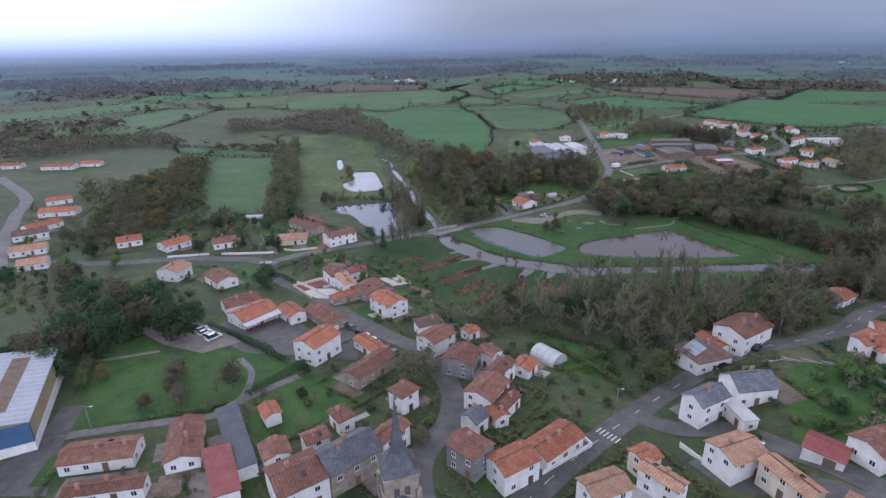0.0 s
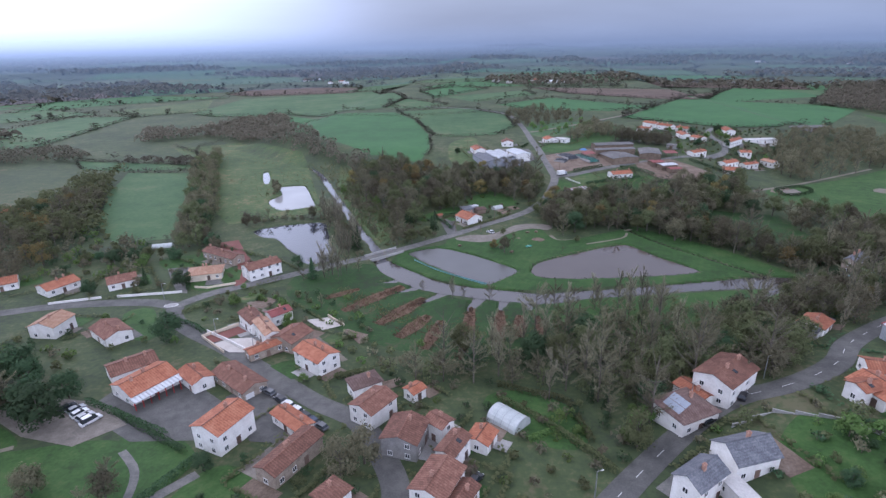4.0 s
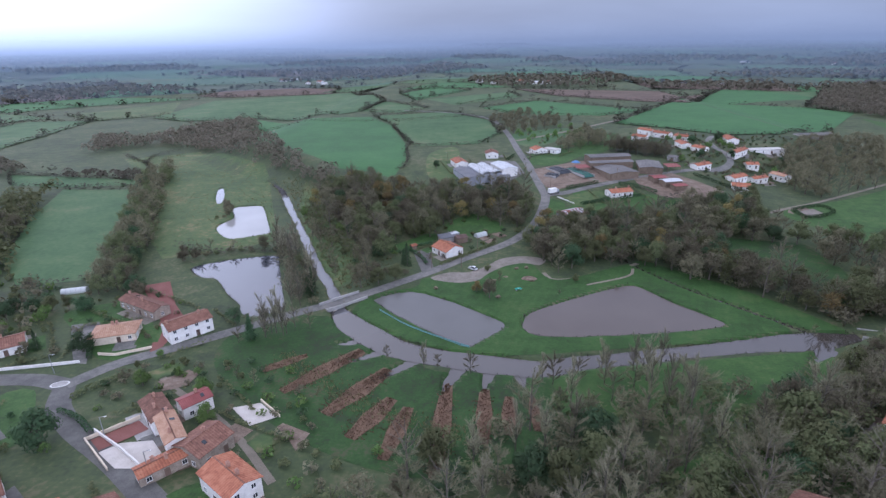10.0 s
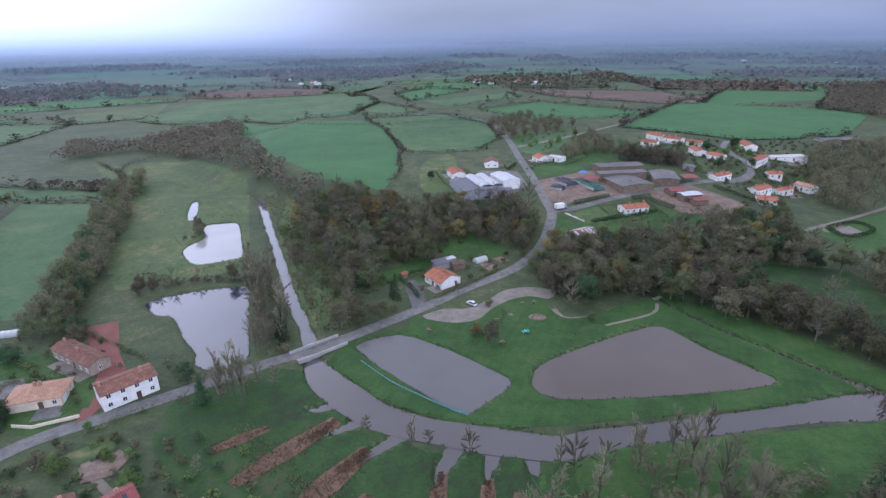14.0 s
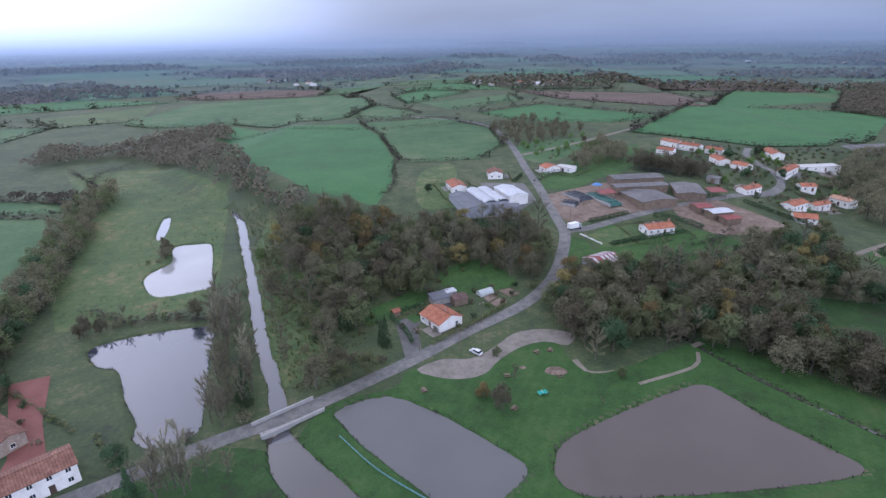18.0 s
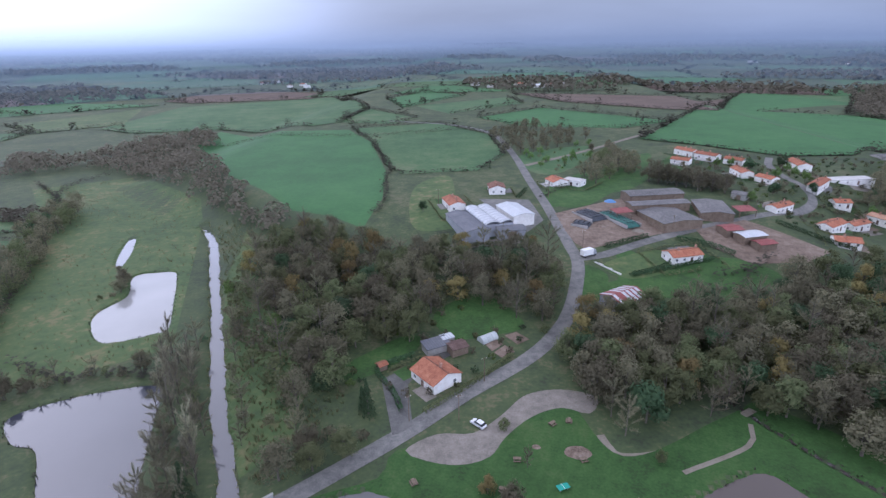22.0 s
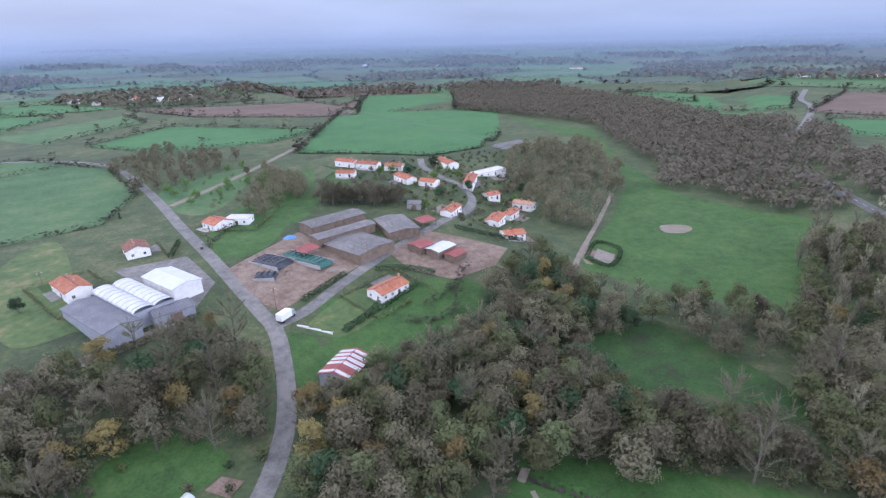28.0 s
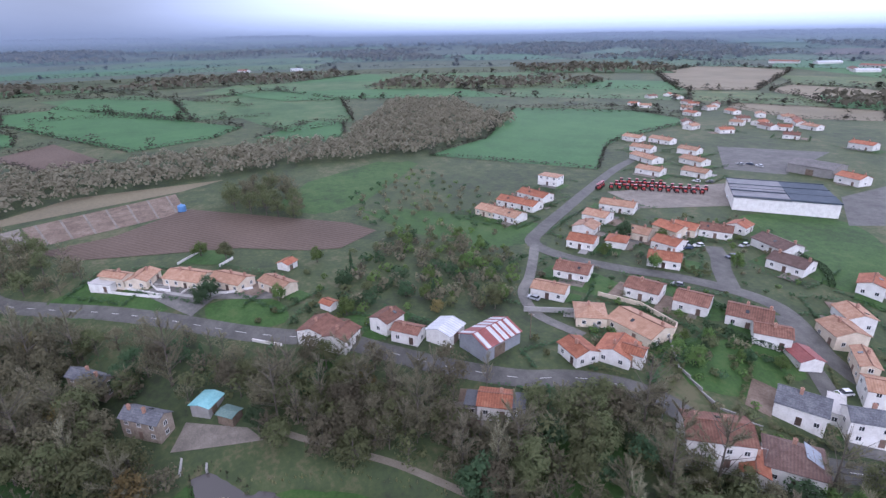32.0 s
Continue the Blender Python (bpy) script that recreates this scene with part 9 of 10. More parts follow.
joined_grove("scrub_marsh", [(-106, 391), (-94, 429), (-61, 432), (-39, 411), (-7, 404), (20, 405), (22, 383), (16, 365), (-16, 372), (-25, 362), (-50, 343), (-52, 323), (-66, 325), (-82, 345)], UNDER, 6.4, 75, "scrubby brown undergrowth below the trees", 1.6)


# ---- far woods and hedges, too many to count ----
def stuff_mesh(name, cards, material, label):
    """Leaf clumps of far hedges and woods in one mesh: cards are rows of x, y, height, size and, in a crown, the way it faces."""
    rng = random.Random(len(cards))
    verts, faces, soft = [], [], []
    cards = np.array([c if len(c) == 7 else (*c, 0.0, 0.0, 0.0) for c in cards])
    cards[:, 2] += land(cards[:, 0], cards[:, 1])
    for x, y, z, s, nx, ny, nz in cards.tolist():
        dome = Vector((nx, ny, nz)) if nz else Vector((0, 0, 0.8))
        lean = (dome + Vector((rng.gauss(0, 0.25), rng.gauss(0, 0.25), 0.1))).normalized()
        leaf_card(verts, faces, (x, y, z), s, rng, lean, 0.9)
        soft += [(lean + dome).normalized()] * 4
    return tagged(new(name, raw_mesh(name, verts, faces, material, soft)), label, "trees", kind="stuff")


def wood_cards(outline, per_tree, spacing, seed, high=10.0, size=2.6):
    rng = random.Random(seed)
    p = np.array(outline, float)
    lo, hi = p.min(0), p.max(0)
    out = []
    some = np.array([(a + rng.uniform(-0.5, 0.5) * spacing, b + rng.uniform(-0.5, 0.5) * spacing) for a in np.arange(lo[0], hi[0], spacing) for b in np.arange(lo[1], hi[1], spacing)]).reshape(-1, 2)
    some = some[inside_depth(p, some[:, 0], some[:, 1]) > 0]
    for x, y in some[free_spots(some)].tolist():
        h = high * rng.uniform(0.6, 1.25)
        r = spacing * rng.uniform(0.5, 0.68)
        for _ in range(per_tree):
            a, u = rng.uniform(0, 6.28), rng.random() ** 0.5
            up = math.sqrt(max(0.0, 1 - u * u))
            out.append((x + r * u * math.cos(a), y + r * u * math.sin(a), h * (0.3 + 0.68 * up * rng.uniform(0.75, 1.05)), size * rng.uniform(0.6, 1.3), u * math.cos(a), u * math.sin(a), up + 0.05))
    return out


def hedge_cards(line, seed, high=3.0, wide=2.0, size=1.6, per_metre=1.6, trees=0.0):
    rng = random.Random(seed)
    p = np.array(line, float)
    out = []
    for a, b in zip(p, p[1:]):
        d = np.hypot(*(b - a))
        for _ in range(int(d * per_metre)):
            q = a + (b - a) * rng.random()
            out.append((q[0] + rng.gauss(0, wide / 2), q[1] + rng.gauss(0, wide / 2), rng.uniform(0.2, high), size * rng.uniform(0.6, 1.3)))
        for _ in range(int(d * trees)):
            q = a + (b - a) * rng.random()
            for _ in range(26):
                out.append((q[0] + rng.gauss(0, 2.2), q[1] + rng.gauss(0, 2.2), rng.uniform(2.0, 9.0), size * 1.2))
    return out


stuff_mesh("wood_west", wood_cards([(-371, 563), (-422, 655), (-352, 628), (-351, 717), (-318, 794), (-266, 714), (-268, 661), (-137, 483), (-96, 446), (-111, 439), (-153, 478), (-225, 545), (-309, 604), (-350, 593)], 44, 8.0, 1, 10, 1.7), "l_wood", "belt of brown autumn woodland along the stream")
stuff_mesh("wood_north", wood_cards([(290, 458), (353, 502), (393, 573), (474, 690), (455, 814), (441, 903), (560, 1100), (763, 1300), (780, 1080), (698, 780), (582, 542), (500, 440), (430, 418), (425, 350), (340, 340), (302, 350), (295, 379), (312, 443)], 46, 8.5, 2, 10, 1.9), "l_wood", "large brown wood on the valley side")
stuff_mesh("wood_east", wood_cards([(302, 348), (340, 340), (425, 350), (419, 305), (404, 248), (410, 200), (418, 150), (395, 105), (470, 55), (517, 18), (600, -50), (560, -110), (442, -70), (397, -72), (345, 20), (326, 80), (340, 126), (346, 171), (342, 230), (343, 264), (332, 300)], 46, 7.5, 3, 9, 1.7), "l_wood", "long belt of brown trees along the stream valley")
stuff_mesh("wood_gardens", wood_cards([(-327, 322), (-295, 336), (-307, 412), (-262, 397), (-213, 305), (-214, 276), (-266, 281)], 44, 7.5, 8, 8, 1.4), "l_olive", "trees crowded between the outlying gardens")
stuff_mesh("wood_pasture", wood_cards([(-469, 384), (-443, 431), (-407, 474), (-360, 481), (-421, 532), (-503, 503), (-537, 438)], 34, 8.5, 9, 9, 1.8), "l_far", "belt of trees behind the outlying houses")
stuff_mesh("wood_hedge", wood_cards([(-328, 485), (-263, 493), (-248, 466), (-295, 449)], 34, 6.0, 10, 6, 1.4), "l_far", "tall hedge across the end of the pasture")
stuff_mesh("wood_village", wood_cards([(-238, 321), (-316, 404), (-293, 435), (-255, 392), (-219, 314)], 24, 9.0, 5, 9, 2.0), "l_olive", "clump of trees beside the pasture")

# hedges between the near fields
HEDGES = [
    [(-267, 653), (-300, 560), (-255, 480), (-215, 420), (-190, 380), (-165, 330)], [(-330, 560), (-260, 500), (-252, 490)],
    [(-66, 520), (-57, 470), (-62, 455)], [(-98, 640), (-70, 560), (-66, 520)], [(-300, 720), (-170, 690), (-98, 690), (-20, 730)],
    [(25, 480), (45, 510), (60, 520)], [(82, 398), (100, 405), (112, 415)], [(100, 405), (88, 388), (72, 392)],
    [(-110, 332), (-125, 326), (-150, 335)], [(-98, 330), (-110, 330)],
]
cards = []
for k, line in enumerate(HEDGES):
    cards += hedge_cards(smooth_line(line, 6.0), k, 3.2, 2.0, 1.2, 3.0, 0.03)
rng = random.Random(640)
for name, outline in FIELDS:
    ring = np.vstack([outline, outline[:1]])
    for a, b in zip(ring, ring[1:]):
        far_off = math.hypot(*((a + b) / 2 - (20, 250)))
        if rng.random() < 0.88 and name != "field_crop_1" and (far_off > 260 or name == "field_crop_11"):
            big = 1.0 + far_off / 700
            cards += hedge_cards([a, b], rng.randrange(10**6), 1.2 + far_off / 260, 0.8 + far_off / 500, big, 3.0 / big, 0.006 + far_off * 0.00002)
stuff_mesh("field_hedges", cards, "l_hedge", "scrubby field hedges with small trees")

# ---- the far country: a patchwork of hedged fields out to the skyline ----
rng = random.Random(77)
shades = ["crop", "pasture", "pasture", "olive", "crop", "plough", "meadow", "pasture", "meadow"]
fan = {s: ([], []) for s in set(shades)}
cards_near, cards_far = [], []
NEAR = [np.array(w, float) for w in PATCHES]


def far_rows():
    r = 620.0
    while r < 4700:
        yield r, r * 1.17
        r *= 1.17


def round_point(t, rr, sk):
    return 30 + rr * math.cos(t + sk), 300 + rr * math.sin(t + sk)


for r0, r1 in far_rows():
    wide = 120 + r0 * 0.10
    a = rng.uniform(0, 0.2)
    while a < 2 * math.pi:
        b = a + wide * rng.uniform(0.6, 1.7) / r0
        mid = round_point((a + b) / 2, (r0 + r1) / 2, 0)
        if not any((w.min(0) - 30 < mid).all() and (w.max(0) + 30 > mid).all() and inside_depth(w, np.array([mid[0]]), np.array([mid[1]]))[0] > -30 for w in NEAR):
            s = rng.choice(shades)
            skew = rng.uniform(-0.05, 0.05)
            verts, faces = fan[s]
            base, n = len(verts), 5
            for i in range(n):
                t = a + (b - a) * i / (n - 1)
                for j in range(4):
                    x, y = round_point(t, r0 + (r1 - r0) * j / 3, skew * j)
                    verts.append((x, y, z_at(x, y) + 0.25 + r0 * 0.0004))
            for i in range(n - 1):
                for j in range(3):
                    q = base + i * 4 + j
                    faces.append((q, q + 1, q + 5, q + 4))
            behind = math.radians(168) < (a + b) / 2 < math.radians(272)
            big = 1.7 + r0 / 600
            for line in ([round_point(a, r0, 0), round_point(a, r1, skew * 3)], [round_point(a, r0, 0), round_point(b, r0, 0)]):
                if rng.random() < 0.92 and not behind:
                    cards_far += hedge_cards(line, rng.randrange(10**6), 4.5 + r0 / 500, 3.5 + r0 / 900, big, 1.9 / big, 0.03 / big)
            if rng.random() < 0.16 + 0.22 * float(sm((r0 - 800) / 1400)) and not behind:
                cards_near += wood_cards([round_point(a, r0, 0), round_point(b, r0, 0), round_point(b, r1, skew * 3), round_point(a, r1, skew * 3)], 7, 10 + r0 / 80, rng.randrange(10**6), 10 + r0 / 500, 4.0 + r0 / 260)
        a = b
for s, (verts, faces) in fan.items():
    tagged(mesh_object("field_patchwork_" + s, verts, faces, s), "distant patchwork of hedged fields", "field", kind="structure")
stuff_mesh("far_hedges", cards_far, "l_hedge", "distant hedgerows between the fields")
stuff_mesh("far_woods", cards_near, "l_far", "distant brown woods")


# ---- hedges and single trees ----
hedge([(149.6, 216.8), (154.1, 203.4), (160.6, 187.5)], 2.4, 2.2, "l_green", "long clipped dark green hedge between gardens", 1)
hedge([(0.2, 181), (7.5, 178), (17.9, 174.3), (20.7, 165), (22.4, 158)], 1.5, 1.2, "l_olive", "mixed olive-green hedge round a garden", 2)
hedge([(8.0, 157.5), (15.1, 162.6)], 1.2, 1.2, "l_leafgreen", "low clipped hedge on the lawn", 3)
hedge([(51.3, 396.5), (71.0, 404.5), (87.8, 411.6)], 1.4, 1.2, "l_green", "clipped garden hedge by the orange-roofed house", 4)
hedge([(78.3, 428.6), (89.3, 424.0), (97.7, 415.4)], 2.0, 1.6, "l_green", "dark hedge round the muddy yard", 5)
hedge([(46.0, 419.8), (66.9, 430.6)], 1.8, 1.4, "l_green", "dark hedge beside the farm lane", 6)
hedge([(129.4, 449.5), (142.2, 437.0), (153.4, 428.3)], 1.8, 1.4, "l_green", "clipped hedge in front of a bungalow", 7)
hedge([(-106.0, 161.9), (-94.6, 157.6), (-76.0, 150.6)], 1.6, 1.2, "l_green", "dark hedge round the schoolyard", 8)
hedge([(-70.1, 127.7), (-64.6, 144.1)], 1.6, 1.3, "l_green", "dark hedge along the lane", 9)
hedge([(-95.8, 158.5), (-80.6, 151.0), (-68.6, 145.6)], 1.5, 1.2, "l_green", "dark hedge beside the school", 10)
hedge([(-113.2, 119.8), (-126.3, 136.3), (-133.2, 145.6)], 3.0, 2.6, "l_olive", "tall hedge beside the sports hall", 11)
hedge([(-123, 236.5), (-127, 243), (-132, 250)], 1.6, 1.2, "l_green", "clipped hedge beside the lawn", 12)
hedge([(-31, 177), (-37, 183), (-45, 180)], 1.6, 1.4, "l_olive", "hedge between two gardens", 13)
hedge([(-20, 318), (-8, 331), (4, 346)], 1.2, 1.2, "l_olive", "roadside hedge in front of the bungalow", 14)
hedge([(-26, 318), (-30, 327), (-36, 337), (-26, 345)], 1.3, 1.2, "l_green", "clipped hedge round the drive", 15)
hedge([(76, 119), (84, 123), (92, 121)], 1.4, 1.2, "l_green", "clipped dark green hedge on the estate", 16)
hedge([(62, 128), (72, 134), (82, 137)], 1.8, 1.6, "l_green", "dark hedge below the bungalows", 17)
hedge([(100, 103), (107, 107), (112, 101)], 1.4, 1.2, "l_olive", "hedge along the close", 18)
hedge([(92, 62), (80, 68), (72, 80)], 1.8, 1.6, "l_green", "clipped hedge on the green", 19)
hedge([(-14, 419), (4, 422), (14, 428)], 1.6, 1.6, "l_olive", "scrubby hedge behind the workshop", 20)
hedge([(12, 478), (18, 497)], 1.6, 1.6, "l_green", "hedge beside the country road", 21)
hedge([(-113.4, 216.8), (-110.8, 222.4), (-105.6, 229.0)], 1.3, 1.2, "l_olive", "mixed hedge along the crossroads garden", 62)
hedge([(52.5, 398.0), (60, 401), (68, 406), (72, 410)], 1.4, 1.3, "l_green", "clipped dark hedge round the orange-roofed house", 63)
hedge([(1, 174), (12, 165), (20, 156), (26, 148)], 1.5, 1.3, "l_olive", "scruffy hedge along the garden track", 64)
hedge([(-97, 203), (-104, 208), (-112, 211)], 1.4, 1.2, "l_green", "dark hedge beside the street", 65)
hedge([(168, 402), (170, 391), (189, 402), (188, 415), (168, 403)], 1.5, 1.6, "l_green", "dark bramble hedge round a small basin", 61)
rng = random.Random(12)
for kind, x, y, grow in (
    ("oak_green", -106.5, 198.5, 1.05), ("spruce", -144.5, 241.5, 0.6), ("oak_green", -161.0, 230.5, 0.6), ("spruce", -76.9, 251.5, 0.95), ("poplar_bare", -72.5, 253, 0.95), ("poplar_bare", -70, 256, 0.9),
    ("poplar_bare", -67, 254.5, 0.9), ("poplar_bare", -74, 256.5, 0.85), ("willow_bare", -80, 249, 0.6), ("spruce", -66.7, 284.9, 0.85), ("spruce", -69.5, 287.5, 0.75), ("spruce", -34.5, 316.5, 0.85), ("spruce", -36.5, 319, 0.75), ("oak_green", -157.6, 312.9, 0.8),
    ("oak_green", 76.4, 220.5, 1.1), ("oak_brown", -27.5, 146.5, 0.8), ("oak_brown", -93, 131, 0.75), ("willow_bare", -78, 134.5, 0.7), ("oak_brown", -76.5, 131, 0.6), ("oak_olive", 0.5, 312.5, 0.35), ("oak_brown", 1.5, 286.5, 0.6), ("oak_ochre", -3.5, 292, 0.45), ("willow_bare", 5.5, 300, 0.5), ("oak_brown", 27.5, 325.5, 0.7), ("willow_bare", 28, 290.5, 0.28), ("oak_olive", 36, 303.5, 0.3),
    ("oak_green", -35.6, 458.0, 0.55), ("spruce", -1.8, 552, 0.35), ("oak_ochre", 15.5, 417, 0.6), ("oak_olive", -46.5, 148.0, 0.2), ("oak_brown", -22.2, 120.5, 0.45), ("oak_brown", -31.5, 142.5, 0.85), ("oak_brown", -88.5, 124, 0.6), ("oak_brown", -84, 121, 0.55), ("oak_brown", -92, 118, 0.4), ("oak_ochre", -113, 127, 0.45),
    ("willow_bare", -79, 128, 0.55), ("willow_bare", -75.5, 120.5, 0.4), ("oak_green", -61, 140.5, 0.45), ("oak_green", -56.5, 131, 0.3), ("willow_bare", -52, 129.5, 0.4), ("oak_green", -124.5, 152.5, 1.0), ("oak_green", -117.5, 158, 1.0), ("oak_green", -112, 163, 0.95), ("spruce", 210, 263, 0.35), ("oak_green", 184.5, 247.5, 0.75), ("oak_green", 181, 251, 0.7),
    ("spruce", 172.5, 203, 0.6), ("spruce", 168.5, 206.5, 0.5), ("oak_green", 166, 209, 0.6), ("round_green", 153.5, 183, 0.7), ("oak_ochre", 132.5, 193.5, 0.5), ("oak_olive", 124.2, 178, 0.6), ("spruce", 140, 190, 0.55), ("oak_green", 147, 196, 0.6), ("round_green", 222, 243, 0.9), ("oak_olive", 212, 236, 0.7), ("round_green", 48.5, 134, 0.3), ("oak_green", 66, 142, 0.35),
    ("round_green", 60.5, 136.5, 0.6), ("round_green", 36.5, 166.5, 0.6), ("round_green", 32.5, 163, 0.55), ("spruce", 27.5, 172, 0.55), ("spruce", 24.5, 175, 0.5), ("round_green", 30, 158.5, 0.5), ("poplar_bare", 37, 181, 0.75), ("oak_green", 62.5, 186, 0.4), ("oak_green", 65.5, 189, 0.4), ("round_green", -53, 177.5, 0.4), ("oak_olive", -104.5, 233, 0.25), ("round_green", -89.5, 230, 0.4), ("round_green", -101, 239.5, 0.35),
    ("willow_bare", 105.5, 263.5, 0.4), ("oak_green", 171.5, 498, 0.6), ("oak_green", 197, 556, 0.6), ("oak_brown", 150, 492, 0.6), ("spruce", -29.5, 183, 0.3), ("oak_green", 218, 505, 0.55), ("oak_green", 212, 512, 0.5),
):
    tree(kind, x, y, rng, grow)
row_of((("oak_brown", 1),), [(97, 516), (104, 510), (112, 505), (120, 500), (128, 501)], 3.2, 31, 0.75, 1.2)
row_of((("poplar_bare", 3), ("willow_bare", 1)), [(-16, 238.5), (2, 236), (16, 236), (28, 239), (42, 242.5), (54, 245.5)], 4.2, 32, 0.72, 1.8)
row_of((("poplar_bare", 2), ("willow_bare", 2)), [(-30, 243), (-14, 238)], 6.5, 33, 0.5, 1.5)
row_of((("willow_bare", 3), ("bush_brown", 2)), [(-63, 303), (-74, 325), (-86, 347), (-92, 362)], 5.0, 34, 0.7, 1.5)
row_of((("bush_brown", 3), ("oak_brown", 1)), [(-100, 331), (-112, 331), (-126, 326), (-138, 318)], 4.5, 35, 0.7, 1.0)
row_of((("oak_brown", 1), ("bush_brown", 1)), [(-152, 377), (-149, 388), (-155, 396)], 3.5, 36, 0.6, 1.0)
row_of((("oak_green", 2), ("oak_brown", 2)), [(-132, 275), (-140, 285), (-150, 296), (-158, 306)], 6.0, 37, 0.8, 1.5)
row_of((("oak_green", 1), ("oak_olive", 1)), [(-188, 262), (-175, 266), (-160, 268), (-148, 266)], 5.5, 38, 0.65, 2.0)
row_of((("bush_brown", 2), ("willow_bare", 1)), [(-75, 234), (-65, 226), (-50, 216), (-40, 204)], 8.0, 39, 0.45, 2.0)
row_of((("shrub", 3), ("bush_brown", 1)), [(30, 398), (28, 384), (23, 370), (12, 354)], 5.0, 40, 0.8, 0.8)
row_of((("shrub", 1), ("round_green", 1)), [(66, 144), (72, 140), (80, 147), (74, 152)], 4.0, 41, 0.5, 2.0)
row_of((("round_green", 1), ("shrub", 1)), [(140, 180), (150, 172), (158, 165), (150, 160)], 4.5, 42, 0.55, 3.0)
row_of((("shrub", 2), ("bush_brown", 1)), [(64, 600), (52, 570), (45, 550)], 7.0, 43, 0.6, 3.0)
row_of((("shrub", 2), ("oak_brown", 1)), [(46, 572), (62, 590), (78, 610), (90, 640)], 9.0, 44, 0.5, 6.0)
row_of((("bush_brown", 2), ("shrub", 1), ("oak_brown", 1)), [(236, 340), (245, 345), (255, 350)], 5.0, 45, 0.6, 3.0)
for o, n, seed in (([(-30, 205), (-20, 180), (0, 185), (10, 200), (-10, 200)], 7.0, 50), ([(-60, 150), (-35, 118), (-22, 128), (-50, 145)], 6.5, 51), ([(60, 150), (100, 130), (110, 160), (70, 160)], 7.5, 52), ([(20, 160), (10, 170), (25, 178), (35, 170)], 5.0, 53), ([(120, 150), (175, 140), (200, 215), (160, 235), (125, 185)], 8.5, 54), ([(90, 60), (140, 50), (150, 120), (100, 118)], 10.0, 55), ([(-200, 240), (-130, 235), (-120, 255), (-180, 265)], 9.0, 56), ([(-150, 190), (-110, 175), (-100, 200), (-140, 215)], 9.0, 57), ([(-100, 225), (-80, 205), (-62, 205), (-90, 240)], 6.0, 58), ([(-260, 190), (-180, 170), (-180, 215), (-240, 260)], 10.0, 59), ([(120, 460), (200, 480), (210, 560), (130, 580)], 10.0, 60), ([(-40, 330), (-60, 360), (-90, 360), (-60, 310)], 7.0, 61), ([(-100, 350), (-115, 410), (-95, 400), (-80, 345)], 8.0, 62)):
    grove(o, GARDEN, n, seed, 0.75)


grove([(123, 251), (126, 241), (122, 224), (109, 214), (99, 221), (99, 241), (109, 250)], (("willow_bare", 3), ("oak_olive", 2), ("oak_brown", 2), ("oak_green", 0.5)), 6.0, 88, 0.9, 34)

# ---- rough grass in the marsh and fringes of sedge on the banks, too many to count ----
def tussocks(name, spots, high, material, label, seed, blades=4):
    """Clumps of dry grass blades at the given places."""
    rng = random.Random(seed)
    spots = np.reshape(np.array(spots, float), (-1, 2))
    zs = ground_z(spots[:, 0].copy(), spots[:, 1].copy())
    verts, faces = [], []
    for (x, y), z in zip(spots.tolist(), zs.tolist()):
        h = high * rng.uniform(0.5, 1.4)
        for _ in range(blades):
            a, lean = rng.uniform(0, 6.28), rng.uniform(0.3, 1.0) * h
            c, s_ = math.cos(a), math.sin(a)
            i = len(verts)
            verts += [(x - s_ * 0.22 * h, y + c * 0.22 * h, z), (x + s_ * 0.22 * h, y - c * 0.22 * h, z), (x + c * lean, y + s_ * lean, z + h)]
            faces.append((i, i + 1, i + 2))
    tagged(new(name, raw_mesh(name, verts, faces, material)), label, "grass", kind="stuff")


def scatter(outline, count, seed, clump=0.06):
    """Random places in an outline, gathered in drifts."""
    rng = np.random.default_rng(seed)
    p = np.array(outline, float)
    q = rng.uniform(p.min(0), p.max(0), (count, 2))
    q = q[inside_depth(p, q[:, 0], q[:, 1]) > 0]
    drift = np.array([noise.noise(Vector((x * clump, y * clump, seed))) for x, y in q])
    q = q[drift > rng.uniform(-0.5, 0.35, len(q))]
    return q[free_spots(q, -1.0)]


MARSH = [(-150, 460), (-128, 430), (-100, 375), (-84, 345), (-70, 315), (-55, 290), (-44, 296), (-42, 322), (-52, 345), (-70, 370), (-92, 410), (-112, 440), (-140, 470)]
tussocks("marsh_grass", scatter(MARSH, 9000, 5), 0.75, "l_straw", "straw-coloured tussocks in the overgrown marsh", 5)
tussocks("marsh_grass", scatter(MARSH, 7000, 6), 0.8, "l_olive", "olive-green sedge in the overgrown marsh", 6)
MEADOW = [(-181, 355), (-226, 423), (-250, 467), (-321, 544), (-271, 579), (-175, 501), (-161, 475), (-105, 346), (-128, 328), (-149, 319)]
tussocks("meadow_grass", scatter(MEADOW, 9000, 7, 0.03), 0.6, "l_straw", "yellowed tussocks in the water meadow", 7, 3)
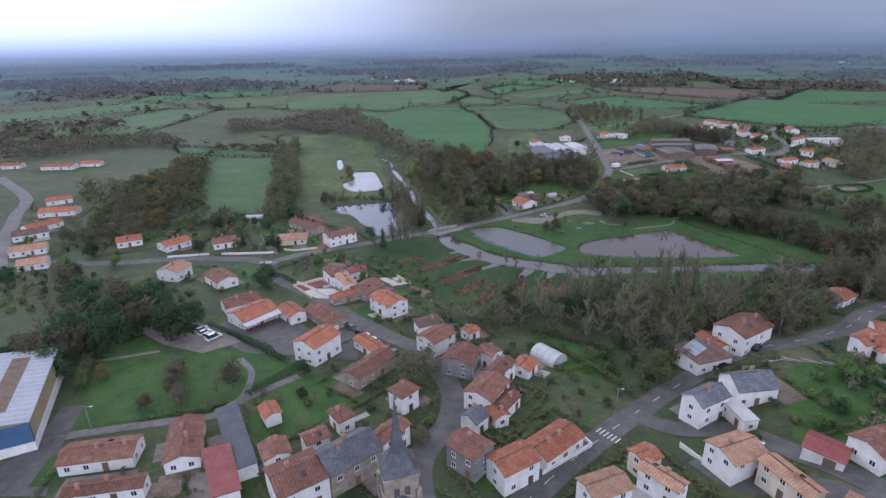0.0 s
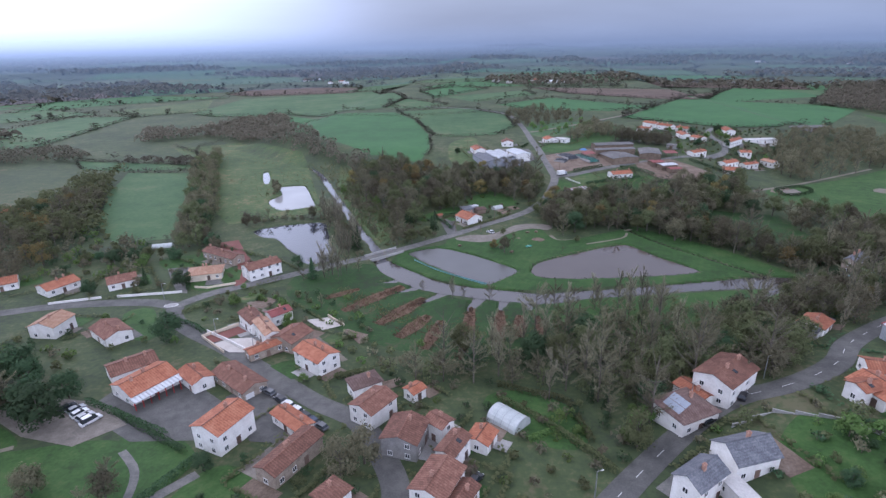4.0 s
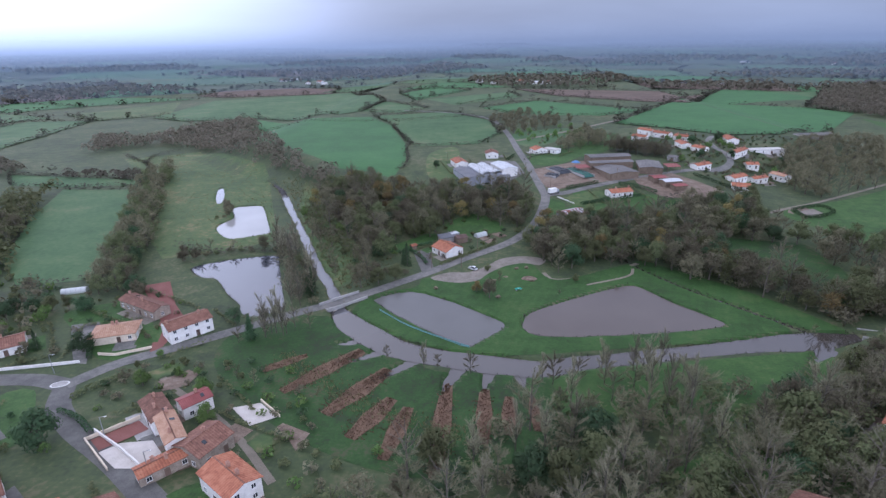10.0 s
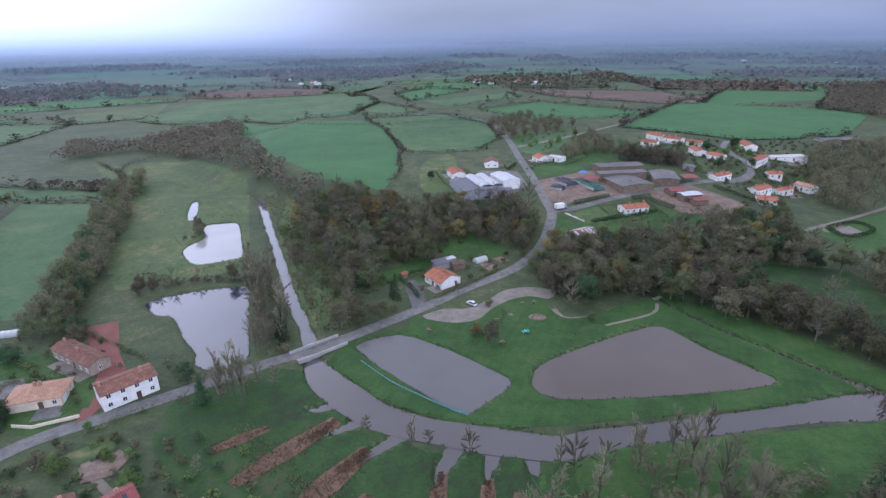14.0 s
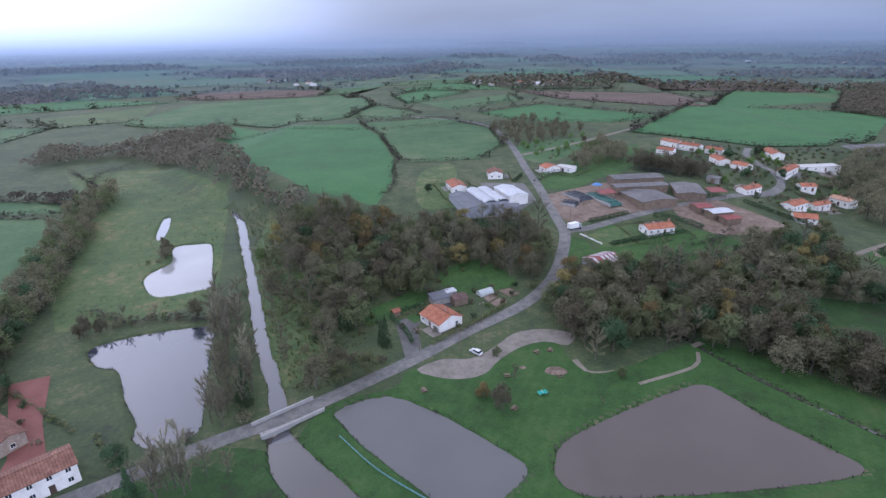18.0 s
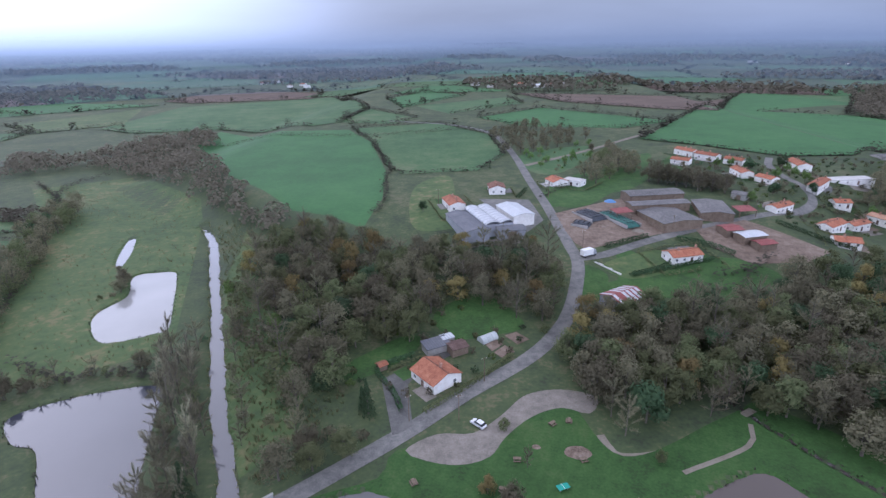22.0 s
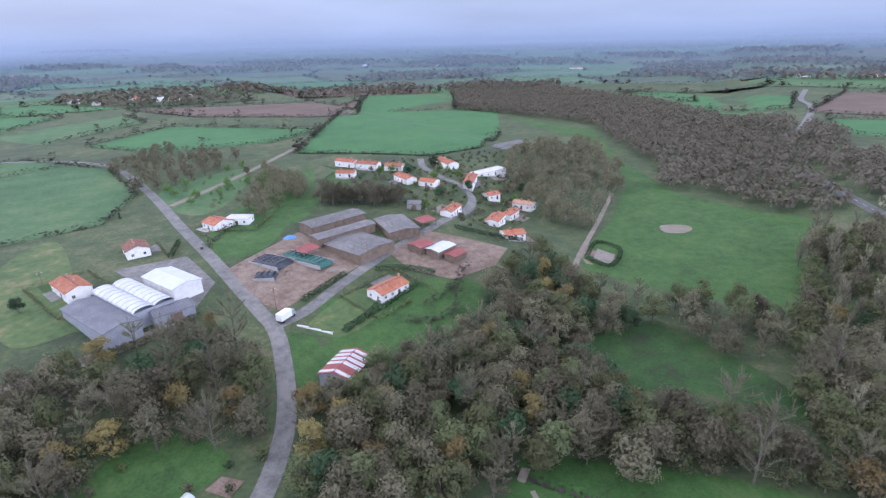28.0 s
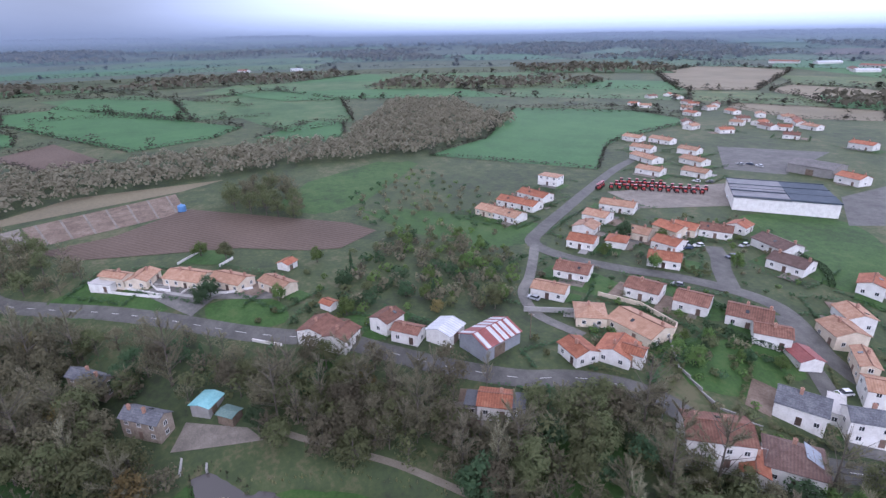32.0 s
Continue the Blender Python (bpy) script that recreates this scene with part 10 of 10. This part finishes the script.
for name, tint, step in (("mill_pond", "l_hedge", 0.9), ("white_pond", "l_hedge", 1.2), ("rect_pond", "l_hedge", 1.4), ("big_pond", "l_hedge", 1.1), ("canal", "l_straw", 0.8), ("river", "l_hedge", 0.9), ("mill_race", "l_straw", 0.9), ("ditch", "l_hedge", 0.7)):
    o = WATERS["water_" + name][0]
    ring = np.vstack([o, o[:1]])
    frng = random.Random(len(name) * 31)
    spots = []
    for a, b in zip(ring, ring[1:]):
        for _ in range(max(1, int(math.hypot(*(b - a)) / step * frng.uniform(0.5, 2.0)))):
            q = a + (b - a) * frng.random()
            spots.append((q[0] + frng.gauss(0, 0.35), q[1] + frng.gauss(0, 0.35)))
    tussocks("bank_sedge", spots, 0.55, tint, "dark fringe of sedge along the water's edge", len(name), 3)
bed_rng = random.Random(88)
tussocks("bank_sedge", [(x + bed_rng.gauss(0, 2.5), y + bed_rng.gauss(0, 2.0)) for x, y in smooth_line([(-62, 243), (-50, 232), (-36, 222), (-20, 214), (-5, 210), (10, 214)], 0.12)], 0.6, "l_straw", "dry grass among the osier beds", 9, 3)

# ---- small garden planting, too many to count ----
PLANTS = (("tuft", 8), ("bush_brown", 0.3), ("shrub", 0.2))
for k, (outline, spacing, grow, words) in enumerate((
    ([(-181, 153), (-235, 196), (-186, 186), (-157, 192), (-131, 188), (-116, 168), (-123, 149), (-142, 144), (-168, 156)], 4.2, 1.3, "garden shrubs between the bungalows"),
    ([(-225, 222), (-278, 294), (-249, 320), (-176, 288), (-133, 218), (-161, 242), (-190, 246), (-200, 231)], 4.5, 1.7, "overgrown gardens behind the bungalows"),
    ([(-70, 129), (-43, 137), (-29, 155), (-20, 135), (-20, 118), (-51, 111)], 4.5, 0.9, "small shrubs in the old village gardens"),
    ([(-60, 180), (-45, 184), (-11, 192), (18, 173), (23, 145), (4, 127), (-5, 143), (-23, 172)], 4.5, 1, "small shrubs in the village gardens"),
    ([(37, 154), (56, 165), (89, 174), (72, 137), (58, 131)], 4.6, 1, "shrubs in the sloping gardens"),
    ([(163, 214), (202, 169), (182, 153), (147, 141), (125, 168), (125, 187), (151, 198), (144, 213)], 3.8, 1.7, "overgrown orchard garden of shrubs and small trees"),
    ([(217, 177), (261, 163), (292, 103), (227, 100), (180, 115), (169, 135)], 5, 1.1, "garden shrubs round the bungalows"),
    ([(170, 107), (128, 37), (81, 71), (73, 113), (91, 140), (140, 143)], 4.6, 0.75, "small garden shrubs on the estate"),
    ([(109, 164), (91, 140), (75, 133), (60, 149), (73, 162), (90, 179)], 4.2, 1.1, "garden shrubs beside the walled bungalow"),
    ([(162, 248), (166, 219), (144, 213), (92, 181), (102, 176), (111, 184)], 4.5, 1.1, "garden shrubs behind the roadside houses"),
    ([(152, 595), (255, 573), (184, 459), (136, 449), (111, 494)], 5, 1, "garden shrubs of the hamlet"),
    ([(-30, 321), (-45, 335), (-37, 363), (-16, 376), (9, 363), (5, 340), (-10, 330)], 4.6, 1, "garden shrubs of the riverside bungalow"),
    ([(-137, 243), (-178, 288), (-140, 290), (-92, 263), (-98, 248)], 5, 0.9, "garden shrubs by the crossroads"),
    ([(-110, 220), (-104, 230), (-93, 238), (-84, 234), (-92, 222), (-102, 216)], 3.6, 1.0, "dense shrubs in the crossroads garden"),
    ([(-78, 240), (-58, 236), (-50, 226), (-40, 208), (-48, 204), (-62, 222), (-80, 234)], 4.2, 1.2, "scrub along the edge of the osier beds"),
    ([(-66, 200), (-50, 206), (-34, 200), (-30, 190), (-44, 186), (-58, 194)], 3.8, 1.2, "dark shrubs and small trees behind the street gardens"),
    ([(14, 172), (24, 166), (34, 158), (36, 146), (26, 150), (16, 162)], 3.6, 1.2, "thick garden shrubs below the bend"),
    ([(-107, 212), (-105, 231), (-94, 238), (-71, 225), (-53, 212)], 4.4, 0.9, "shrubs in the walled courtyard gardens"),
)):
    joined_grove("garden_planting", outline, PLANTS, spacing * 1.2, 300 + k, words, grow)
rng = random.Random(515)
cards = []
for x, y, l, w, turn, name, detail in HOUSES:
    if name != "house" or math.hypot(x - 20, y - 250) > 480:
        continue
    c, s_ = math.cos(radians(turn)), math.sin(radians(turn))
    u, v = l / 2 + rng.uniform(4, 8), w / 2 + rng.uniform(4.5, 9)
    ring = [(x + a * c - b * s_, y + a * s_ + b * c) for a, b in ((-u, -v), (u, -v), (u, v), (-u, v), (-u, -v))]
    for a, b in zip(ring, ring[1:]):
        if rng.random() < 0.55:
            cards += hedge_cards([a, b], rng.randrange(10**6), rng.uniform(0.8, 1.7), 0.7, 0.75, 4.6)
cards = np.array(cards)
cards = cards[free_spots(cards[:, :2], -0.8)].tolist()
half = len(cards) // 2
stuff_mesh("garden_hedges", cards[:half], "l_olive", "clipped and scruffy hedges between the gardens")
stuff_mesh("garden_hedges", cards[half:], "l_green", "dark green hedges between the gardens")
